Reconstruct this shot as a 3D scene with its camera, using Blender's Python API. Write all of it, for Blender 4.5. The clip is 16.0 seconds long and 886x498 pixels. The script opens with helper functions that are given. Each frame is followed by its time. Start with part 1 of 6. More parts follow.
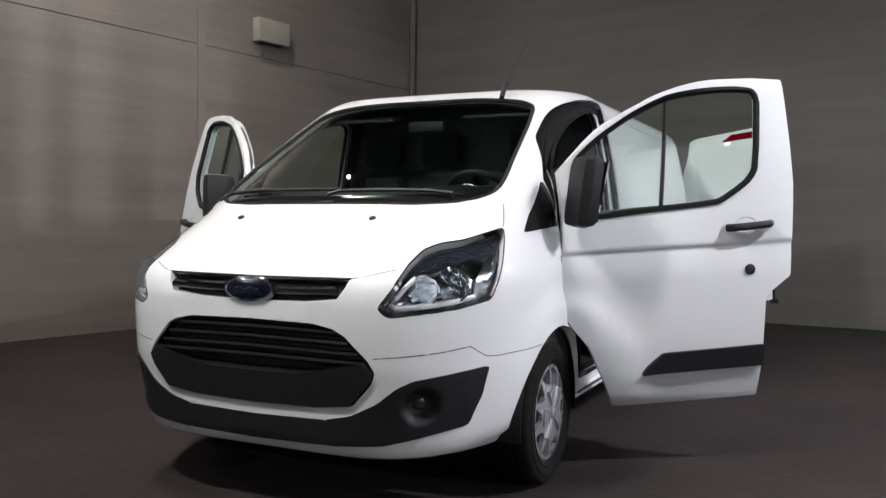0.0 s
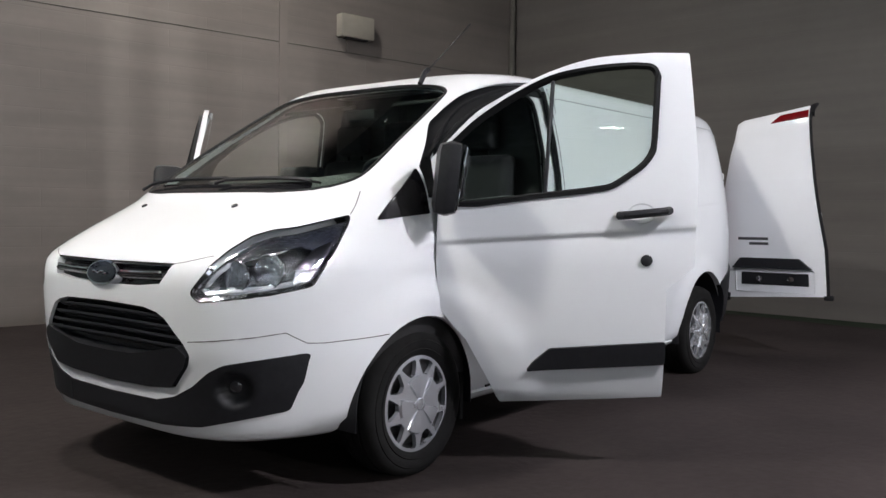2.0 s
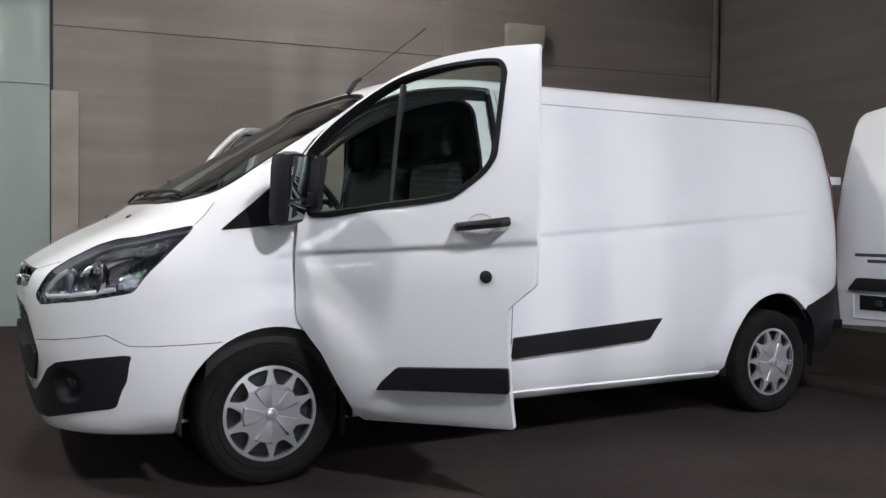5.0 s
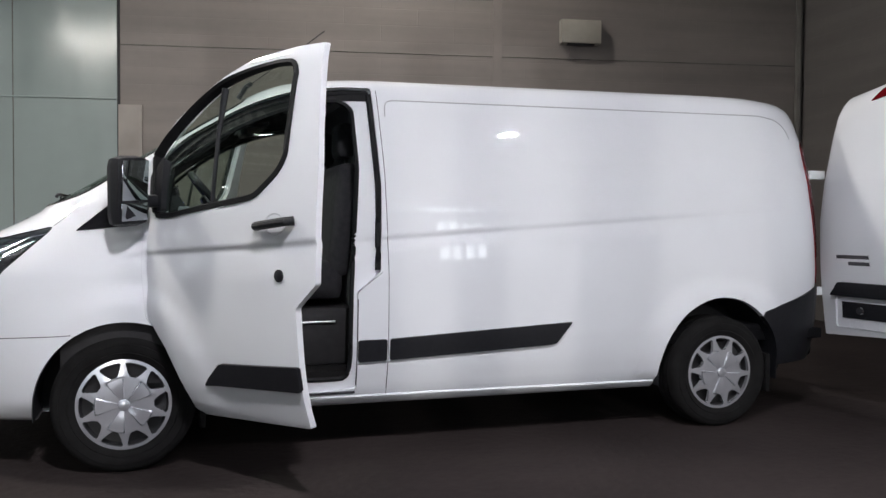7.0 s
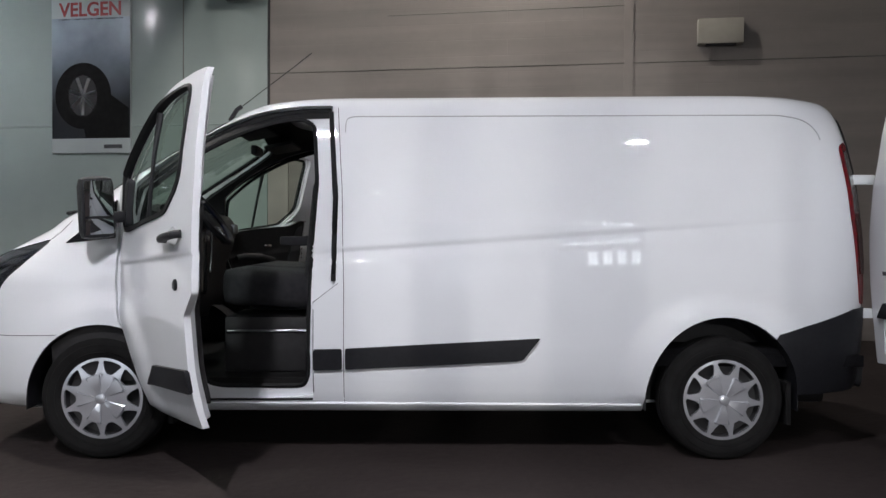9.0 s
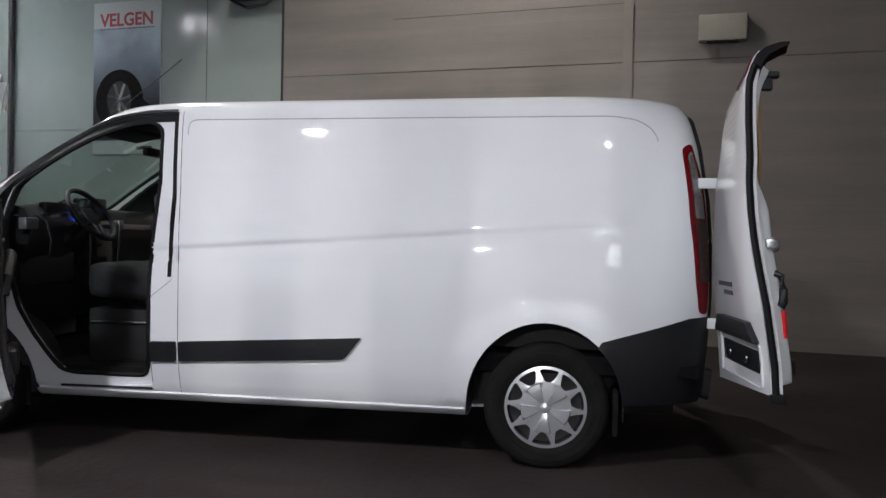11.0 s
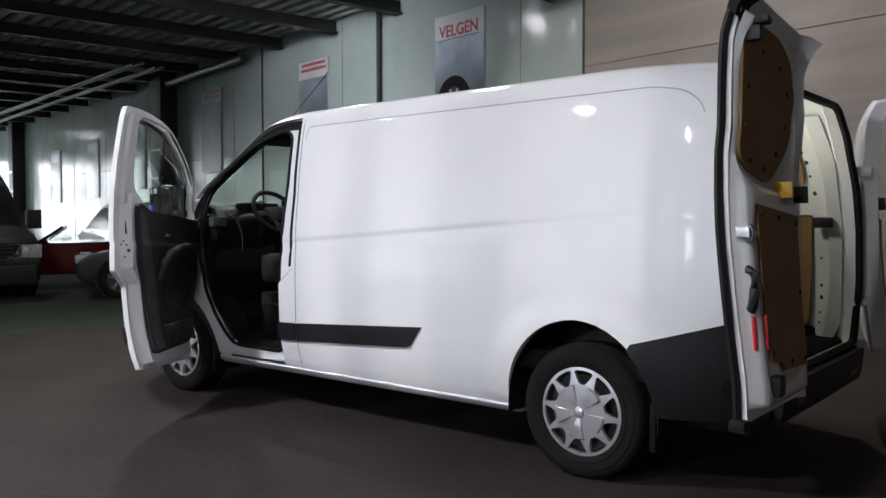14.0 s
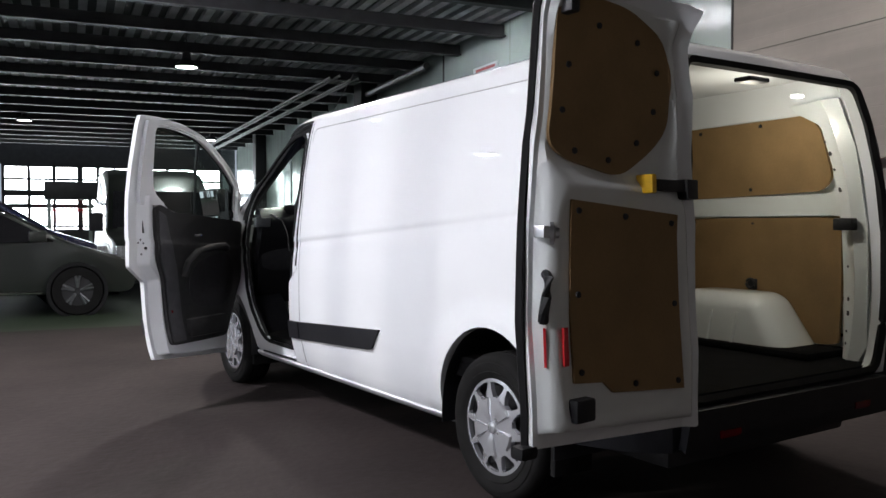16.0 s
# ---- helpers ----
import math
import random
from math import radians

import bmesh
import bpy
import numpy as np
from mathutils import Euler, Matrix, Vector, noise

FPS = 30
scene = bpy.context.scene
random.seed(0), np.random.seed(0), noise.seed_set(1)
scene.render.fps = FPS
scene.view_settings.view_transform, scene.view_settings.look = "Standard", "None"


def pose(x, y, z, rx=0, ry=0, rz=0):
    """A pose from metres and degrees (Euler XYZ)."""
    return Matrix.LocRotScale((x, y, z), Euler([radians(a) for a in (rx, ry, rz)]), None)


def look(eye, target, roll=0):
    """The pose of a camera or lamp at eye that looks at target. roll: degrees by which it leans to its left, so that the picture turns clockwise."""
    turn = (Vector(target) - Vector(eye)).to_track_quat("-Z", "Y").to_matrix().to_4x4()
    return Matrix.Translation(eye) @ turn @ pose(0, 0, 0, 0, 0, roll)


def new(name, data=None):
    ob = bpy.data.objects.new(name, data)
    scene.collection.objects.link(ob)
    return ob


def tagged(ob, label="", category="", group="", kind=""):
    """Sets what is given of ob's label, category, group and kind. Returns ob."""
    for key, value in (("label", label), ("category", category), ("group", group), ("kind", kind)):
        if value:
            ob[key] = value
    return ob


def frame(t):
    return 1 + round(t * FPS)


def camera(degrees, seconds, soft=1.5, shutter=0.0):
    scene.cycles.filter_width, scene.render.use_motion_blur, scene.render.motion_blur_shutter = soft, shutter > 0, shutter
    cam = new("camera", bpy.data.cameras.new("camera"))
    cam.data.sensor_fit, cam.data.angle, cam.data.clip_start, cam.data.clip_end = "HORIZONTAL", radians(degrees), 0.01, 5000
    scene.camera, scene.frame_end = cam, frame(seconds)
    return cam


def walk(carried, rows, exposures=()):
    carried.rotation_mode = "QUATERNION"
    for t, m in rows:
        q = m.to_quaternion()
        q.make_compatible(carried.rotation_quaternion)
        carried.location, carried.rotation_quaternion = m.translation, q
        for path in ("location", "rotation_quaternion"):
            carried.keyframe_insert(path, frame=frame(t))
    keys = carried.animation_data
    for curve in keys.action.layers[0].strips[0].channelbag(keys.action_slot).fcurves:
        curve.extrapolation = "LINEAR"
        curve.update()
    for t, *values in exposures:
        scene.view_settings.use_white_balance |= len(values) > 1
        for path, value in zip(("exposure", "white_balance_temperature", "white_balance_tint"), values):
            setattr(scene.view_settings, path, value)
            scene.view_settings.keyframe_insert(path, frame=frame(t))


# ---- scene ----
cam = camera(55.3, 16.0)
PATH = [
    (0, (-3.681, -2.145, 1.17), (-1.874, -1.29, 1.116), 0.7),
    (0.5, (-3.491, -2.48, 1.174), (-1.744, -1.508, 1.117), 0.4),
    (1, (-3.298, -2.795, 1.178), (-1.618, -1.712, 1.118), 0.7),
    (1.5, (-3.087, -3.111, 1.174), (-1.439, -1.981, 1.111), 0.9),
    (2, (-2.871, -3.36, 1.173), (-1.304, -2.119, 1.092), 0.7),
    (2.5, (-2.654, -3.59, 1.182), (-1.205, -2.214, 1.103), 1.2),
    (3, (-2.421, -3.798, 1.181), (-1.191, -2.222, 1.132), 1.2),
    (3.5, (-2.123, -4.008, 1.189), (-0.948, -2.39, 1.136), 1.0),
    (4, (-1.821, -4.207, 1.189), (-0.711, -2.545, 1.128), 1.0),
    (4.5, (-1.53, -4.377, 1.195), (-0.547, -2.636, 1.135), 0.8),
    (5, (-1.191, -4.596, 1.203), (-0.205, -2.856, 1.136), 0.8),
    (5.2, (-1.052, -4.684, 1.207), (-0.077, -2.938, 1.145), 0.7),
    (7.3, (0.432, -5.239, 1.203), (0.962, -3.312, 1.139), 0.7),
    (7.5, (0.583, -5.276, 1.204), (1.058, -3.334, 1.141), 0.9),
    (8, (0.966, -5.359, 1.213), (1.321, -3.392, 1.149), 1.0),
    (8.5, (1.361, -5.404, 1.208), (1.574, -3.416, 1.149), 0.8),
    (9, (1.741, -5.43, 1.209), (1.767, -3.431, 1.173), 0.3),
    (9.5, (2.134, -5.434, 1.216), (2.13, -3.434, 1.181), 0.1),
    (10, (2.534, -5.434, 1.22), (2.477, -3.435, 1.18), 0.3),
    (10.2, (2.716, -5.429, 1.218), (2.612, -3.432, 1.179), 0.4),
    (12.3, (4.247, -5.163, 1.259), (3.58, -3.278, 1.204), 1.1),
    (12.5, (4.385, -5.101, 1.262), (3.629, -3.25, 1.201), 0.7),
    (13, (4.724, -4.925, 1.267), (3.805, -3.151, 1.194), 0.9),
    (13.5, (5.035, -4.733, 1.267), (3.984, -3.034, 1.187), 0.7),
    (14, (5.33, -4.497, 1.271), (4.07, -2.946, 1.193), -0.1),
    (14.5, (5.592, -4.218, 1.267), (4.172, -2.811, 1.196), -0.4),
    (15, (5.839, -3.904, 1.254), (4.308, -2.618, 1.189), 0.0),
    (15.5, (6.067, -3.572, 1.253), (4.46, -2.382, 1.183), 0.3),
    (16, (6.267, -3.231, 1.245), (4.61, -2.114, 1.179), -0.0),
]
walk(cam, [(t, look(eye, target, roll)) for t, eye, target, roll in PATH], [(0, 0.44), (2, 0.40), (5, 0.28), (7.5, 0.22), (9, 0.16), (10, 0.08), (12.5, 0.24), (14.5, 0.46), (16, 0.76)])

# ---- world, lights, exposure ----
scene.view_settings.exposure = 0.0
world = bpy.data.worlds.new("world")
scene.world = world
world.use_nodes = True
world.node_tree.nodes["Background"].inputs[0].default_value = (0.75, 0.85, 1.0, 1)
world.node_tree.nodes["Background"].inputs[1].default_value = 0.3


# weak sun added from behind the camera to band the van's side
sun_data = bpy.data.lights.new("faint_sun", "SUN")
sun_data.energy, sun_data.angle, sun_data.color = 0.3, radians(0.5), (1.0, 0.96, 0.92)
sun = new("faint_sun", sun_data)
sun.rotation_euler = Vector((0.10, 1.0, -0.20)).to_track_quat("-Z", "Y").to_euler()

# ---- materials ----
def mat(name, colour, rough=0.5, metal=0.0, scale=0.0, vary=0.0, bump=0.0, coat=0.0, spec=0.5, fine=0.0):
    """A principled material; scale and vary set mottling, fine a second grain, bump its relief."""
    m = bpy.data.materials.new(name)
    m.use_nodes = True
    nt = m.node_tree
    b = nt.nodes["Principled BSDF"]
    b.inputs["Base Color"].default_value = (*colour, 1)
    b.inputs["Roughness"].default_value = rough
    b.inputs["Metallic"].default_value = metal
    b.inputs["Coat Weight"].default_value = coat
    b.inputs["Coat Roughness"].default_value = 0.02
    b.inputs["Specular IOR Level"].default_value = spec
    if scale:
        tc = nt.nodes.new("ShaderNodeTexCoord")
        n1 = nt.nodes.new("ShaderNodeTexNoise")
        n1.inputs["Scale"].default_value = scale
        n1.inputs["Detail"].default_value = 6
        nt.links.new(tc.outputs["Object"], n1.inputs["Vector"])
        n2 = nt.nodes.new("ShaderNodeTexNoise")
        n2.inputs["Scale"].default_value = scale * 14
        n2.inputs["Detail"].default_value = 4
        nt.links.new(tc.outputs["Object"], n2.inputs["Vector"])
        mx = nt.nodes.new("ShaderNodeMath")
        mx.operation = "MULTIPLY_ADD"
        nt.links.new(n2.outputs["Fac"], mx.inputs[0])
        mx.inputs[1].default_value = fine
        nt.links.new(n1.outputs["Fac"], mx.inputs[2])
        ramp = nt.nodes.new("ShaderNodeValToRGB")
        lo = [max(0.0, c * (1 - vary)) for c in colour]
        hi = [min(1.0, c * (1 + vary)) for c in colour]
        ramp.color_ramp.elements[0].position, ramp.color_ramp.elements[0].color = 0.3 + fine * 0.4, (*lo, 1)
        ramp.color_ramp.elements[1].position, ramp.color_ramp.elements[1].color = 0.7 + fine * 0.6, (*hi, 1)
        nt.links.new(mx.outputs[0], ramp.inputs[0])
        nt.links.new(ramp.outputs[0], b.inputs["Base Color"])
        if bump:
            bp = nt.nodes.new("ShaderNodeBump")
            bp.inputs["Strength"].default_value = bump
            bp.inputs["Distance"].default_value = 0.01
            nt.links.new(n2.outputs["Fac"], bp.inputs["Height"])
            nt.links.new(bp.outputs[0], b.inputs["Normal"])
    return m


def glass(name, colour=(0.8, 0.9, 0.87), rough=0.0):
    """Thin tinted glass: a clear pane with a mirror coat."""
    m = bpy.data.materials.new(name)
    m.use_nodes = True
    nt = m.node_tree
    nt.nodes.remove(nt.nodes["Principled BSDF"])
    tr = nt.nodes.new("ShaderNodeBsdfTransparent")
    tr.inputs[0].default_value = (*colour, 1)
    gl = nt.nodes.new("ShaderNodeBsdfGlossy")
    gl.inputs["Roughness"].default_value = rough
    lw = nt.nodes.new("ShaderNodeLayerWeight")
    lw.inputs["Blend"].default_value = 0.5
    pw = nt.nodes.new("ShaderNodeMath")
    pw.operation = "POWER"
    pw.inputs[1].default_value = 4.0
    nt.links.new(lw.outputs["Facing"], pw.inputs[0])
    fr = nt.nodes.new("ShaderNodeMath")
    fr.operation = "MULTIPLY_ADD"
    fr.inputs[1].default_value, fr.inputs[2].default_value = 0.75, 0.05
    nt.links.new(pw.outputs[0], fr.inputs[0])
    mix = nt.nodes.new("ShaderNodeMixShader")
    nt.links.new(fr.outputs[0], mix.inputs[0])
    nt.links.new(tr.outputs[0], mix.inputs[1])
    nt.links.new(gl.outputs[0], mix.inputs[2])
    nt.links.new(mix.outputs[0], nt.nodes["Material Output"].inputs[0])
    return m


def glow(name, colour, strength):
    m = bpy.data.materials.new(name)
    m.use_nodes = True
    b = m.node_tree.nodes["Principled BSDF"]
    b.inputs["Base Color"].default_value = (0.8, 0.8, 0.8, 1)
    b.inputs["Emission Color"].default_value = (*colour, 1)
    b.inputs["Emission Strength"].default_value = strength
    return m


PAINT = mat("white_paint", (0.78, 0.80, 0.82), 0.6, coat=1.0, scale=3.0, vary=0.015, spec=0.15)
BLACK = mat("black_plastic", (0.0105, 0.011, 0.0135), 0.5, scale=40, vary=0.2, bump=0.12, spec=0.4)
GLOSS = mat("gloss_black", (0.012, 0.012, 0.014), 0.12)
RUBBER = mat("rubber", (0.008, 0.0078, 0.0078), 0.9, scale=12, vary=0.3, bump=0.1, spec=0.2)
SEAL = mat("seal_rubber", (0.007, 0.0072, 0.008), 0.7, scale=20, vary=0.2, spec=0.25)
SILVER = mat("silver_wheel", (0.66, 0.68, 0.72), 0.22, metal=0.7, scale=9, vary=0.06, coat=0.5)
CHROME = mat("chrome", (0.85, 0.86, 0.88), 0.08, metal=1.0, scale=20, vary=0.05)
STEEL = mat("zinc_steel", (0.55, 0.56, 0.58), 0.3, metal=1.0, scale=30, vary=0.1)
GLASS = glass("window_glass", (0.72, 0.82, 0.76))
LENS = glass("lamp_lens", (0.93, 0.95, 0.97))
MIRROR = mat("mirror", (0.42, 0.44, 0.46), 0.02, metal=1.0)
RED = mat("red_lens", (0.13, 0.002, 0.005), 0.12, scale=30, vary=0.25, spec=0.25)
REDTAPE = mat("red_tape", (0.62, 0.02, 0.03), 0.4, scale=30, vary=0.1)
YELLOW = mat("yellow_plastic", (0.75, 0.45, 0.02), 0.4, scale=30, vary=0.1)
DARKTRIM = mat("dark_trim", (0.014, 0.0135, 0.0145), 0.62, scale=25, vary=0.25, bump=0.15)
GREYTRIM = mat("grey_trim", (0.05, 0.05, 0.055), 0.5, scale=20, vary=0.2, bump=0.1)
FABRIC = mat("seat_fabric", (0.018, 0.018, 0.021), 0.9, scale=30, vary=0.35, bump=0.4, fine=0.3)
HARDBOARD = mat("hardboard", (0.245, 0.152, 0.066), 0.7, scale=6, vary=0.12, bump=0.05, fine=0.35)
BRIGHT_INNER = mat("inner_paint", (0.72, 0.75, 0.75), 0.3, coat=0.7, scale=4, vary=0.03)
LINER = mat("floor_liner", (0.007, 0.007, 0.008), 0.85, scale=15, vary=0.3, bump=0.2, spec=0.08)
CARPET = mat("dark_carpet", (0.031, 0.0245, 0.0235), 0.9, scale=1.2, vary=0.25, bump=0.5, fine=0.4, spec=0.15)
CONCRETE = mat("green_floor", (0.017, 0.026, 0.0145), 0.75, scale=0.8, vary=0.2, bump=0.05, fine=0.3, spec=0.2)
PANELW = mat("white_sheet", (0.30, 0.35, 0.335), 0.2, scale=0.5, vary=0.12, bump=0.015, fine=0.08)
nt = PANELW.node_tree
wave_map, wave, wave_bump, wave_tc = (nt.nodes.new("ShaderNode" + k) for k in ("Mapping", "TexNoise", "Bump", "TexCoord"))
wave_map.inputs["Scale"].default_value = (1.6, 0.35, 1.0)
wave.inputs["Scale"].default_value, wave.inputs["Detail"].default_value = 1.0, 1.5
wave_bump.inputs["Strength"].default_value, wave_bump.inputs["Distance"].default_value = 1.0, 0.05
nt.links.new(wave_tc.outputs["Object"], wave_map.inputs["Vector"])
nt.links.new(wave_map.outputs[0], wave.inputs["Vector"])
nt.links.new(wave.outputs["Fac"], wave_bump.inputs["Height"])
nt.links.new(nt.nodes["Bump"].outputs[0], wave_bump.inputs["Normal"])
nt.links.new(wave_bump.outputs[0], nt.nodes["Principled BSDF"].inputs["Normal"])
DARKSTEEL = mat("dark_steel", (0.020, 0.020, 0.022), 0.55, scale=5, vary=0.3)
LAMP = glow("lamp_glow", (0.86, 1.0, 0.93), 40)
DAY = glow("daylight", (0.88, 0.95, 1.0), 9)
CLEAR = glow("clear_daylight", (0.88, 0.95, 1.0), 8)
BAYFILL = glow("frosted_daylight", (0.88, 0.95, 1.06), 0.8)
RIM = mat("alloy_grey", (0.22, 0.23, 0.24), 0.3, metal=0.8, scale=20, vary=0.15)


def block_paint(name, colour):
    """Painted block wall: faint courses, roller marks and smears."""
    m = mat(name, colour, 0.55, scale=0.7, vary=0.10, bump=0.06, fine=0.25)
    nt = m.node_tree
    b = nt.nodes["Principled BSDF"]
    tc = nt.nodes.new("ShaderNodeTexCoord")
    br = nt.nodes.new("ShaderNodeTexBrick")
    br.inputs["Scale"].default_value = 1.0
    br.inputs["Mortar Size"].default_value = 0.006
    br.inputs["Mortar Smooth"].default_value = 0.6
    br.inputs["Brick Width"].default_value = 0.9
    br.inputs["Row Height"].default_value = 0.2
    nt.links.new(tc.outputs["Object"], br.inputs["Vector"])
    bp = nt.nodes.new("ShaderNodeBump")
    bp.invert = True
    bp.inputs["Strength"].default_value = 0.25
    bp.inputs["Distance"].default_value = 0.006
    nt.links.new(br.outputs["Fac"], bp.inputs["Height"])
    nt.links.new(bp.outputs[0], b.inputs["Normal"])
    # long level roller marks over the mottling
    mp = nt.nodes.new("ShaderNodeMapping")
    mp.inputs["Scale"].default_value = (0.25, 3.2, 1.0)
    nt.links.new(tc.outputs["Object"], mp.inputs["Vector"])
    ns = nt.nodes.new("ShaderNodeTexNoise")
    ns.inputs["Scale"].default_value = 1.3
    ns.inputs["Detail"].default_value = 4
    nt.links.new(mp.outputs[0], ns.inputs["Vector"])
    mr = nt.nodes.new("ShaderNodeMapRange")
    mr.inputs["From Min"].default_value, mr.inputs["From Max"].default_value = 0.3, 0.7
    mr.inputs["To Min"].default_value, mr.inputs["To Max"].default_value = 0.86, 1.12
    nt.links.new(ns.outputs["Fac"], mr.inputs["Value"])
    old = b.inputs["Base Color"].links[0].from_socket
    vm = nt.nodes.new("ShaderNodeVectorMath")
    vm.operation = "SCALE"
    nt.links.new(old, vm.inputs[0])
    nt.links.new(mr.outputs[0], vm.inputs["Scale"])
    nt.links.new(vm.outputs[0], b.inputs["Base Color"])
    return m


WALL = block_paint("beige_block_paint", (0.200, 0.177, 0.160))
# block paint again at little over half the tone, for east and south walls
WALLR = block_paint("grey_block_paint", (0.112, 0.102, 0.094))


# ---- mesh helpers ----
def put(name, bm, material, parent=None, label="", smooth=35):
    """Links a bmesh as one object, under a parent where one is given."""
    bmesh.ops.recalc_face_normals(bm, faces=bm.faces)
    me = bpy.data.meshes.new(name)
    bm.to_mesh(me)
    bm.free()
    for m in material if isinstance(material, (list, tuple)) else [material]:
        me.materials.append(m)
    if smooth:
        for p in me.polygons:
            p.use_smooth = True
        me.set_sharp_from_angle(angle=radians(smooth))
    ob = new(name, me)
    if parent is not None:
        ob.parent = parent
    if label:
        tagged(ob, label)
    return ob


part = put


def box(bm, x0, x1, y0, y1, z0, z1, m=None, bevel=0.0):
    r = bmesh.ops.create_cube(bm, size=1)
    vs = r["verts"]
    for v in vs:
        v.co = Vector(((x0, x1)[v.co.x > 0], (y0, y1)[v.co.y > 0], (z0, z1)[v.co.z > 0]))
    if bevel:
        es = list({e for v in vs for e in v.link_edges})
        r2 = bmesh.ops.bevel(bm, geom=es, offset=bevel, segments=2, affect="EDGES", profile=0.6)
        vs = list({v for f in r2["faces"] for v in f.verts} | {v for v in vs if v.is_valid})
    if m is not None:
        for v in vs:
            v.co = m @ v.co
    return vs


def tube(bm, pts, r, seg=8, closed=False):
    """A round bar along points."""
    pts = [Vector(p) for p in pts]
    rings = []
    n = len(pts)
    up = Vector((0, 0, 1))
    for i, p in enumerate(pts):
        a = pts[(i - 1) % n] if closed or i else p
        b = pts[(i + 1) % n] if closed or i < n - 1 else p
        d = (b - a).normalized()
        s = d.cross(up)
        if s.length < 0.1:
            s = d.cross(Vector((1, 0, 0)))
        s.normalize()
        t = s.cross(d).normalized()
        rings.append([bm.verts.new(p + r * (math.cos(k * math.tau / seg) * s + math.sin(k * math.tau / seg) * t)) for k in range(seg)])
    m = n if closed else n - 1
    for i in range(m):
        A, B = rings[i], rings[(i + 1) % n]
        for k in range(seg):
            bm.faces.new((A[k], A[(k + 1) % seg], B[(k + 1) % seg], B[k]))
    if not closed:
        bm.faces.new(rings[0]), bm.faces.new(rings[-1][::-1])


def lathe(bm, prof, seg=48, m=None, closed=False):
    """A profile of (radius, along) turned about the local y axis."""
    rings = []
    for r, a in prof:
        rings.append([bm.verts.new(Vector((r * math.cos(k * math.tau / seg), a, r * math.sin(k * math.tau / seg)))) for k in range(seg)])
    n = len(prof)
    for i in range(n if closed else n - 1):
        A, B = rings[i], rings[(i + 1) % n]
        for k in range(seg):
            bm.faces.new((A[k], A[(k + 1) % seg], B[(k + 1) % seg], B[k]))
    if not closed:
        for rg in (rings[0], rings[-1]):
            if (rg[0].co - rg[seg // 2].co).length > 1e-4:
                bm.faces.new(rg)
    if m is not None:
        for rg in rings:
            for v in rg:
                v.co = m @ v.co
    bmesh.ops.remove_doubles(bm, verts=[v for rg in (rings[0], rings[-1]) for v in rg], dist=1e-5)


def prism(pts, frame3, d0, d1):
    """A bmesh prism: a 2D outline in the frame (origin, ex, ey), from d0 to d1 along ex x ey."""
    o, ex, ey = (Vector(v) for v in frame3)
    n = ex.cross(ey)
    bm = bmesh.new()
    A = [bm.verts.new(o + ex * a + ey * b + n * d0) for a, b in pts]
    B = [bm.verts.new(o + ex * a + ey * b + n * d1) for a, b in pts]
    bm.faces.new(A), bm.faces.new(B)
    for i in range(len(pts)):
        j = (i + 1) % len(pts)
        bm.faces.new((A[i], A[j], B[j], B[i]))
    bmesh.ops.recalc_face_normals(bm, faces=bm.faces)
    return bm


def rounded(pts, r=0.03, n=4):
    """An outline with its corners rounded."""
    out = []
    k = len(pts)
    for i in range(k):
        p, a, b = Vector(pts[i]), Vector(pts[i - 1]), Vector(pts[(i + 1) % k])
        ra = min(r, (a - p).length * 0.45)
        rb = min(r, (b - p).length * 0.45)
        s, e = p + (a - p).normalized() * ra, p + (b - p).normalized() * rb
        for j in range(n + 1):
            t = j / n
            out.append(tuple(s * (1 - t) ** 2 + p * 2 * t * (1 - t) + e * t * t))
    return out


def lerp(x, xs, ys):
    return float(np.interp(x, xs, ys))


def bake(ob):
    """The mesh of ob with its modifiers."""
    dg = bpy.context.evaluated_depsgraph_get()
    dg.update()
    return bpy.data.meshes.new_from_object(ob.evaluated_get(dg))


def cut(me, tools):
    """me with tools cut away or kept: (operation, bmesh) pairs."""
    ob = new("blank", me)
    made = []
    for op, bm in tools:
        tm = bpy.data.meshes.new("tool")
        bm.to_mesh(tm)
        bm.free()
        t = new("tool", tm)
        made.append(t)
        md = ob.modifiers.new("cut", "BOOLEAN")
        md.operation, md.solver, md.object = op, "EXACT", t
    res = bake(ob)
    for t in made + [ob]:
        bpy.data.objects.remove(t)
    return res

# ---- the room ----
ALPHA = math.atan(-0.18)
CA, SA = math.cos(ALPHA), math.sin(ALPHA)


def room(u, v, z=0.0):
    """A place in the hall: u along the long wall, v out from it."""
    return Vector((u * CA + v * SA, 5.42 + u * SA - v * CA, z))


ROOM = Matrix(((CA, SA, 0, 0), (SA, -CA, 0, 5.42), (0, 0, 1, 0), (0, 0, 0, 1)))
ZC = 4.95


def room_box(name, u0, u1, v0, v1, z0, z1, material, label="", kind="structure", bevel=0.0, category=""):
    bm = bmesh.new()
    box(bm, u0, u1, v0, v1, z0, z1, bevel=bevel)
    ob = put(name, bm, material)
    ob.matrix_world = ROOM
    return tagged(ob, label, category, "", kind)


def room_slab(name, u0, u1, v0, v1, z0, z1, material, label, kind="structure"):
    """A slab whose local x runs along it and local y up, so that courses lie level."""
    bm = bmesh.new()
    box(bm, u0, u1, z0, z1, -v1, -v0)
    ob = put(name, bm, material)
    ob.matrix_world = ROOM @ Matrix(((1, 0, 0, 0), (0, 0, -1, 0), (0, 1, 0, 0), (0, 0, 0, 1)))
    return tagged(ob, label, "", "", kind)


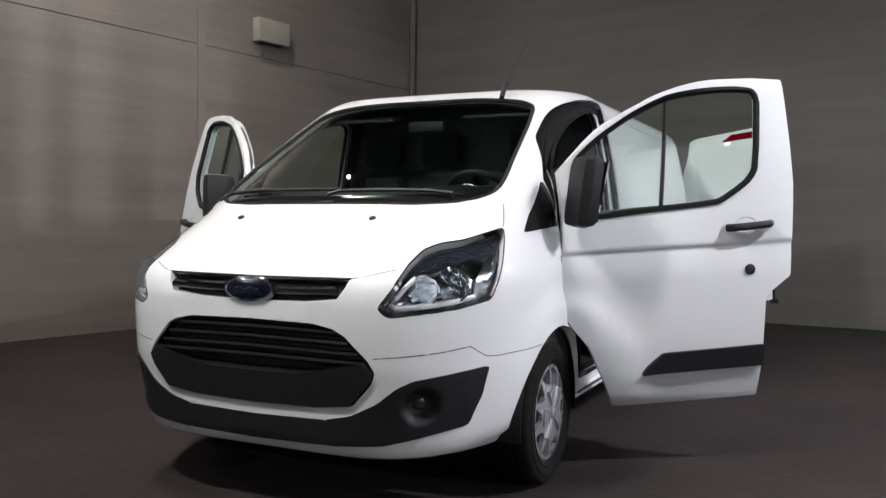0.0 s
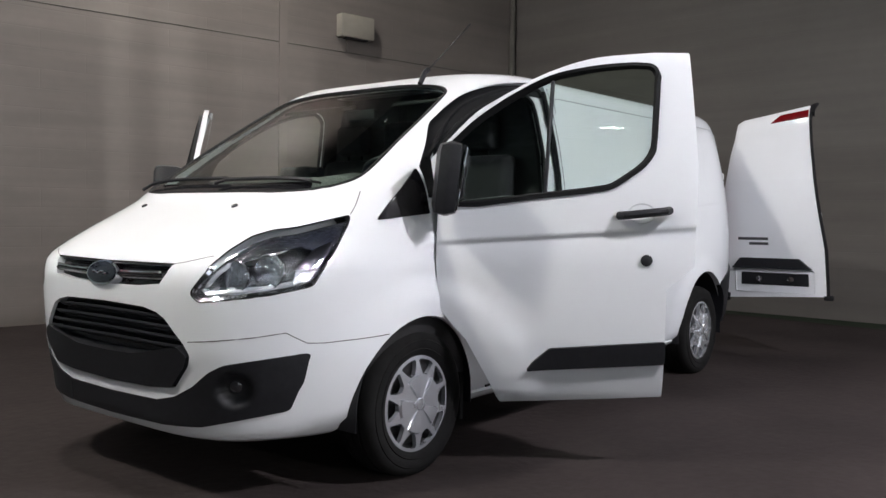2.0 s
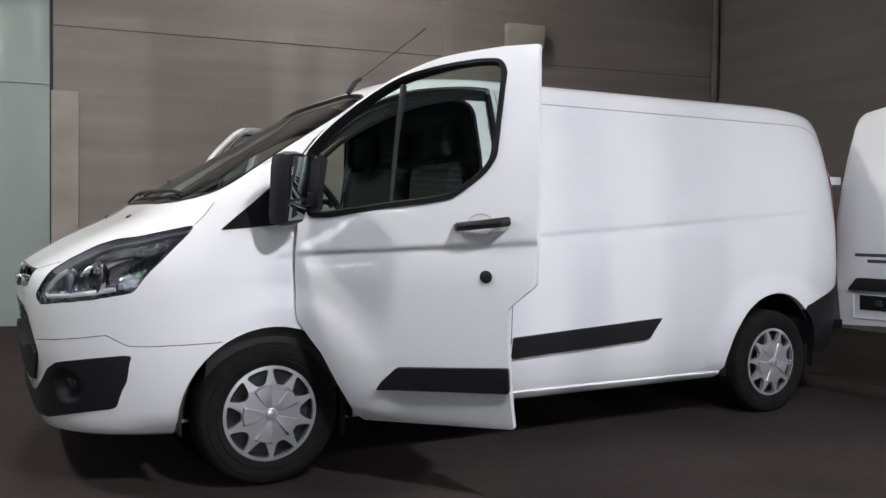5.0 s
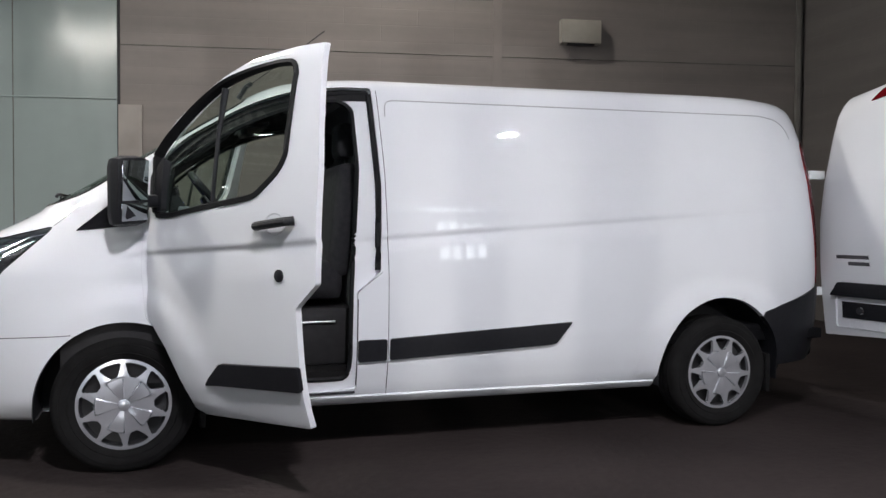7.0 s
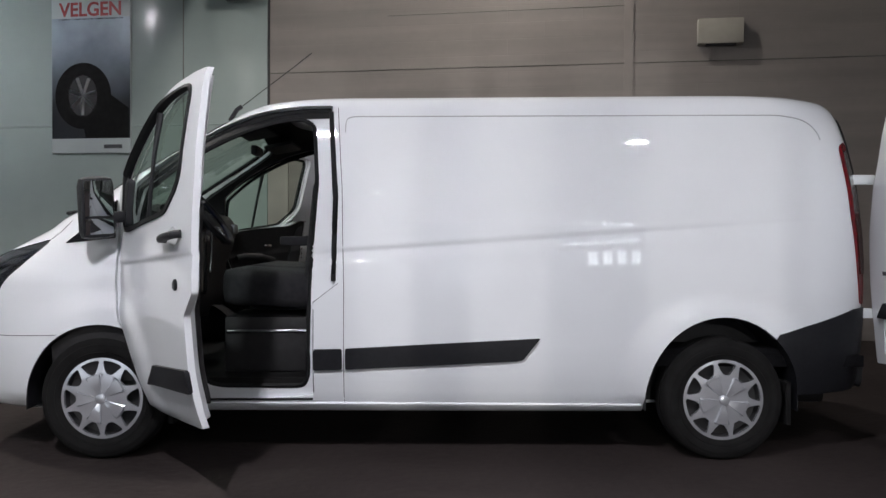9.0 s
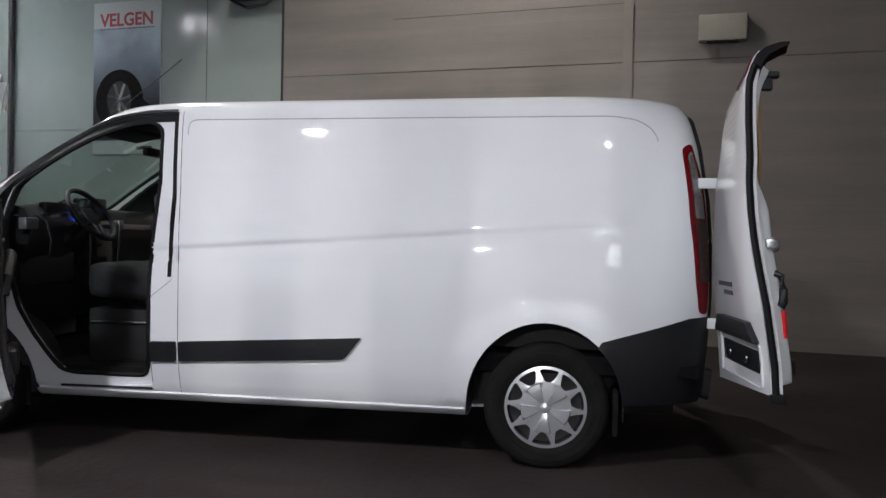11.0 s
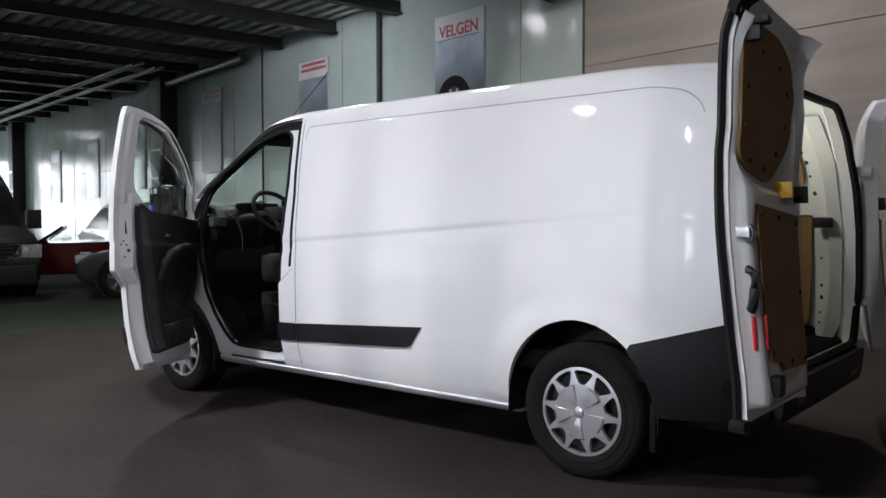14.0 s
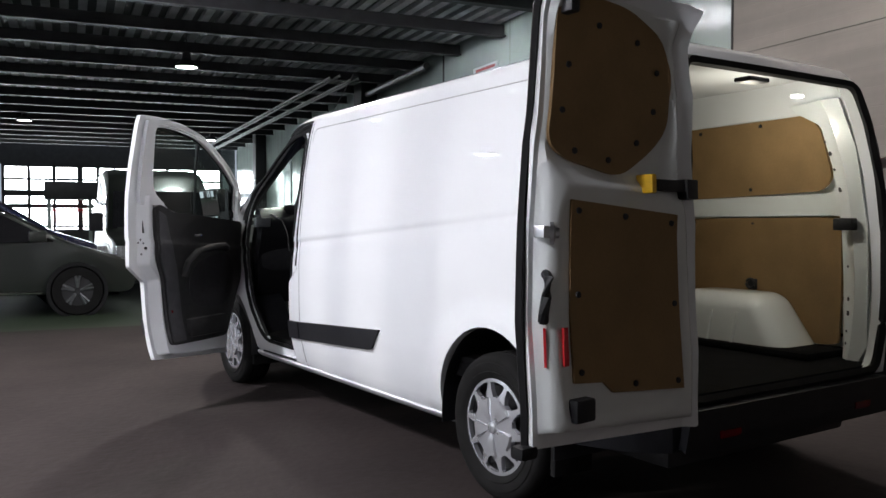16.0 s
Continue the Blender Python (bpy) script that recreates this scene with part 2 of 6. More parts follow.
U_END = 8.18
room_slab("wall_north", -0.37, U_END + 0.3, -0.3, 0.0, 0.0, 7.0, WALL, "beige painted block wall behind the van")
room_slab("wall_panelled", -34.0, -0.37, -0.3, -0.02, 0.0, ZC + 0.3, PANELW, "pale green-white sheet-clad wall of the hall")
bm = bmesh.new()
box(bm, 0, 24, -0.3, 0, 0, 7)
for v in bm.verts:
    v.co = Vector((v.co.x, v.co.z, -v.co.y))
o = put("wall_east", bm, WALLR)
d = Vector((-0.45, -6.17, 0)).normalized()
o.matrix_world = Matrix(((d.x, 0, d.y, 8.05), (d.y, 0, -d.x, 3.97), (0, 1, 0, 0), (0, 0, 0, 1))) @ Matrix.Diagonal((1, 1, -1, 1))
tagged(o, "darker painted block wall beyond the rear of the van", "", "", "structure")
bm = bmesh.new()
box(bm, -60, 60, -60, 60, -0.3, 0)
tagged(put("floor", bm, CONCRETE), "worn green-grey coated concrete floor of the hall", "", "", "structure")
room_box("carpet", -2.9, U_END, 0.0, 13.0, 0.0, 0.006, CARPET, "dark brown-grey carpet under the white van")
room_box("wall_south_low", -34, 10, 17.0, 17.3, 0.0, 0.1, WALLR, "plain plinth wall behind the camera")
room_box("wall_south_high", -34, 10, 17.0, 17.3, 6.9, 7.0, WALLR, "plain wall over the glazing behind the camera")
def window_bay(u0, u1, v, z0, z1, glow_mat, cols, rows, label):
    """Glazing seen by reflection, and the added fill bays: bright panes between dark bars."""
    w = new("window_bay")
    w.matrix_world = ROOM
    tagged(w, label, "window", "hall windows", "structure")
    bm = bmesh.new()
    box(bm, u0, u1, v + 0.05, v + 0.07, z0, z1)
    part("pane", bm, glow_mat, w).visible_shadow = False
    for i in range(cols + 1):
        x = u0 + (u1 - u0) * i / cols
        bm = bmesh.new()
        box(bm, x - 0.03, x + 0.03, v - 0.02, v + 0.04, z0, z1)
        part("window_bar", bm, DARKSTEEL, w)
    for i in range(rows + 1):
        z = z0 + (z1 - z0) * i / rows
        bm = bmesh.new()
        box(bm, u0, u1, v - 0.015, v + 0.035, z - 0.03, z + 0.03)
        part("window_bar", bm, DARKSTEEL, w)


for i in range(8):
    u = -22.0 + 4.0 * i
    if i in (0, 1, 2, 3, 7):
        room_box("wall_pier", u, u + 4.0, 17.0, 17.3, 0.1, 6.9, WALLR, "plain unseen pier between the windows")
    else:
        room_box("wall_pier", u, u + 1.3, 17.0, 17.3, 0.1, 6.9, WALLR, "plain unseen pier between the windows")
        # added glowing bay, out of view, that fills the van's side
        window_bay(u + 1.3, u + 4.0, 17.0, 0.1, 6.9, BAYFILL, 1, 1, "tall unseen glowing bay added as soft daylight fill")
# two unseen blockers, set where the sun should leave dark bands on the van
room_box("wall_pier", 3.62, 3.90, 16.9, 17.0, 0.1, 6.9, WALLR, "unseen narrow pier added to band the light on the van side")
room_box("wall_pier", 4.33, 4.83, 16.9, 17.0, 0.1, 6.9, WALLR, "unseen narrow pier added to band the light on the van side")
room_box("wall_partition", 5.3, 10.0, 13.3, 13.5, 0.0, 4.6, WALLR, "plain partition wall behind the camera")
window_bay(6.4, 7.3, 13.2, 1.7, 2.6, CLEAR, 4, 2, "clear window with glazing bars")
window_bay(6.05, 7.25, 13.2, 3.1, 3.4, CLEAR, 4, 1, "row of clear upper lights")
room_box("ceiling", -34, -1.4, -0.3, 17.3, ZC, ZC + 0.2, DARKSTEEL, "dark ceiling deck of the hall")
room_box("ceiling_high", -1.4, 10, -0.3, 17.3, 7.0, 7.2, DARKSTEEL, "dark raised ceiling over the van")

# ---- lamps ----
def lamp(u, v, z, power, r=0.22, size=0.29, shade=180, tint=(0.97, 0.95, 1.0), aim=None):
    root = new("ceiling_lamp")
    root.matrix_world = Matrix.Translation(room(u, v, z))
    tagged(root, "round pendant with a bright disc, a hall lamp or added fill", "ceiling lamp", "hall lamps")
    bm = bmesh.new()
    lathe(bm, [(0.05, 0.30), (0.07, 0.28), (0.09, 0.16), (r * 0.8, 0.08), (r, 0.0), (r * 0.95, 0.0), (r * 0.75, 0.06), (0.02, 0.14)], 28, Matrix.Rotation(radians(90), 4, "X"))
    part("shade", bm, DARKSTEEL, root)
    bm = bmesh.new()
    lathe(bm, [(0.001, 0.012), (r * 0.92, 0.012), (r * 0.92, 0.022), (0.001, 0.022)], 28, Matrix.Rotation(radians(90), 4, "X"))
    part("bulb_disc", bm, LAMP, root, "glowing lamp disc")
    top = ZC if u < -1.4 else 7.0
    bm = bmesh.new()
    tube(bm, [(0, 0, 0.28), (0, 0, top - z + 0.01)], 0.012, 6)
    part("hanging_rod", bm, DARKSTEEL, root)
    if not power:
        return root
    d = bpy.data.lights.new("lamp_light", "AREA")
    d.shape, d.size, d.energy, d.color = "DISK", size, power, tint
    d.spread = radians(shade)
    o = new("lamp_light", d)
    o.matrix_world = Matrix.Translation(room(u, v, z - 0.02))
    if aim:
        # a flood under the shade, tilted towards its subject
        at = room(u, v, z - 0.16)
        o.matrix_world = Matrix.Translation(at) @ (Vector(aim) - at).to_track_quat("-Z", "Y").to_matrix().to_4x4()
    return root


WARM, COOL = (1.0, 0.94, 0.90), (0.995, 0.965, 1.045)
# the key lamp ahead of the bonnet, two cool ones behind the camera's side; then unseen fills added: two over the long
# wall and the weaker rest
lamp(-2.19, 5.45, 4.6, 100, 0.22, 0.26, 170, WARM, (0.3, -0.5, 1.0))
for u, v, z, p, r, size, shade, tint in ((2.4, 10.1, 4.25, 235, 0.13, 0.22, 180, COOL), (6.0, 10.1, 4.25, 90, 0.13, 0.22, 180, COOL),
                                        (3.0, 1.5, 6.1, 90, 0.02, 0.04, 180, WARM), (-0.3, 3.8, 6.3, 88, 0.15, 0.5, 180, WARM),
                                        (-3.3, 2.2, 4.66, 22, 0.10, 0.18, 180, COOL), (-3.2, 13.0, 4.4, 12, 0.22, 0.22, 180, COOL)):
    lamp(u, v, z, p, r, size, shade, tint)

# an unseen flood added to lift the upper cladding, then the rest of the hall's lamps, seen as small highlights on the
# paint
lamp(-4.0, 10.6, 4.75, 42, 0.10, 0.2, 46, COOL, room(-6.0, 0.0, 4.3))
for u, v in ((-0.6, 10.2), (-1.5, 15.4), (3.6, 15.6)):
    lamp(u, v, 4.75, 0, 0.10)

# ---- the van: hull ----
Z_XF = [0.25, 0.275, 0.33, 0.42, 0.52, 0.62, 0.78, 0.88, 0.94, 0.97, 1.00, 1.05, 1.10, 1.15, 1.20, 1.235, 1.262, 1.30, 1.40, 1.50, 1.60, 1.70, 1.80, 1.88, 1.92, 1.945, 1.962, 1.974, 1.982, 1.985]
X_XF = [-0.84, -0.895, -0.91, -0.915, -0.93, -0.945, -0.955, -0.955, -0.94, -0.915, -0.875, -0.79, -0.70, -0.60, -0.50, -0.435, -0.405, -0.345, -0.18, -0.015, 0.15, 0.315, 0.48, 0.615, 0.70, 0.80, 0.93, 1.10, 1.35, 1.6]
Z_W = [0.25, 0.275, 0.33, 0.45, 0.60, 0.75, 0.95, 1.10, 1.25, 1.40, 1.55, 1.70, 1.80, 1.86, 1.90, 1.93, 1.95, 1.962, 1.974, 1.982, 1.985]
W_W = [0.86, 0.895, 0.925, 0.957, 0.975, 0.978, 0.978, 0.970, 0.957, 0.938, 0.916, 0.886, 0.864, 0.848, 0.830, 0.798, 0.755, 0.70, 0.56, 0.32, 0.02]
Z_XR = [0.25, 0.40, 0.90, 1.20, 1.45, 1.70, 1.82, 1.88, 1.92, 1.95, 1.974, 1.985]
X_XR = [4.08, 4.13, 4.155, 4.15, 4.135, 4.095, 4.06, 4.03, 4.00, 3.94, 3.75, 3.3]
Z_L = [0.25, 1.10, 1.16, 1.25, 1.35, 1.5, 1.7, 1.9, 1.985]
L_L = [0.95, 0.95, 0.90, 0.77, 0.63, 0.51, 0.44, 0.44, 0.44]
ZC0 = 1.15


def crease(x):
    return lerp(x, [0.08, 1.25, 3.64, 4.2], [1.035, 1.127, 1.302, 1.33])


def hull_point(zeta, k, n1=16, n2=12, n3=70, n4=10, inset=0.0):
    """Point k of the half outline of the hull at level zeta; inset draws it inwards."""
    def outline(z):
        xf, w, xr, L = lerp(z, Z_XF, X_XF) + inset, lerp(z, Z_W, W_W) - inset, lerp(z, Z_XR, X_XR) - inset, lerp(z, Z_L, L_L)
        w = max(w, 0.004)
        R = 0.5
        if k < n1:
            v = 0.86 * k / n1
            return xf + L * (1 - math.sqrt(1 - v ** 5)), w * v
        if k < n1 + n2:
            p0 = math.asin(0.86 ** 2.5)
            p = p0 + (math.pi / 2 - p0) * (k - n1) / n2
            return xf + L * (1 - math.cos(p)), w * math.sin(p) ** 0.4
        if k < n1 + n2 + n3:
            return xf + L + (xr - R - xf - L) * (k - n1 - n2) / n3, w
        p = (math.pi / 2) * (k - n1 - n2 - n3) / n4
        return xr - R * (1 - math.sin(p)), max(0.0, w - R * 0.6 * (1 - math.cos(p))) if k < n1 + n2 + n3 + n4 else 0.0
    x, y = outline(zeta)
    g = max(0.0, 1 - ((zeta - ZC0) / 0.42) ** 2) ** 2
    z = zeta + g * (crease(x) - ZC0) * min(1, max(0, (x + 0.55) / 0.6))
    x, y = outline(z)
    lift = 0.028 * min(1, max(0, (x - 1.3) / 2.0)) * min(1, max(0, (zeta - 1.55) / 0.3))
    # the shoulder line: the panel falls away under it
    s = min(1, max(0, (x - 0.0) / 0.2)) * min(1, max(0, (3.75 - x) / 0.3))
    if zeta < ZC0 - 0.004:
        y -= s * lerp(x, [0.1, 1.25, 3.6], [0.017, 0.012, 0.005]) * math.exp(-(ZC0 - zeta) / 0.06) * min(1.0, (ZC0 - zeta) / 0.022) * min(1, y / 0.5)
    # swellings round the wheel arches
    for cx in (0.0, 3.3):
        r = math.hypot(x - cx, (z - 0.33) * 1.02)
        if z > 0.3 and y > 0.5:
            t = min(1, max(0, (0.60 - r) / 0.13))
            y += 0.020 * t * t * (3 - 2 * t)
    return Vector((x, y, z + lift))


HULLS = {}


def hull_mesh(inset=0.0, z0=0.25, z1=1.985, coarse=False):
    """The hull drawn in by inset, kept so that it is worked out once."""
    key = (inset, z0, z1, coarse)
    if key not in HULLS:
        HULLS[key] = hull_build(inset, z0, z1, coarse)
    return HULLS[key].copy()


def hull_build(inset, z0, z1, coarse):
    cut4 = (9, 6, 24, 6) if coarse else (16, 12, 70, 10)
    zs = [z for z in ([0.25, 0.26, 0.275, 0.30, 0.33, 0.37, 0.42, 0.47] + [0.52 + 0.025 * i for i in range(25)] + [1.128, 1.135, 1.1425, 1.15] + [1.165 + 0.025 * i for i in range(28)] + [1.865, 1.88, 1.895, 1.91, 1.92, 1.93, 1.94, 1.95, 1.957, 1.963, 1.969, 1.974, 1.979, 1.983, 1.985]) if z0 <= z <= z1]
    zs = sorted(set(round(z, 4) for z in zs))
    if coarse:
        zs = [z for i, z in enumerate(zs) if i % 2 == 0 or i == len(zs) - 1]
    n = sum(cut4)
    verts, faces = [], []
    for z in zs:
        half = [hull_point(z, k, *cut4, inset=inset) for k in range(n + 1)]
        for p in half:
            verts.append((p.x, -p.y, p.z))
        for p in half[-2:0:-1]:
            verts.append((p.x, p.y, p.z))
    m = 2 * n
    for i in range(len(zs) - 1):
        for k in range(m):
            faces.append((i * m + k, i * m + (k + 1) % m, (i + 1) * m + (k + 1) % m, (i + 1) * m + k))
    for base, flip in ((0, True), ((len(zs) - 1) * m, False)):
        # close top and bottom with strips across
        for k in range(n):
            a, b = base + k, base + k + 1
            c, d_ = base + (m - k - 1) % m, base + (m - k) % m
            q = [a, b, c, d_]
            q = list(dict.fromkeys(q))
            if len(q) > 2:
                faces.append(tuple(q))
    me = bpy.data.meshes.new("hull")
    me.from_pydata(verts, [], faces)
    bm = bmesh.new()
    bm.from_mesh(me)
    bmesh.ops.remove_doubles(bm, verts=bm.verts, dist=1e-5)
    bmesh.ops.recalc_face_normals(bm, faces=bm.faces)
    bm.to_mesh(me)
    bm.free()
    for p in me.polygons:
        p.use_smooth = True
    return me


from mathutils.bvhtree import BVHTree

HULL = hull_mesh()
_b = bmesh.new()
_b.from_mesh(HULL)
bmesh.ops.triangulate(_b, faces=_b.faces)
_b.normal_update()
_b.verts.ensure_lookup_table(), _b.faces.ensure_lookup_table()
TREE = BVHTree.FromBMesh(_b)
TRI = [[v.index for v in f.verts] for f in _b.faces]
CO = [v.co.copy() for v in _b.verts]
NO = [v.normal.copy() for v in _b.verts]
_b.free()


def hull_normal(p):
    """The smooth normal of the hull nearest to p, and how far off p is."""
    q, nrm, i, dist = TREE.find_nearest(p)
    a, b, c = (CO[j] for j in TRI[i])
    from_ = [(b - q).cross(c - q).length, (c - q).cross(a - q).length, (a - q).cross(b - q).length]
    s = sum(from_) or 1
    nn = sum((NO[j] * (w / s) for j, w in zip(TRI[i], from_)), Vector())
    return (nn.normalized() if nn.length > 1e-6 else nrm), dist


def smooth_like_hull(me, angle=30):
    """Shades a cut mesh by the hull's own normals where it lies on the hull."""
    for p in me.polygons:
        p.use_smooth = True
    me.set_sharp_from_angle(angle=radians(angle))
    base = [Vector(n.vector) for n in me.corner_normals]
    out = list(base)
    for p in me.polygons:
        for li in p.loop_indices:
            nn, dist = hull_normal(me.vertices[me.loops[li].vertex_index].co)
            if dist < 0.0015 and nn.dot(p.normal) > 0.8:
                out[li] = nn
    me.normals_split_custom_set(out)


SIDE = (Vector((0, 0, 0)), Vector((1, 0, 0)), Vector((0, 0, 1)))  # x, z; normal -y
FRONT = (Vector((0, 0, 0)), Vector((0, -1, 0)), Vector((0, 0, 1)))  # -y, z; normal -x
E_UP = Vector((math.cos(radians(31.3)), 0, math.sin(radians(31.3))))
SCREEN = (Vector((-0.405, 0, 1.262)), Vector((0, -1, 0)), E_UP)


def cast(fr, a, b):
    """The place on the hull behind (a, b) of a frame, and its normal."""
    o, ex, ey = fr
    n = ex.cross(ey)
    p = o + ex * a + ey * b
    h = TREE.ray_cast(p + n * 8, -n)
    if h[0] is None:
        q = TREE.find_nearest(p + n * (4.2 if n.x > 0.9 else 1.0))
        return q[0], hull_normal(q[0])[0]
    return h[0], hull_normal(h[0])[0]


def dense(pts, step=0.03):
    out = []
    for i, p in enumerate(pts):
        p, q = Vector(p), Vector(pts[(i + 1) % len(pts)])
        k = max(1, int((q - p).length / step))
        out += [p.lerp(q, j / k) for j in range(k)]
    return out


def patch(bm, fr, pts, lift=0.004, depth=0.012, rings=7, centre=None, hole=0.0, step=0.03, dome=0.0):
    """A plate that follows the hull: an outline in a frame, laid on it and given thickness."""
    pts = dense(pts, step)
    c = Vector(centre) if centre else sum(pts, Vector((0, 0))) / len(pts)
    rows = []
    for i in range(rings + 1):
        t = hole + (1 - hole) * i / rings
        row = []
        for p in pts:
            q = c + (p - c) * t
            w, n = cast(fr, q.x, q.y)
            row.append(bm.verts.new(w + n * (lift + dome * (1 - t * t))))
        rows.append(row)
    k = len(pts)
    for i in range(rings):
        for j in range(k):
            bm.faces.new((rows[i][j], rows[i][(j + 1) % k], rows[i + 1][(j + 1) % k], rows[i + 1][j]))
    edge = []
    for p in pts:
        w, n = cast(fr, p.x, p.y)
        edge.append(bm.verts.new(w + n * (lift - depth)))
    for j in range(k):
        bm.faces.new((rows[-1][j], rows[-1][(j + 1) % k], edge[(j + 1) % k], edge[j]))
    if not hole:
        bmesh.ops.remove_doubles(bm, verts=rows[0], dist=1e-3)


def seam(bm, fr, pts, r=0.003, closed=False, step=0.04, lift=0.0):
    """A thin line along the hull."""
    out = []
    for i in range(len(pts) - (0 if closed else 1)):
        p, q = Vector(pts[i]), Vector(pts[(i + 1) % len(pts)])
        k = max(1, int((q - p).length / step))
        out += [p.lerp(q, j / k) for j in range(k)]
    if not closed:
        out.append(Vector(pts[-1]))
    tube(bm, [w + n * lift for w, n in (cast(fr, p.x, p.y) for p in out)], r, 5, closed)


def mirrored(ob, name=None, parent=None):
    """The same part on the other side of the van."""
    me = ob.data.copy()
    me.transform(Matrix.Diagonal((1, -1, 1, 1)))
    me.flip_normals()
    o2 = new(name or ob.name.split(".")[0], me)
    o2.parent = parent or ob.parent
    if "label" in ob:
        tagged(o2, ob["label"])
    return o2


def ease(t):
    t = min(1.0, max(0.0, t))
    return t * t * (3 - 2 * t)


def flow(pts, n=5):
    """A smooth open line through points."""
    q = [pts[0], *pts, pts[-1]]
    out = []
    for i in range(1, len(q) - 2):
        a, b, c, d = (Vector(p) for p in q[i - 1:i + 3])
        for j in range(n):
            t = j / n
            out.append(tuple(0.5 * (2 * b + (c - a) * t + (2 * a - 5 * b + 4 * c - d) * t * t + (3 * b - a - 3 * c + d) * t ** 3)))
    return out + [tuple(pts[-1])]


van = new("panel_van")
tagged(van, "white panel van with its doors standing open on dark carpet", "van")

# outlines in side view, closed
DOOR = [(0.085, 1.20), (0.078, 0.95), (0.098, 0.74), (0.16, 0.665), (0.22, 0.60), (0.31, 0.43), (0.375, 0.29), (1.118, 0.342), (1.115, 0.845), (1.235, 0.945), (1.243, 1.4), (1.205, 1.90),
        *flow([(1.05, 1.902), (0.83, 1.884), (0.70, 1.855), (0.58, 1.812), (0.46, 1.755), (0.36, 1.70), (0.25, 1.63), (0.13, 1.51), (0.05, 1.42)])]
# the recess in the body keeps clear of the white screen pillar
RABBET = DOOR[:12] + flow([(1.05, 1.895), (0.83, 1.868), (0.70, 1.834), (0.58, 1.787), (0.47, 1.728), (0.375, 1.67), (0.27, 1.598), (0.155, 1.478), (0.08, 1.39)])
WINDOW = [(0.15, 1.215), *flow([(0.15, 1.485), (0.242, 1.575), (0.364, 1.662), (0.484, 1.733), (0.603, 1.787), (0.721, 1.815), (0.837, 1.832), (0.952, 1.840)]), (1.04, 1.836), (1.064, 1.80), (1.058, 1.675), (1.05, 1.535), (1.04, 1.45), (1.0, 1.395), (0.935, 1.348), (0.86, 1.298), (0.741, 1.28), (0.504, 1.252), (0.27, 1.217)]
OPENING = [(0.185, 1.20), (0.215, 1.0), (0.30, 0.78), (0.42, 0.60), (0.56, 0.40), (0.62, 0.385), (1.075, 0.385), (1.085, 0.50), (1.09, 0.85), (1.10, 1.1), (1.125, 1.5), (1.105, 1.80),
           *flow([(1.03, 1.837), (0.85, 1.812), (0.62, 1.737), (0.38, 1.602), (0.215, 1.46)])]


def arch(cx, r, squash=1.0):
    return [(cx + r * math.cos(t), 0.33 + r * squash * math.sin(t)) for t in (math.pi * i / 22 for i in range(23))] + [(cx - r, -0.2), (cx + r, -0.2)]


def side_prism(pts, d0, d1):
    return prism(pts, SIDE, d0, d1)




def solid(inset):
    """The hull drawn in by inset, as a bmesh for cutting."""
    b = bmesh.new()
    b.from_mesh(hull_mesh(inset, coarse=True))
    return b


def box_bm(*a):
    b = bmesh.new()
    box(b, *a)
    return b


def skin(out, depth, *tools):
    """A curved plate between two drawn-in hulls, cut by the tools."""
    return cut(hull_mesh(out, coarse=out != 0.0), [*tools, ("DIFFERENCE", solid(depth))])


def as_bm(me):
    b = bmesh.new()
    b.from_mesh(me)
    return b


def link(name, me, material, parent, label="", smooth=30):
    """Links a cut mesh as a part."""
    if me.users and not smooth:
        pass
    for p in me.polygons:
        p.use_smooth = True
    me.set_sharp_from_angle(angle=radians(smooth))
    me.materials.clear()
    me.materials.append(material)
    me.name = name
    ob = new(name, me)
    ob.parent = parent
    if label:
        tagged(ob, label)
    return ob


def both(pts):
    """An outline of the half with a >= 0, completed by its mirror image."""
    return pts + [(-a, b) for a, b in pts[::-1] if abs(a) > 1e-6]


screen_pts = rounded([(-0.70, 0.125), (-0.60, 0.05), (-0.45, 0.012), (0.45, 0.012), (0.60, 0.05), (0.70, 0.125), (0.755, 0.24), (0.752, 0.36), (0.70, 0.88), (0.665, 1.10), (0.60, 1.145), (0.3, 1.175), (-0.3, 1.175), (-0.60, 1.145), (-0.665, 1.10), (-0.70, 0.88), (-0.752, 0.36), (-0.755, 0.24)], 0.06)
rear_pts = rounded([(-0.66, 0.55), (0.66, 0.55), (0.70, 0.75), (0.70, 1.2), (0.65, 1.66), (0.60, 1.885), (-0.60, 1.885), (-0.65, 1.66), (-0.70, 1.2), (-0.70, 0.75)], 0.06)
REAR = (Vector((0, 0, 0)), Vector((0, 1, 0)), Vector((0, 0, 1)))
Q = math.sqrt(0.5)
HLF = (Vector((0, 0, 0)), Vector((Q, -Q, 0)), Vector((0, 0, 1)))
HLR = (Vector((0, 0, 0)), Vector((-Q, -Q, 0)), Vector((0, 0, 1)))
TLF = (Vector((0, 0, 0)), Vector((Q, Q, 0)), Vector((0, 0, 1)))
LIGHT = rounded([(-0.252, 0.856), (-0.215, 0.822), (0.061, 0.853), (0.222, 0.884), (0.305, 1.02), (0.36, 1.13), (0.368, 1.168), (0.152, 1.115), (0.054, 1.103), (-0.025, 1.078), (-0.108, 1.023), (-0.17, 0.966)], 0.02)
UPPER = both([(0, 0.957), (0.217, 0.960), (0.445, 0.962), (0.432, 0.926), (0.405, 0.886), (0.267, 0.872), (0, 0.866)])
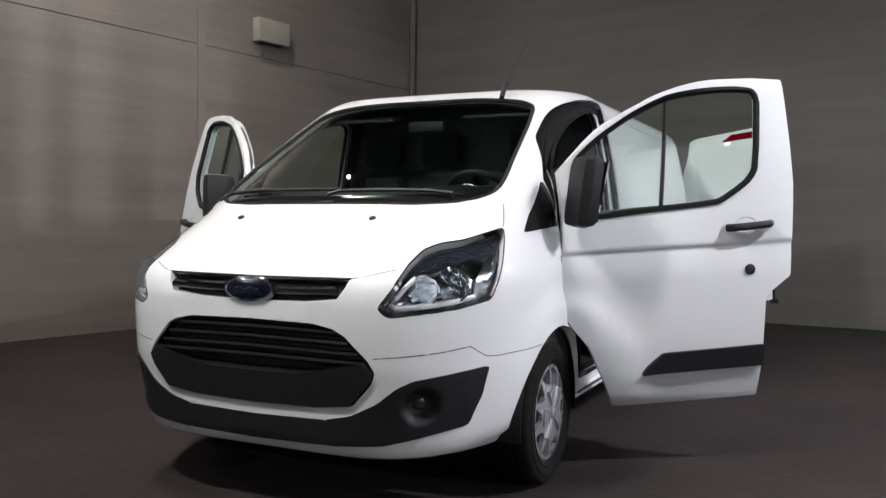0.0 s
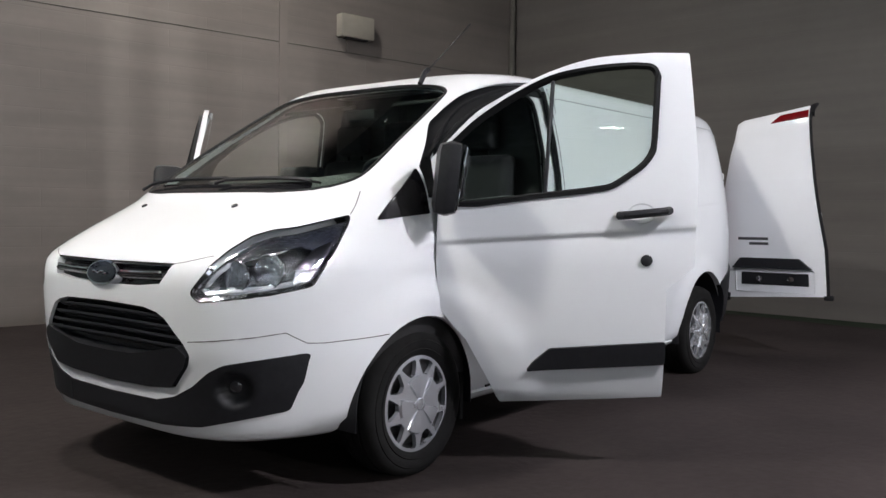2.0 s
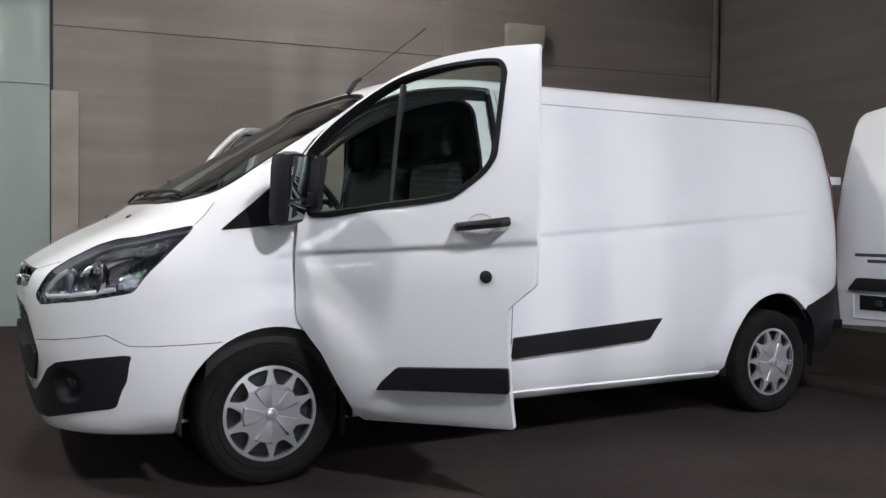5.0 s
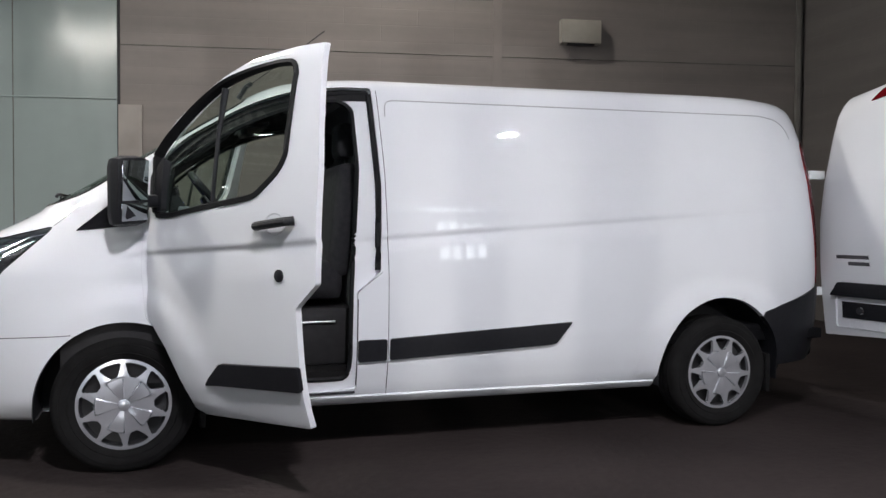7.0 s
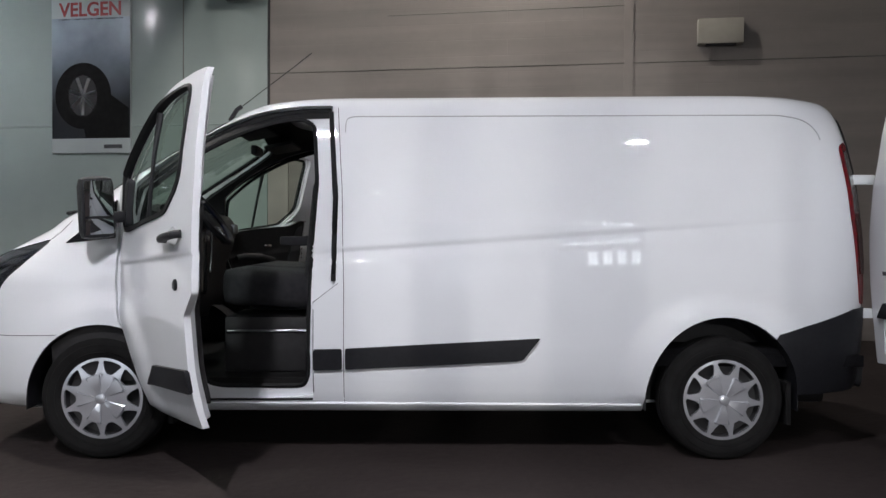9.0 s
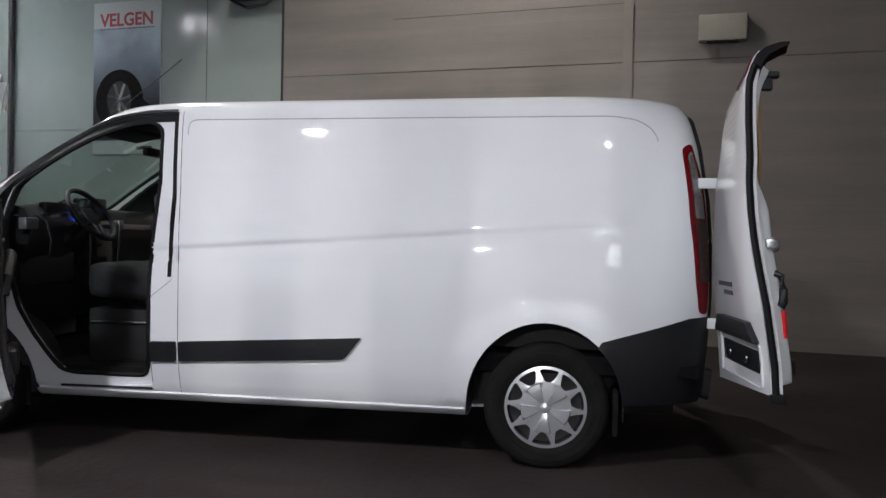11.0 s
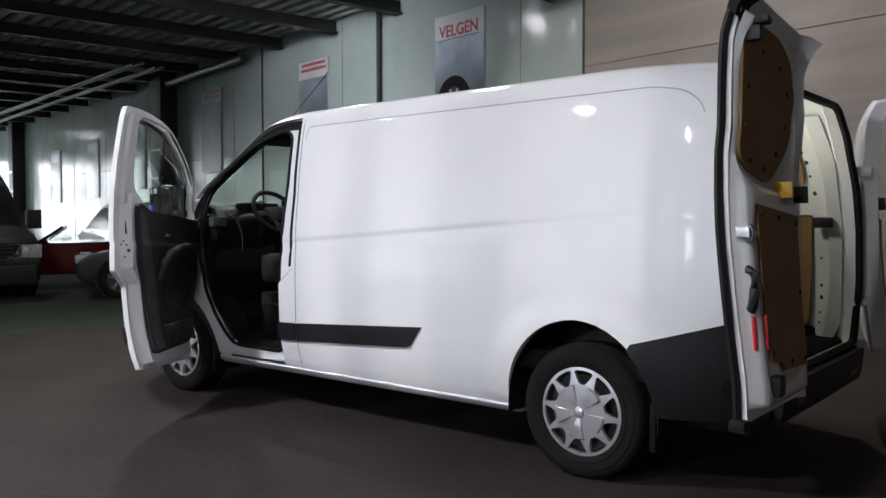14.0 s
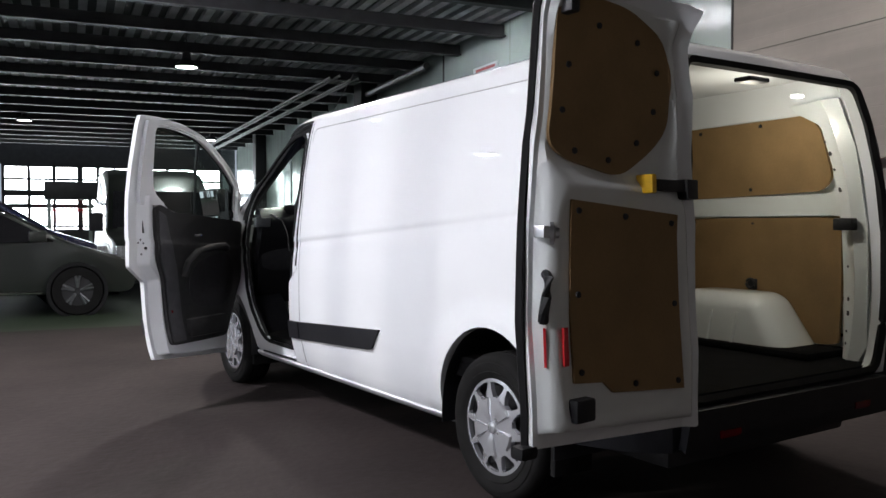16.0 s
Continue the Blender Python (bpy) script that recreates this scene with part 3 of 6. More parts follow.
LOWER = rounded(both([(0, 0.793), (0.30, 0.788), (0.385, 0.772), (0.435, 0.748), (0.53, 0.655), (0.556, 0.611), (0.54, 0.565), (0.457, 0.472), (0.3, 0.455), (0, 0.447)]), 0.012)
INTAKE = both([(0, 0.402), (0.333, 0.409), (0.333, 0.309), (0, 0.302)])
FOGCUP = [(0.705 + 0.074 * math.cos(t), 0.482 + 0.074 * math.sin(t)) for t in (math.tau * i / 24 for i in range(24))]
FOG = rounded([(0.887, 0.622), (0.78, 0.60), (0.686, 0.581), (0.628, 0.55), (0.552, 0.487), (0.447, 0.435), (0.335, 0.410), (0.335, 0.308), (0.568, 0.325), (0.689, 0.355), (0.82, 0.389), (0.862, 0.503)], 0.015)


def pocket(pts, fr, depth, d0, d1):
    """A tool that sinks an outline into the hull by depth."""
    return as_bm(skin(-0.06, depth, ("INTERSECT", prism(pts, fr, d0, d1))))


inner = cut(hull_mesh(0.055, 0.42, 1.93, True), [("INTERSECT", box_bm(-0.30, 5, -2, 2, 0, 3))])
ops = [("DIFFERENCE", as_bm(inner)),
       ("DIFFERENCE", as_bm(skin(-0.05, 0.032, ("INTERSECT", side_prism(rounded(RABBET, 0.02), 0.6, 1.3))))),
       ("DIFFERENCE", as_bm(skin(-0.05, 0.032, ("INTERSECT", side_prism(rounded(RABBET, 0.02), -1.3, -0.6))))),
       ("DIFFERENCE", side_prism(rounded(OPENING, 0.05), 0.55, 1.3)), ("DIFFERENCE", side_prism(rounded(OPENING, 0.05), -1.3, -0.55)),
       ("DIFFERENCE", prism(screen_pts, SCREEN, -0.3, 0.35)),
       ("DIFFERENCE", prism(rear_pts, REAR, 3.9, 4.5)),
       ("DIFFERENCE", box_bm(3.5, 4.6, -2, 2, 0, 0.37)),
       ("DIFFERENCE", pocket(LOWER, FRONT, 0.05, 0.4, 1.4)), ("DIFFERENCE", pocket(UPPER, FRONT, 0.035, 0.4, 1.4)), ("DIFFERENCE", pocket(INTAKE, FRONT, 0.05, 0.4, 1.4)), ("DIFFERENCE", pocket(FOGCUP, FRONT, 0.06, 0.4, 1.4)), ("DIFFERENCE", pocket([(-a, b) for a, b in reversed(FOGCUP)], FRONT, 0.06, 0.4, 1.4)),
       ("DIFFERENCE", pocket(LIGHT, HLF, 0.10, 0.5, 1.6)), ("DIFFERENCE", pocket([(-a, b) for a, b in LIGHT], HLR, 0.10, 0.5, 1.6))]
first = []
for cx, r, sq in ((0.0, 0.3953, 1.0), (3.29, 0.4083, 1.09)):
    for s in (1, -1):
        first.append(("DIFFERENCE", side_prism(arch(cx, r, sq), min(s * 0.6213, s * 1.3), max(s * 0.6213, s * 1.3))))
shell = cut(HULL.copy(), first + ops)
smooth_like_hull(shell)
shell.materials.clear()
shell.materials.append(PAINT)
shell.name = "body"
body = new("body", shell)
body.parent = van


def plate(name, fr, pts, material, parent, label="", flip=False, **kw):
    bm = bmesh.new()
    patch(bm, fr, pts, **kw)
    return part(name, bm, material, parent, label)


# ---- wheels ----
def wheel(x, y, side):
    w = new("wheel")
    w.parent = van
    w.location = (x, y, 0.33)
    tagged(w, "black tyre with a silver plastic wheel cover")
    m = Matrix.Diagonal((1, side, 1, 1))
    bm = bmesh.new()
    prof = [(0.205, 0.085), (0.222, 0.102), (0.245, 0.110), (0.248, 0.106), (0.268, 0.112), (0.285, 0.110), (0.288, 0.106), (0.300, 0.104), (0.318, 0.092), (0.326, 0.072), (0.329, 0.05), (0.323, 0.048), (0.323, 0.04), (0.330, 0.038), (0.330, 0.004), (0.323, 0.002), (0.323, -0.006), (0.330, -0.008),
            (0.330, -0.04), (0.323, -0.042), (0.323, -0.05), (0.329, -0.052), (0.326, -0.072), (0.318, -0.092), (0.285, -0.11), (0.245, -0.11), (0.205, -0.085)]
    lathe(bm, prof, 56, m, closed=True)
    part("tyre", bm, RUBBER, w, "black road tyre")
    bm = bmesh.new()
    lathe(bm, [(0.02, 0.03), (0.12, 0.035), (0.19, 0.045), (0.206, 0.085), (0.204, 0.03), (0.02, 0.0)], 40, m)
    part("rim", bm, DARKSTEEL, w, "dark steel rim behind the cover")
    # the cover: ten openings at the ends of ten sectors, every other one raised
    bm = bmesh.new()
    R = 0.222
    rs = [0.027, 0.05, 0.08, 0.108, 0.128, 0.134, 0.142, 0.160, 0.180, 0.192, 0.200, 0.208, 0.216, R]
    n = 70

    def height(r, k):
        h = 0.112 - 0.018 * (r / R) ** 2 - (0.010 if r > 0.219 else 0)
        if 0.03 < r < 0.130 and k % 7 and (k // 7) % 2:
            h += 0.011 * min(1, (r - 0.03) / 0.04)
        return h + (0.002 if r < 0.145 and k % 7 == 0 else 0)
    grid = []
    for r in rs:
        row = []
        for k in range(n):
            half = lerp(r, [0.108, 0.128, 0.134, 0.142, 0.160, 0.192, 0.200], [0.92, 0.86, 0.28, 0.46, 0.66, 0.84, 0.72])
            a = math.tau / 10 * (k // 7 + 0.5 + 0.5 * (-1, -half, -half * 0.6, -half * 0.2, half * 0.2, half * 0.6, half)[k % 7])
            row.append(bm.verts.new(Vector((r * math.cos(a), height(r, k), r * math.sin(a)))))
        grid.append(row)
    for i in range(len(rs) - 1):
        r = (rs[i] + rs[i + 1]) / 2
        for k in range(n):
            if 0.134 < r < 0.200 and 1 <= k % 7 <= 5:
                continue
            bm.faces.new((grid[i][k], grid[i + 1][k], grid[i + 1][(k + 1) % n], grid[i][(k + 1) % n]))
    ex = bmesh.ops.extrude_face_region(bm, geom=list(bm.faces))
    for v in ex["geom"]:
        if isinstance(v, bmesh.types.BMVert):
            v.co.y -= 0.022
    bmesh.ops.transform(bm, matrix=m, verts=bm.verts)
    part("wheel_cover", bm, SILVER, w, "silver ten-spoke wheel cover", smooth=16)
    bm = bmesh.new()
    lathe(bm, [(0.001, 0.124), (0.018, 0.1225), (0.026, 0.119), (0.029, 0.113), (0.030, 0.10)], 28, m)
    part("hub_cap", bm, SILVER, w, "round silver hub cap")
    w.rotation_euler = (0, radians(17 + 60 * (x > 1)), 0)
    return w


for x in (0.0, 3.3):
    wheel(x, -0.855, -1)
    wheel(x, 0.855, 1)

# wheel housings, closed above and inside
for cx, r, sq in ((0.0, 0.392, 1.0), (3.29, 0.405, 1.09)):
    for s in (-1, 1):
        bm = bmesh.new()
        pts = [(cx + r * math.cos(t), 0.33 + r * sq * math.sin(t)) for t in (math.pi * i / 24 for i in range(25))]
        pts = [(pts[0][0], 0.27)] + pts + [(pts[-1][0], 0.27)]
        A = [bm.verts.new((x, s * 0.955, z)) for x, z in pts]
        B = [bm.verts.new((x, s * 0.64, z)) for x, z in pts]
        for i in range(len(pts) - 1):
            bm.faces.new((A[i], A[i + 1], B[i + 1], B[i]))
        bm.faces.new(B)
        bmesh.ops.recalc_face_normals(bm, faces=bm.faces)
        bmesh.ops.solidify(bm, geom=list(bm.faces), thickness=-0.004)
        part("wheel_arch_liner", bm, BLACK, van, "black plastic wheel arch liner")
        bm = bmesh.new()
        box(bm, cx + r - 0.05, cx + r - 0.02, min(s * 0.93, s * 0.72), max(s * 0.93, s * 0.72), 0.19, 0.42, bevel=0.006)
        part("mud_flap", bm, RUBBER, van, "black rubber mud flap")
# underside: floor pan, sump and axle
bm = bmesh.new()
box(bm, -0.70, 4.0, -0.62, 0.62, 0.25, 0.33, bevel=0.03)
box(bm, 3.22, 3.38, -0.8, 0.8, 0.22, 0.40, bevel=0.03)
box(bm, -0.08, 0.08, -0.8, 0.8, 0.22, 0.40, bevel=0.03)
part("underbody", bm, DARKSTEEL, van, "dark underbody and axles")

# ---- front end ----
g = plate("lower_grille", FRONT, LOWER, GLOSS, van, "black lower grille with horizontal slats", lift=-0.046, depth=-0.03, rings=6)
for z, half in ((0.755, 0.40), (0.715, 0.445), (0.675, 0.49), (0.64, 0.52)):
    bm = bmesh.new()
    pts = [(-half, z - 0.004), (-half * 0.5, z), (0, z + 0.002), (half * 0.5, z), (half, z - 0.004)]
    seam(bm, FRONT, pts, 0.011, lift=-0.020, step=0.05)
    for v in bm.verts:
        v.co.x += (v.co.z - z) * -0.6
    part("slat", bm, BLACK, g)
bm = bmesh.new()
patch(bm, FRONT, rounded(both([(0, 0.585), (0.32, 0.592), (0.42, 0.612), (0.50, 0.645), (0.548, 0.610), (0.53, 0.566), (0.45, 0.478), (0.3, 0.463), (0, 0.455)]), 0.01), lift=0.012, depth=0.06, rings=6)
part("plate_bar", bm, BLACK, g, "broad black plastic bar across the grille")
u = plate("upper_grille", FRONT, UPPER, GLOSS, van, "narrow black upper grille with chrome-tipped bar", lift=-0.031, depth=-0.02, rings=5)
bm = bmesh.new()
seam(bm, FRONT, [(-0.415, 0.917), (-0.2, 0.912), (0, 0.910), (0.2, 0.912), (0.415, 0.917)], 0.014, lift=-0.008)
part("grille_bar", bm, GLOSS, u)
for s in (-1, 1):
    bm = bmesh.new()
    seam(bm, FRONT, [(s * 0.13, 0.921), (s * 0.27, 0.923), (s * 0.40, 0.928)], 0.006, lift=0.006)
    part("chrome_strip", bm, CHROME, u, "chrome strip")
BADGE = mat("badge_blue", (0.002, 0.003, 0.010), 0.2, coat=0.8, scale=20, vary=0.1)
oval = [(0.118 * math.cos(t), 0.908 + 0.048 * math.sin(t)) for t in (math.tau * i / 36 for i in range(36))]
plate("badge_rim", FRONT, oval, CHROME, u, "chrome rim of the badge", lift=0.014, depth=0.04, rings=3, step=0.02)
plate("badge", FRONT, [(a * 0.9, 0.908 + (b - 0.908) * 0.86) for a, b in oval], BADGE, u, "dark blue oval badge", lift=0.018, depth=0.01, rings=3, step=0.02, dome=0.004)
bm = bmesh.new()
seam(bm, FRONT, [(-0.055 + 0.11 * i / 12, 0.908 + 0.004 * math.sin(i * 1.0)) for i in range(13)], 0.0045, lift=0.023, step=0.01)
part("badge_stroke", bm, CHROME, u)
plate("lower_intake", FRONT, INTAKE, BLACK, van, "black lower air intake", lift=0.004, depth=0.03, rings=6)
FOGGLASS = mat("fog_glass", (0.03, 0.03, 0.035), 0.08, coat=1.0, scale=30, vary=0.3)
for s in (-1, 1):
    # fog lamp surrounds; s = 1 is the near side (negative y)
    pts = [(s * a, b) for a, b in FOG]
    f = plate("fog_surround", FRONT, pts, BLACK, van, "matt black fog lamp surround", lift=0.006, depth=0.03, rings=20, centre=(s * 0.69, 0.475), step=0.022)
    w, n = cast(FRONT, s * 0.705, 0.482)
    # a soft round cup pressed into the surround
    for v in f.data.vertices:
        r = (v.co - w - n * (v.co - w).dot(n)).length
        k = min(1.0, max(0.0, (0.084 - r) / 0.055))
        v.co -= n * 0.040 * k * k * (3 - 2 * k)
    w2, n2 = w - n * 0.040, n
    bm = bmesh.new()
    lathe(bm, [(0.001, 0.014), (0.018, 0.012), (0.025, 0.007), (0.028, -0.006)], 28, Matrix.Translation(w2 + n2 * 0.004) @ n2.to_track_quat("Y", "Z").to_matrix().to_4x4())
    part("fog_lamp", bm, FOGGLASS, f, "small dark round fog lamp")

# ---- headlights ----
HOUSING = mat("lamp_housing", (0.58, 0.585, 0.60), 0.16, metal=0.9, scale=6, vary=0.5, bump=1.0)
BLUEHOUSE = mat("lamp_shroud", (0.016, 0.018, 0.026), 0.08, coat=1.0, scale=5, vary=0.5, bump=0.8)
BOWL = mat("lamp_bowl", (0.55, 0.56, 0.60), 0.12, metal=1.0, scale=3, vary=0.3, bump=0.35)
LIGHTRIM = mat("pale_rim", (0.62, 0.64, 0.67), 0.25, metal=0.4, scale=20, vary=0.1)
BULB = mat("bulb_shade", (0.05, 0.05, 0.055), 0.1, metal=0.4, coat=1.0, scale=30, vary=0.3)


def headlight(s):
    fr = HLF if s > 0 else HLR
    side = [(s * a, b) for a, b in LIGHT]
    h = plate("headlight", fr, side, HOUSING, van, "clear headlight with chrome rim and two reflectors", lift=-0.085, depth=-0.05, rings=8)
    # dark shroud at the top and the outer end
    top = [(s * a, b) for a, b in [(-0.150, 0.970), (-0.108, 1.013), (-0.02, 1.068), (0.06, 1.093), (0.152, 1.105), (0.352, 1.158), (0.345, 1.12), (0.312, 1.045), (0.285, 1.02), (0.25, 1.05), (0.14, 1.068), (0.0, 1.056), (-0.085, 1.015)]]
    plate("shroud", fr, top, BLUEHOUSE, h, "dark upper shroud", lift=-0.03, depth=0.03, rings=6, centre=(s * 0.17, 1.06))
    for a, b, r in ((-0.075, 0.932, 0.060), (0.055, 0.955, 0.068)):
        w, n = cast(fr, s * a, b)
        d = (n * 0.4 + Vector((-0.9, 0, 0))).normalized()
        m = Matrix.Translation(w - n * 0.028) @ d.to_track_quat("Y", "Z").to_matrix().to_4x4()
        bm = bmesh.new()
        lathe(bm, [(r, 0.0), (r * 1.05, -0.003), (r * 0.97, -0.012), (r * 0.86, -0.030), (r * 0.66, -0.048), (r * 0.4, -0.058)], 32, m)
        part("reflector", bm, BOWL, h, "bright chrome reflector bowl")
        bm = bmesh.new()
        lathe(bm, [(0.001, -0.020), (r * 0.26, -0.024), (r * 0.42, -0.036), (r * 0.44, -0.058)], 24, m)
        part("projector_lens", bm, BULB, h, "dark glass projector lens")
        bm = bmesh.new()
        lathe(bm, [(r * 0.46, -0.034), (r * 0.54, -0.030), (r * 0.58, -0.036), (r * 0.5, -0.045)], 28, m, closed=True)
        part("projector_ring", bm, CHROME, h)
    plate("side_reflector", fr, [(s * a, b) for a, b in [(0.150, 0.895), (0.215, 0.905), (0.285, 1.02), (0.30, 1.075), (0.225, 1.04), (0.165, 0.97)]], BOWL, h, "chrome side reflector", lift=-0.022, depth=0.03, rings=4)
    bm = bmesh.new()
    seam(bm, fr, [(s * a, b) for a, b in [(-0.10, 0.985), (-0.145, 0.945), (-0.205, 0.872), (-0.185, 0.857), (-0.05, 0.868), (0.06, 0.882), (0.15, 0.898)]], 0.010, lift=-0.022, step=0.03)
    part("inner_rim", bm, LIGHTRIM, h, "pale inner rim")
    for k in range(6):
        bm = bmesh.new()
        a0 = -0.19 + 0.075 * k
        zt = 0.865 + 0.008 * k
        seam(bm, fr, [(s * a0, zt), (s * (a0 + 0.05), zt + 0.012)], 0.009, lift=-0.04)
        part("rib", bm, CHROME, h)
    bm = bmesh.new()
    low = [(-0.165, 0.966), (-0.248, 0.858), (-0.215, 0.826), (0.061, 0.857), (0.222, 0.888)]
    seam(bm, fr, [(s * a, b) for a, b in low], 0.013, lift=-0.012, step=0.03)
    part("chrome_rim", bm, CHROME, h, "chrome lower rim")
    bm = bmesh.new()
    seam(bm, fr, side, 0.003, closed=True, lift=-0.001)
    part("lamp_gasket", bm, SEAL, h)
    ln = plate("lens", fr, side, LENS, h, "clear lens", lift=0.002, depth=0.006, rings=8)
    ln.visible_shadow = False
    return h


headlight(1), headlight(-1)

# ---- seams, bonnet, screen ----
for s in (1, -1):
    for fr, line in ((HLF if s > 0 else HLR, [(0.368, 1.170), (0.388, 1.205), (0.41, 1.27)]), (FRONT, [(0.445, 0.964), (0.50, 0.974), (0.60, 1.0)]),
                     (HLF if s > 0 else HLR, [(-0.26, 0.665), (0.0, 0.69), (0.12, 0.705), (0.155, 0.685), (0.20, 0.66), (0.27, 0.655), (0.50, 0.665), (0.535, 0.668)])):
        bm = bmesh.new()
        seam(bm, fr, [(s * a, b) for a, b in line], 0.0019)
        part("panel_gap", bm, GREYTRIM, van, "thin dark gap between two front panels")
bm = bmesh.new()
seam(bm, FRONT, [(-0.445, 0.964), (0, 0.960), (0.445, 0.964)], 0.004)
part("bonnet_gap", bm, SEAL, van, "dark gap along the bonnet edge")
ws = plate("windscreen", SCREEN, screen_pts, GLASS, van, "tinted laminated windscreen", lift=-0.006, depth=0.005, rings=12)
bm = bmesh.new()
seam(bm, SCREEN, screen_pts, 0.013, closed=True, lift=-0.008)
part("screen_seal", bm, SEAL, ws)
bm = bmesh.new()
patch(bm, SCREEN, rounded([(-0.61, 0.07), (-0.45, 0.022), (0.45, 0.022), (0.61, 0.07), (0.58, 0.12), (0.42, 0.085), (-0.42, 0.085), (-0.58, 0.12)], 0.02), lift=-0.001, depth=0.006, rings=5, centre=(0, 0.055))
part("cowl_band", bm, GLOSS, ws, "black band along the foot of the screen")
for a0, a1, s0 in ((-0.02, 0.60, 0.075), (-0.66, 0.02, 0.085)):
    bm = bmesh.new()
    seam(bm, SCREEN, [(a0, s0 - 0.02), (a0 + 0.05, s0 + 0.015), ((a0 + a1) / 2, s0 + 0.02), (a1, s0 + 0.0 + 0.02)], 0.009, lift=0.022)
    part("wiper", bm, BLACK, van, "black windscreen wiper")
    bm = bmesh.new()
    seam(bm, SCREEN, [(a0 + 0.1, s0 + 0.035), (a1 + 0.04, s0 + 0.035)], 0.005, lift=0.010)
    part("wiper_blade", bm, RUBBER, van)
for a in (-0.41, 0.30):
    w, n = cast((Vector((-0.5, 0, 1.2)), Vector((0, -1, 0)), Vector((0.87, 0, 0.5))), a, 0.0)
    bm = bmesh.new()
    lathe(bm, [(0.016, -0.002), (0.014, 0.007), (0.001, 0.010)], 16, Matrix.Translation(w) @ n.to_track_quat("Y", "Z").to_matrix().to_4x4())
    part("washer_nozzle", bm, BLACK, van, "small black washer nozzle")
for s in (1, -1):
    # black quarter at the foot of the windscreen pillar
    me = skin(-0.006, 0.006, ("INTERSECT", prism(rounded([(-0.215, 1.148), (-0.08, 1.262), (0.02, 1.35), (0.058, 1.385), (0.068, 1.30), (0.074, 1.178)], 0.012), SIDE, min(s * 0.83, s * 1.4), max(s * 0.83, s * 1.4))))
    link("pillar_quarter", me, GLOSS, van, "black triangular panel ahead of the door")
# aerial
bm = bmesh.new()
tube(bm, [(0.56, -0.475, 1.86), (0.60, -0.475, 1.925), (0.63, -0.474, 1.945)], 0.014, 10)
tube(bm, [(0.625, -0.474, 1.94), (0.98, -0.452, 2.22)], 0.0026, 6)
tube(bm, [(0.96, -0.453, 2.205), (1.03, -0.45, 2.262)], 0.0035, 6)
part("aerial", bm, BLACK, van, "thin black roof aerial")

# ---- side trims ----
for s in (1, -1):
    for pts in ([(1.118, 0.597), (1.268, 0.600), (1.268, 0.490), (1.118, 0.486)], [(1.285, 0.601), (2.318, 0.659), (2.30, 0.640), (2.225, 0.545), (2.19, 0.538), (1.285, 0.491)]):
        bm = bmesh.new()
        patch(bm, SIDE, rounded(pts, 0.012), lift=0.016, depth=0.02, rings=4, step=0.05)
        q = part("side_moulding", bm, BLACK, van, "matt black side rubbing strip")
        if s < 0:
            mirrored(q), bpy.data.objects.remove(q)
    bm = bmesh.new()
    seam(bm, SIDE, [(1.277, 0.26), (1.277, 0.92), (1.262, 1.45), (1.232, 1.885)], 0.0022)
    seam(bm, SIDE, [(1.115, 0.36), (1.117, 0.845), (1.245, 0.945)], 0.003, lift=-0.002)
    q = part("side_gap", bm, GREYTRIM, van)
    if s < 0:
        mirrored(q), bpy.data.objects.remove(q)
    # the panel pressing's shade, drawn as a thin line of darker grey
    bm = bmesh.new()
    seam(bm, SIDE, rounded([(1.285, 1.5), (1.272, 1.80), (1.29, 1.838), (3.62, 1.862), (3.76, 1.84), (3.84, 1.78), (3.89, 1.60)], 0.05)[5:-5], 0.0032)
    q = part("panel_swage", bm, mat("swage_shadow", (0.42, 0.43, 0.44), 0.5), van, "pressed outline of the load side panel, its shade as a grey line")
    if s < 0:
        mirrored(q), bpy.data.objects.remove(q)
    # sill strip
    bm = bmesh.new()
    seam(bm, SIDE, [(0.42, 0.30), (1.6, 0.297), (2.87, 0.292)], 0.012, lift=0.0)
    q = part("sill", bm, PAINT, van, "white sill edge")
    if s < 0:
        mirrored(q), bpy.data.objects.remove(q)
    bm = bmesh.new()
    seam(bm, SIDE, [(0.56, 0.322), (1.11, 0.326)], 0.007, lift=0.002)
    q = part("step_edge", bm, BLACK, van, "black step edge strip")
    if s < 0:
        mirrored(q), bpy.data.objects.remove(q)

# ---- rear bumper and lights ----
side_o = [(3.585, 0.36), (3.565, 0.66), (3.58, 0.685), (4.03, 0.812), (4.10, 0.815), (4.4, 0.815), (4.4, 0.36)]
bump = skin(-0.010, 0.03, ("INTERSECT", side_prism(side_o, -2, 2)), ("DIFFERENCE", box_bm(3.4, 4.6, -0.74, 0.74, 0.535, 1.0)), ("DIFFERENCE", box_bm(3.4, 3.9, -0.74, 0.74, 0.2, 1.0)),
            ("DIFFERENCE", side_prism(arch(3.29, 0.404, 1.09), -2, 2)))
rb = link("rear_bumper", bump, BLACK, van, "matt black rear bumper with side caps")
bm = bmesh.new()
patch(bm, REAR, rounded([(-0.70, 0.37), (0.70, 0.37), (0.69, 0.53), (-0.69, 0.53)], 0.03), lift=0.05, depth=0.07, rings=8, step=0.06)
part("bumper_step", bm, BLACK, rb, "black step on the bumper")
for s in (-1, 1):
    bm = bmesh.new()
    patch(bm, REAR, rounded([(s * 0.40, 0.412), (s * 0.52, 0.412), (s * 0.52, 0.44), (s * 0.40, 0.44)], 0.008), lift=0.055, depth=0.02, rings=3)
    part("reflector_strip", bm, RED, rb, "small red reflector")
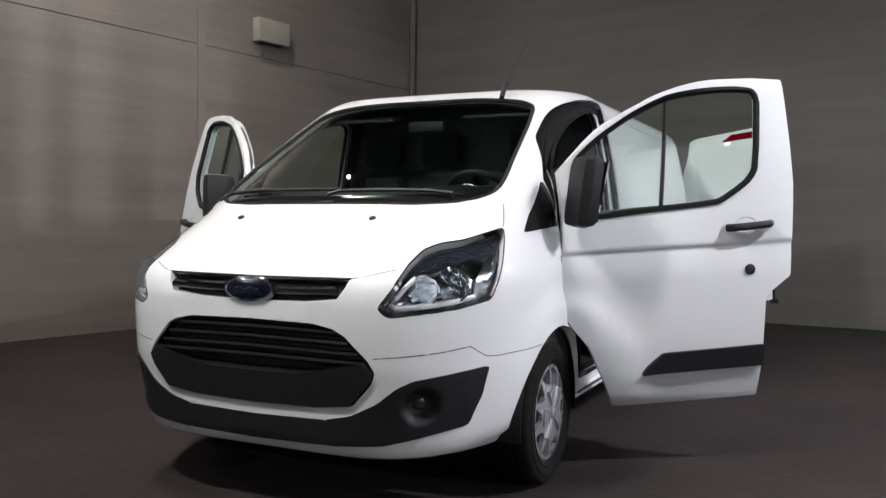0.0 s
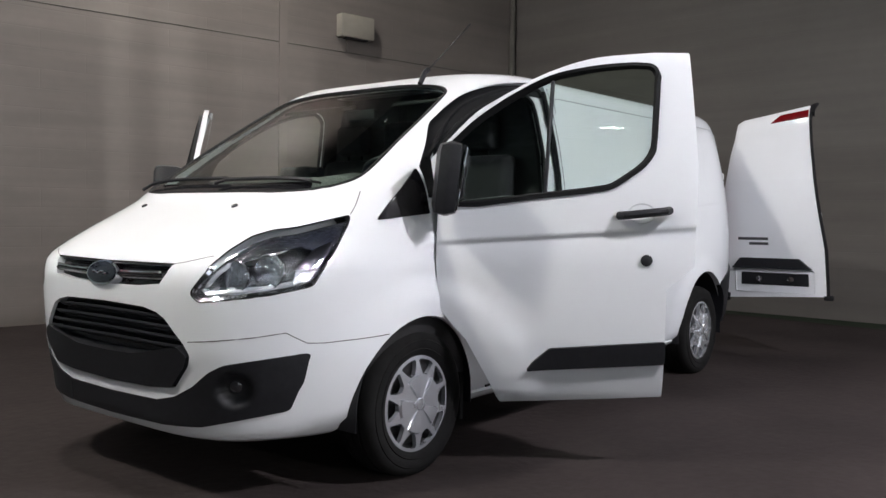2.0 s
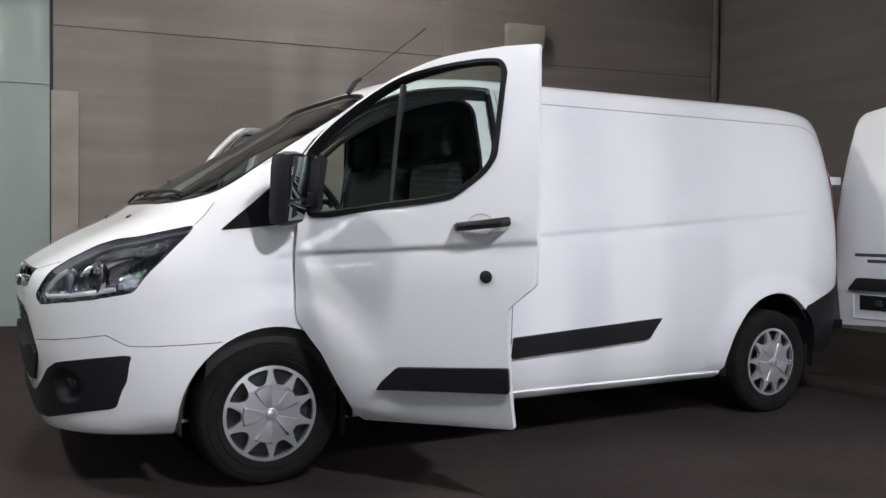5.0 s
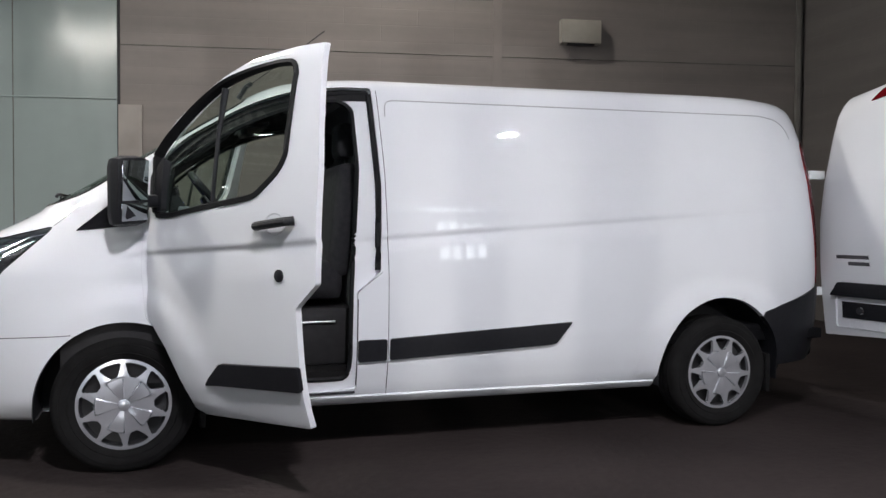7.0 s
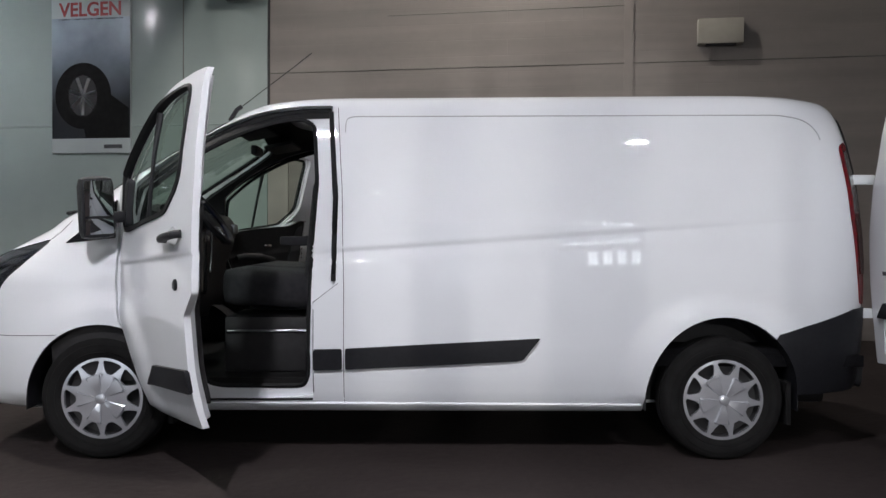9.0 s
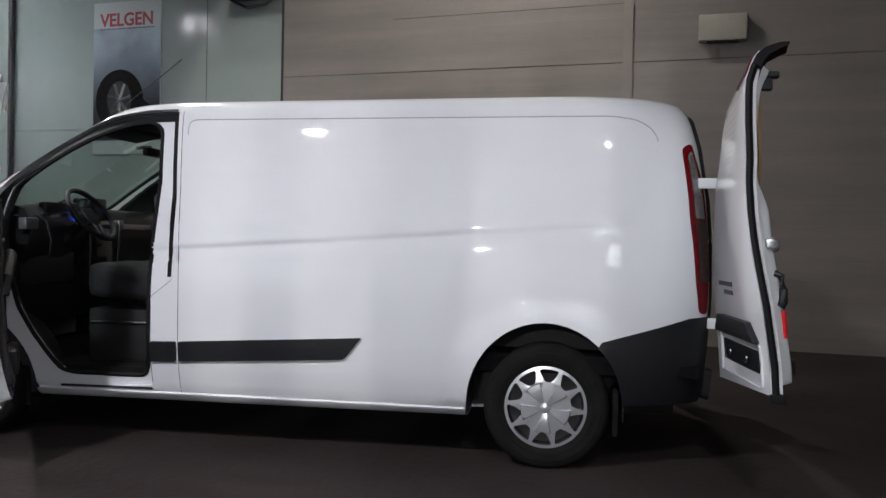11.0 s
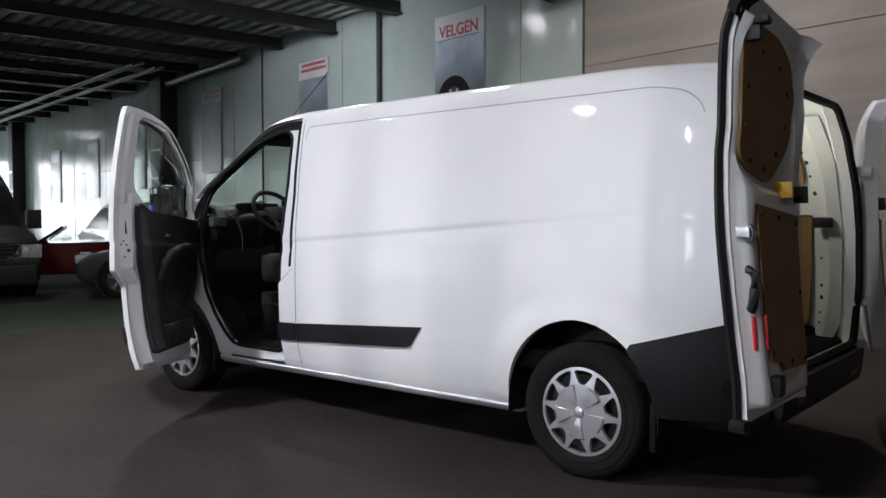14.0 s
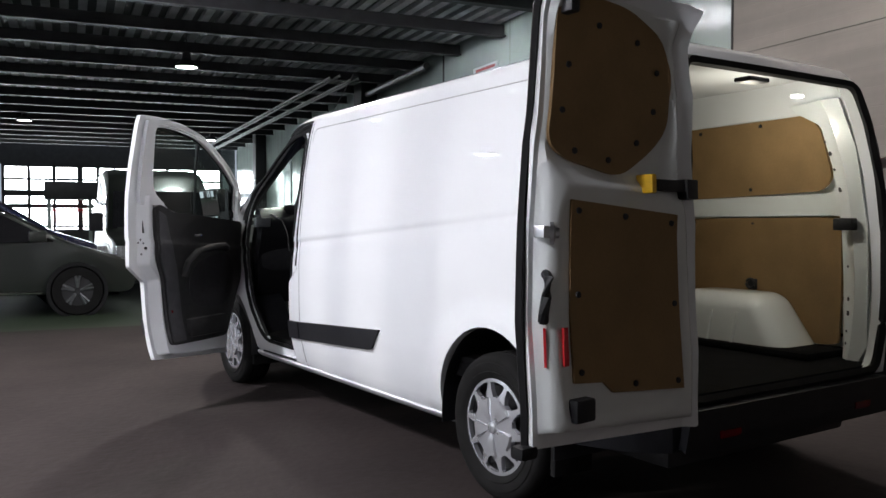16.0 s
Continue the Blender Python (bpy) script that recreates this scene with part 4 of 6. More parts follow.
CLEARLENS = mat("clear_lamp", (0.34, 0.32, 0.32), 0.1, metal=0.8, coat=1.0, scale=28, vary=0.35, bump=0.5)
DARKLENS = mat("amber_dark_lens", (0.035, 0.014, 0.012), 0.1, scale=20, vary=0.5, bump=0.4)
for s in (1, -1):
    t = plate("tail_lamp", TLF, rounded([(2.264, 1.705), (2.34, 1.735), (2.385, 1.55), (2.395, 1.2), (2.385, 0.95), (2.37, 0.83), (2.300, 0.835), (2.271, 0.99), (2.251, 1.32)], 0.03), RED, van, "tall red and clear tail lamp on the rear corner", lift=0.006, depth=0.03, rings=6)
    c = plate("clear_lens", TLF, rounded([(2.290, 1.665), (2.325, 1.69), (2.352, 1.52), (2.360, 1.33), (2.284, 1.33)], 0.012), CLEARLENS, t, "clear ribbed lens", lift=0.011, depth=0.01, rings=5)
    k = plate("dark_lens", TLF, rounded([(2.284, 1.32), (2.378, 1.33), (2.378, 1.0), (2.297, 1.0)], 0.008), DARKLENS, t, "smoked lower lens", lift=0.011, depth=0.01, rings=4)
    if s < 0:
        t2 = mirrored(t)
        mirrored(c, parent=t2), mirrored(k, parent=t2)
        for o in (c, k, t):
            bpy.data.objects.remove(o)

# ---- front doors ----
HINGE = Vector((0.08, -0.97, 0))
door_out = rounded([(x + (0.004 if x < 0.5 else -0.004), z + (0.004 if z < 1 else -0.004)) for x, z in DOOR], 0.01)
WIN = rounded(WINDOW, 0.03)
TRIM = rounded([(0.17, 1.225), (0.16, 0.80), (0.26, 0.62), (0.40, 0.42), (1.0, 0.42), (1.01, 0.86), (1.05, 0.98), (1.075, 1.33), (1.03, 1.34), (0.90, 1.29), (0.5, 1.262)], 0.04)


SILLGREY = mat("trim_edge_grey", (0.30, 0.30, 0.31), 0.45, scale=20, vary=0.1)


def front_door(s, turn):
    d = new("front_door")
    tagged(d, "open white cab door with framed window and black trim")

    def at(ob):
        if s < 0:
            if ob.name.startswith(("mirror_housing", "mirror_glass")):
                ob.data.transform(Matrix.Translation((0.13, -0.945, 1.335)) @ Matrix.Diagonal((1, 0.9, 0.85, 1)) @ Matrix.Translation((-0.12, 0.955, -1.35)))
            o2 = mirrored(ob, parent=d)
            bpy.data.objects.remove(ob)
            return o2
        return ob
    me = skin(0.0, 0.030, ("INTERSECT", side_prism(door_out, 0.6, 1.3)), ("DIFFERENCE", side_prism(WIN, 0.5, 1.4)))
    low = skin(0.026, 0.078, ("INTERSECT", side_prism(rounded([(0.10, 1.215), (0.095, 0.95), (0.115, 0.75), (0.24, 0.60), (0.41, 0.335), (1.085, 0.37), (1.085, 0.86), (1.17, 0.955), (1.17, 1.40), (1.10, 1.40), (1.05, 1.36), (0.90, 1.30), (0.84, 1.285)], 0.02), 0.6, 1.3)))
    for v in low.vertices:
        # the trailing face slopes inwards from the lip of the skin
        dep = lerp(v.co.z, Z_W, W_W) - abs(v.co.y)
        if v.co.x > 1.0 and dep > 0.03:
            v.co.x -= 1.3 * (dep - 0.028)
    at(link("door_shell", low, PAINT, d, "white inner door shell"))
    smooth_like_hull(me)
    me.materials.clear()
    me.materials.append(PAINT)
    ob = new("door_panel", me)
    ob.parent = d
    if s < 0:
        # custom shading is rebuilt for the mirror image
        m2 = me.copy()
        m2.transform(Matrix.Diagonal((1, -1, 1, 1)))
        m2.flip_normals()
        for p in m2.polygons:
            p.use_smooth = True
        m2.set_sharp_from_angle(angle=radians(30))
        ob.data = m2
    bm = bmesh.new()
    patch(bm, SIDE, WIN, lift=-0.022, depth=0.004, rings=8)
    gl = at(part("window_pane", bm, GLASS, d, "lightly tinted door window"))
    bm = bmesh.new()
    seam(bm, SIDE, WIN, 0.016, closed=True, lift=-0.004, step=0.02)
    at(part("window_seal", bm, SEAL, d, "black window seal"))
    bm = bmesh.new()
    tube(bm, [cast(SIDE, x, z)[0] + Vector((0, 0.012, 0)) for x, z in ((0.568, 1.27), (0.576, 1.4), (0.585, 1.55), (0.598, 1.765))], 0.010, 8)
    at(part("window_bar", bm, BLACK, d, "upright black window bar"))
    bm = bmesh.new()
    patch(bm, SIDE, rounded([(0.115, 1.225), (0.115, 1.40), (0.215, 1.49), (0.20, 1.24)], 0.02), lift=0.004, depth=0.04, rings=4)
    at(part("mirror_base", bm, BLACK, d, "black mirror base in the window corner"))
    bm = bmesh.new()
    patch(bm, SIDE, rounded([(0.60, 0.570), (1.114, 0.612), (1.114, 0.508), (0.495, 0.463), (0.52, 0.50)], 0.012), lift=0.016, depth=0.02, rings=4, step=0.05)
    at(part("side_moulding", bm, BLACK, d, "matt black rubbing strip"))
    # pull handle over a scooped cup
    bm = bmesh.new()
    patch(bm, SIDE, [(0.995 + 0.062 * math.cos(t), 1.183 + 0.046 * math.sin(t)) for t in (math.tau * i / 24 for i in range(24))], lift=0.0025, depth=0.004, rings=4, dome=-0.012, step=0.02)
    # greyer than the door paint: the scoop's shade is in its colour
    at(part("handle_cup", bm, mat("cup_shade", (0.60, 0.62, 0.64), 0.35, coat=0.6), d))
    bm = bmesh.new()
    pts = [cast(SIDE, x, z)[0] + Vector((0, -o, 0)) for x, z, o in ((0.895, 1.174, 0.006), (0.915, 1.177, 0.032), (0.96, 1.182, 0.040), (1.04, 1.191, 0.040), (1.095, 1.197, 0.034), (1.115, 1.199, 0.006))]
    tube(bm, pts, 0.019, 10)
    at(part("door_handle", bm, BLACK, d, "black pull handle"))
    w, n = cast(SIDE, 1.02, 0.976)
    bm = bmesh.new()
    lathe(bm, [(0.026, -0.004), (0.026, 0.006), (0.02, 0.010), (0.001, 0.010)], 20, Matrix.Translation(w) @ n.to_track_quat("Y", "Z").to_matrix().to_4x4())
    at(part("door_lock", bm, BLACK, d, "round black lock"))
    # mirror: arm, housing, two glasses
    bm = bmesh.new()
    box(bm, 0.10, 0.18, -1.07, -0.92, 1.255, 1.315, bevel=0.02)
    at(part("mirror_arm", bm, BLACK, d))
    bm = bmesh.new()
    box(bm, 0.065, 0.175, -1.172, -0.992, 1.175, 1.495, bevel=0.048)
    for v in bm.verts:
        k = (v.co.z - 1.20) / 0.30
        v.co.x += 0.03 * k + (0.015 if v.co.y < -1.08 else 0)
    at(part("mirror_housing", bm, BLACK, d, "black mirror housing"))
    for z0, z1 in ((1.292, 1.472), (1.20, 1.282)):
        bm = bmesh.new()
        box(bm, 0.169, 0.179, -1.152, -1.012, z0, z1, bevel=0.004)
        for v in bm.verts:
            k = (v.co.z - 1.20) / 0.30
            v.co.x += 0.05 * k - 0.006 + (0.015 if v.co.y < -1.08 else 0)
        at(part("mirror_glass", bm, MIRROR, d, "mirror glass"))
    me = skin(0.029, 0.062, ("INTERSECT", side_prism(rounded([(0.12, 1.21), (0.10, 1.40), *flow([(0.145, 1.50), (0.24, 1.60), (0.364, 1.688), (0.484, 1.758), (0.603, 1.812), (0.721, 1.844), (0.837, 1.864), (1.04, 1.876)]), (1.15, 1.87), (1.175, 1.40), (1.16, 1.34), (0.95, 1.345), (0.87, 1.282), (0.84, 1.27)], 0.015), 0.6, 1.3)), ("DIFFERENCE", side_prism(rounded([(0.55 + (x - 0.55) * 1.02, 1.55 + (z - 1.55) * 1.03) for x, z in WINDOW], 0.03), 0.5, 1.4)))
    at(link("window_lining", me, PAINT, d, "white inner frame round the window"))
    # inside: trim, armrest, pocket, speaker
    me = skin(0.070, 0.105, ("INTERSECT", side_prism(TRIM, 0.4, 1.3)))
    at(link("door_trim", me, DARKTRIM, d, "dark moulded door trim"))
    bm = bmesh.new()
    seam(bm, SIDE, [(0.18, 1.234), (0.5, 1.266), (0.86, 1.292), (1.02, 1.338), (1.09, 1.342)], 0.007, lift=-0.098)
    at(part("trim_edge", bm, SILLGREY, d, "pale edge along the top of the trim"))
    bm = bmesh.new()
    tube(bm, [(0.34, -0.865, 1.04), (0.40, -0.835, 1.055), (0.55, -0.825, 1.05), (0.70, -0.83, 1.02), (0.79, -0.845, 0.95), (0.81, -0.868, 0.86)], 0.026, 10)
    at(part("armrest", bm, DARKTRIM, d, "dark curved door armrest"))
    me = skin(0.100, 0.112, ("INTERSECT", side_prism(rounded([(0.86, 0.44), (0.985, 0.44), (0.992, 0.86), (1.03, 0.98), (1.05, 1.30), (0.98, 1.27), (0.93, 1.10), (0.88, 0.92)], 0.02), 0.4, 1.3)))
    at(link("trim_band", me, GREYTRIM, d, "grey upright band of the door trim"))
    me = skin(0.100, 0.108, ("INTERSECT", side_prism(rounded(flow([(0.28, 0.72), (0.27, 0.92), (0.36, 1.0), (0.52, 0.99), (0.68, 0.93), (0.76, 0.82), (0.74, 0.69), (0.6, 0.64), (0.4, 0.64)]), 0.02), 0.4, 1.3)))
    at(link("trim_panel", me, FABRIC, d, "dark raised panel in the door trim"))
    bm = bmesh.new()
    box(bm, 0.42, 0.83, -0.885, -0.82, 0.45, 0.58, bevel=0.03)
    at(part("door_pocket", bm, DARKTRIM, d, "dark moulded door pocket"))
    bm = bmesh.new()
    box(bm, 0.62, 0.70, -0.872, -0.848, 1.125, 1.145, bevel=0.008)
    at(part("inner_handle", bm, CHROME, d, "chrome inner door handle"))
    bm = bmesh.new()
    box(bm, 0.955, 0.967, -0.868, -0.858, 0.63, 0.65, bevel=0.003)
    at(part("edge_reflector", bm, RED, d, "small red edge reflector"))
    bm = bmesh.new()
    box(bm, 1.118, 1.137, -0.922, -0.903, 1.16, 1.24, bevel=0.003)
    at(part("door_latch", bm, BLACK, d, "black latch slot on the door edge"))
    for y, z, r in ((-0.932, 1.10, 0.006), (-0.912, 1.095, 0.006), (-0.922, 1.118, 0.006), (-0.905, 1.062, 0.010), (-0.922, 1.025, 0.006)):
        bm = bmesh.new()
        lathe(bm, [(r, -0.006), (r, 0.0025), (0.0005, 0.0025)], 10, Matrix.Translation((1.17 - 1.3 * (0.97 + y - 0.028), y, z)) @ Matrix.Rotation(radians(-52), 4, "Z"))
        at(part("edge_bolt", bm, DARKSTEEL, d))
    # the window frame stands flat, where the body behind it curves in to the screen
    for ob in d.children:
        deep = {"door_panel": 0.030, "window_pane": 0.024, "window_lining": 0.060, "window_seal": 0.02, "window_bar": 0.03, "mirror_base": 0.03}.get(ob.name.split(".")[0])
        if deep is None:
            continue
        for v in ob.data.vertices:
            x, y, z = v.co.x, -abs(v.co.y), v.co.z
            k = ease((z - 1.20) / 0.12)
            if k > 0:
                yh = cast(SIDE, x, z)[0].y
                flat = -lerp(z, Z_W, W_W) + min(deep, max(-0.02, y - yh))
                v.co.y = (y + (flat - y) * k) * (1 if s > 0 else -1)
    d.parent = van
    h = Vector((HINGE.x, s * HINGE.y, 0))
    # the hinge axis leans, so that the open door's top stands out
    lean = Matrix.Translation((0, 0, 0.95)) @ Matrix.Rotation(radians(4 if s > 0 else 3), 4, "X") @ Matrix.Translation((0, 0, -0.93))
    d.matrix_local = Matrix.Translation(h + (Vector((0.028, 0.012, -0.015)) if s > 0 else Vector((-0.06, -0.10, -0.04)))) @ Matrix.Rotation(radians(-s * turn), 4, "Z") @ lean @ Matrix.Translation(-h)
    return d


front_door(1, 56), front_door(-1, 57.5)
# seals round the cab openings
for s in (1, -1):
    bm = bmesh.new()
    seam(bm, SIDE, rounded(OPENING, 0.05), 0.013, closed=True, lift=-0.034, step=0.04)
    seam(bm, SIDE, [(1.222, 0.955), (1.228, 1.4), (1.195, 1.868)], 0.016, lift=-0.012)
    seam(bm, SIDE, flow([(1.195, 1.882), (1.04, 1.876), (0.83, 1.848), (0.58, 1.765), (0.375, 1.642), (0.155, 1.447)]), 0.012, lift=-0.026)
    me = skin(0.026, 0.0335, ("INTERSECT", side_prism([(1.19, 1.888), *flow([(1.05, 1.885), (0.83, 1.858), (0.70, 1.824), (0.58, 1.775), (0.47, 1.716), (0.375, 1.658), (0.27, 1.583), (0.155, 1.463), (0.09, 1.37)]), (0.10, 1.25), (0.16, 1.25), *flow([(0.19, 1.45), (0.38, 1.59), (0.62, 1.725), (0.85, 1.80), (1.03, 1.825)]), (1.19, 1.83)], 0.6, 1.3)))
    rl = link("rabbet_trim", me, SEAL, van, "black trim inside the door frame")
    if s < 0:
        mirrored(rl), bpy.data.objects.remove(rl)
    q = part("door_seal", bm, SEAL, van, "black rubber seal round the cab opening")
    if s < 0:
        mirrored(q), bpy.data.objects.remove(q)

# ---- rear doors ----
RD = rounded([(0.015, 0.525), (0.735, 0.48), (0.755, 0.75), (0.755, 1.2), (0.70, 1.65), (0.658, 1.80), (0.655, 1.915), (0.60, 1.932), (0.015, 1.945)], 0.012)
RH = Vector((4.13, -0.765, 0))


def fasteners(host, spots, m):
    """Small dark clips on a board."""
    me = None
    for x, y, z in spots:
        if me is None:
            bm = bmesh.new()
            lathe(bm, [(0.011, 0.0), (0.010, 0.005), (0.001, 0.006)], 10, m)
            o = part("clip", bm, BLACK, host)
            me = o.data
        else:
            o = new("clip", me)
            o.parent = host
        o.location = (x, y, z)


def settle(d):
    """The near leaf hangs on leaning hinges: its free edge stands out below and draws in above."""
    def moved(p):
        f = min(1.0, max(0.0, (p.y + 0.765) / 0.765))
        dx = lerp(p.z, [0.5, 0.65, 0.9, 1.1, 1.3, 1.55, 1.7, 1.82, 1.95], [0.15, 0.148, 0.122, 0.083, 0.05, 0.02, -0.008, -0.04, -0.045])
        dy = lerp(p.z, [0.5, 0.9, 1.1, 1.3, 1.55, 1.7, 1.9], [-0.082, -0.066, -0.032, 0.0, 0.033, 0.05, 0.07])
        return Vector((p.x - dx * (0.4 + 0.6 * f), p.y - dy * f, p.z + 0.03 + 0.02 * f * (p.z - 0.5) / 1.45 + 0.08 * f * ease((p.z - 1.68) / 0.25)))
    for o in d.children_recursive:
        if o.name.startswith("clip"):
            o.location = moved(o.location)
        else:
            for v in o.data.vertices:
                v.co = moved(v.co)


def rear_door(s, turn):
    """s = 1: the near leaf, hinged at negative y."""
    d = new("rear_door")
    tagged(d, "white rear leaf swung right back, hardboard panels inside")
    sg = -s
    out = [(sg * a, b) for a, b in RD]
    me = skin(0.0, 0.05, ("INTERSECT", prism(out, REAR, 3.7, 4.6)))
    smooth_like_hull(me)
    me.materials.clear()
    me.materials.append(PAINT)
    ob = new("door_skin", me)
    ob.parent = d
    # inner frame: a deep lower half, a shallow dished upper half
    bm = bmesh.new()
    na, nz = 44, 84
    grid = []
    for j in range(nz + 1):
        row = []
        for i in range(na + 1):
            foot = 0.565 - 0.055 * i / na
            z = foot + (1.89 - foot) * j / nz
            amax = lerp(z, [0.5, 0.75, 1.2, 1.65, 1.80, 1.9], [0.70, 0.72, 0.72, 0.665, 0.622, 0.61])
            a = 0.032 + (amax - 0.032) * i / na
            h = 0.046 + 0.030 * ease((1.42 - z + 0.10 * (0.35 - a)) / 0.16)
            dish = (abs((a - 0.325) / 0.30) ** 4 + abs((z - 1.615) / 0.285) ** 4) ** 0.25
            h -= 0.026 * ease((1.06 - dish) / 0.16)
            h += 0.020 * math.exp(-((a - amax + 0.045) / 0.018) ** 2) * ease((z - 1.30) / 0.1)
            flat = (abs((a - 0.365) / 0.275) ** 8 + abs((z - 0.945) / 0.36) ** 8) ** 0.125
            h -= 0.010 * ease((1.02 - flat) / 0.05)
            e = min((a - 0.032) * 0.42, amax - a, z - foot, 1.89 - z)
            h *= math.sqrt(max(0.0, 1 - (1 - min(1, (e + 0.006) / 0.041)) ** 2))
            if i in (0, na) or j in (0, nz):
                h = 0.0
            row.append(bm.verts.new((lerp(z, Z_XR, X_XR) - 0.045 - h, sg * a, z)))
        grid.append(row)
    for j in range(nz):
        for i in range(na):
            bm.faces.new((grid[j][i], grid[j][i + 1], grid[j + 1][i + 1], grid[j + 1][i]))
    part("inner_frame", bm, BRIGHT_INNER, d, "white pressed inner frame, dished above", smooth=60)
    # boards
    bl = skin(0.108, 0.117, ("INTERSECT", prism([(sg * a, b) for a, b in [(0.13, 0.715), (0.25, 0.705), (0.29, 0.668), (0.625, 0.64), (0.625, 1.235), (0.13, 1.275)]], REAR, 3.7, 4.6)))
    b1 = link("lower_board", bl, HARDBOARD, d, "brown hardboard lining panel")
    bu = skin(0.064, 0.078, ("INTERSECT", prism(rounded([(sg * a, b) for a, b in [(0.045, 1.455), (0.12, 1.405), (0.38, 1.355), (0.53, 1.45), (0.60, 1.53), (0.60, 1.72), (0.54, 1.82), (0.36, 1.87), (0.05, 1.875)]], 0.06), REAR, 3.7, 4.6)))
    b2 = link("upper_board", bu, HARDBOARD, d, "brown hardboard lining panel with rounded corners")
    turn90 = Matrix.Rotation(radians(90), 4, "Z")
    for board, spots in ((b1, ((0.16, 0.745), (0.16, 0.98), (0.16, 1.24), (0.37, 1.225), (0.595, 1.205), (0.60, 0.93), (0.595, 0.67), (0.39, 0.685))),
                         (b2, ((0.234, 1.81), (0.416, 1.79), (0.525, 1.715), (0.52, 1.585), (0.45, 1.475), (0.32, 1.41), (0.165, 1.432), (0.092, 1.556), (0.108, 1.70)))):
        pb = bmesh.new()
        pb.from_mesh(board.data)
        tree = BVHTree.FromBMesh(pb)
        pb.free()
        hits = [tree.ray_cast(Vector((3.0, sg * a, z)), Vector((1, 0, 0)))[0] for a, z in spots]
        fasteners(board, [(h.x, h.y, h.z) for h in hits if h], turn90)
    # seal along the free edge and round the leaf
    bm = bmesh.new()
    seam(bm, REAR, [(sg * 0.012, 0.52), (sg * 0.010, 0.9), (sg * 0.010, 1.3), (sg * 0.010, 1.7), (sg * 0.012, 1.93)], 0.0165, lift=-0.018)
    part("edge_seal", bm, SEAL, d, "thick black seal on the free edge")
    if s > 0:
        bm = bmesh.new()
        rows = []
        for a in (-0.016, 0.0, 0.02, 0.035, 0.05):
            drop = 0.02 * max(0, a / 0.05) ** 2
            rows.append([bm.verts.new((4.083 + dx, sg * a, z - drop)) for dx, z in ((-0.055, 1.895), (-0.07, 1.925), (-0.105, 1.952), (-0.165, 1.972), (-0.205, 1.975), (-0.205, 1.962), (-0.165, 1.944), (-0.12, 1.922), (-0.095, 1.895), (-0.085, 1.87))])
        for p, q in zip(rows, rows[1:]):
            for i in range(10):
                bm.faces.new((p[i], p[(i + 1) % 10], q[(i + 1) % 10], q[i]))
        bm.faces.new(rows[0]), bm.faces.new(rows[-1])
        bmesh.ops.recalc_face_normals(bm, faces=bm.faces)
        part("top_seal", bm, SEAL, d, "black curled seal along the top edge")
        bm = bmesh.new()
        box(bm, 4.08, 4.14, -0.035, 0.03, 0.495, 0.535, bevel=0.012)
        part("bottom_stop", bm, SEAL, d, "black rubber stop at the lower corner")
    # latch, pull handle and red strip on the sloping free edge
    x = 4.155
    bm = bmesh.new()
    lathe(bm, [(0.034, 0.0), (0.034, 0.012), (0.018, 0.018), (0.016, 0.03), (0.001, 0.032)], 20, Matrix.Translation((x - 0.105, sg * 0.058, 1.17)) @ Matrix.Rotation(radians(90 - sg * 50), 4, "Z"))
    box(bm, x - 0.125, x - 0.075, sg * 0.045 - 0.03, sg * 0.045 + 0.03, 1.155, 1.192, bevel=0.005)
    part("latch", bm, STEEL, d, "zinc door latch")
    bm = bmesh.new()
    tube(bm, [(x - 0.095, sg * 0.052, 1.045), (x - 0.118, sg * 0.042, 1.035), (x - 0.115, sg * 0.037, 0.98), (x - 0.105, sg * 0.035, 0.93), (x - 0.092, sg * 0.045, 0.905)], 0.017, 8)
    part("pull_handle", bm, BLACK, d, "black inner pull handle")
    for a, o in ((0.045, 0.088), (0.102, 0.117)):
        bm = bmesh.new()
        box(bm, -0.004, 0.004, -0.011, 0.011, 0.77, 0.885)
        ob = part("red_strip", bm, REDTAPE, d, "red warning strip")
        ob.data.transform(Matrix.Translation((lerp(0.83, Z_XR, X_XR) - o - 0.004, sg * a, 0)) @ Matrix.Rotation(radians(-sg * (48 if a < 0.1 else 10)), 4, "Z"))
    bm = bmesh.new()
    box(bm, x - 0.16, x - 0.105, sg * 0.15 - 0.04, sg * 0.15 + 0.04, 0.60, 0.67, bevel=0.008)
    part("lower_catch", bm, BLACK, d, "black lower catch")
    # check strap with yellow block
    bm = bmesh.new()
    box(bm, x - 0.155, x - 0.10, sg * 0.60 - 0.11, sg * 0.60 + 0.09, 1.315, 1.355, bevel=0.008)
    box(bm, x - 0.165, x - 0.10, sg * 0.69 - 0.03, sg * 0.69 + 0.03, 1.29, 1.36, bevel=0.006)
    part("check_strap", bm, BLACK, d, "black door check strap")
    bm = bmesh.new()
    box(bm, x - 0.165, x - 0.09, sg * 0.485 - 0.012, sg * 0.485 + 0.012, 1.305, 1.37, bevel=0.006)
    part("strap_block", bm, YELLOW, d, "yellow strap block")
    # outside: handle shelf, number plate recess, high brake light, lettering bars
    if s > 0:
        bm = bmesh.new()
        patch(bm, REAR, rounded([(sg * a, b) for a, b in [(0.10, 0.735), (0.66, 0.735), (0.60, 0.82), (0.19, 0.82)]], 0.01), lift=0.03, depth=0.05, rings=4)
        part("handle_shelf", bm, BLACK, d, "black handle shelf")
        bm = bmesh.new()
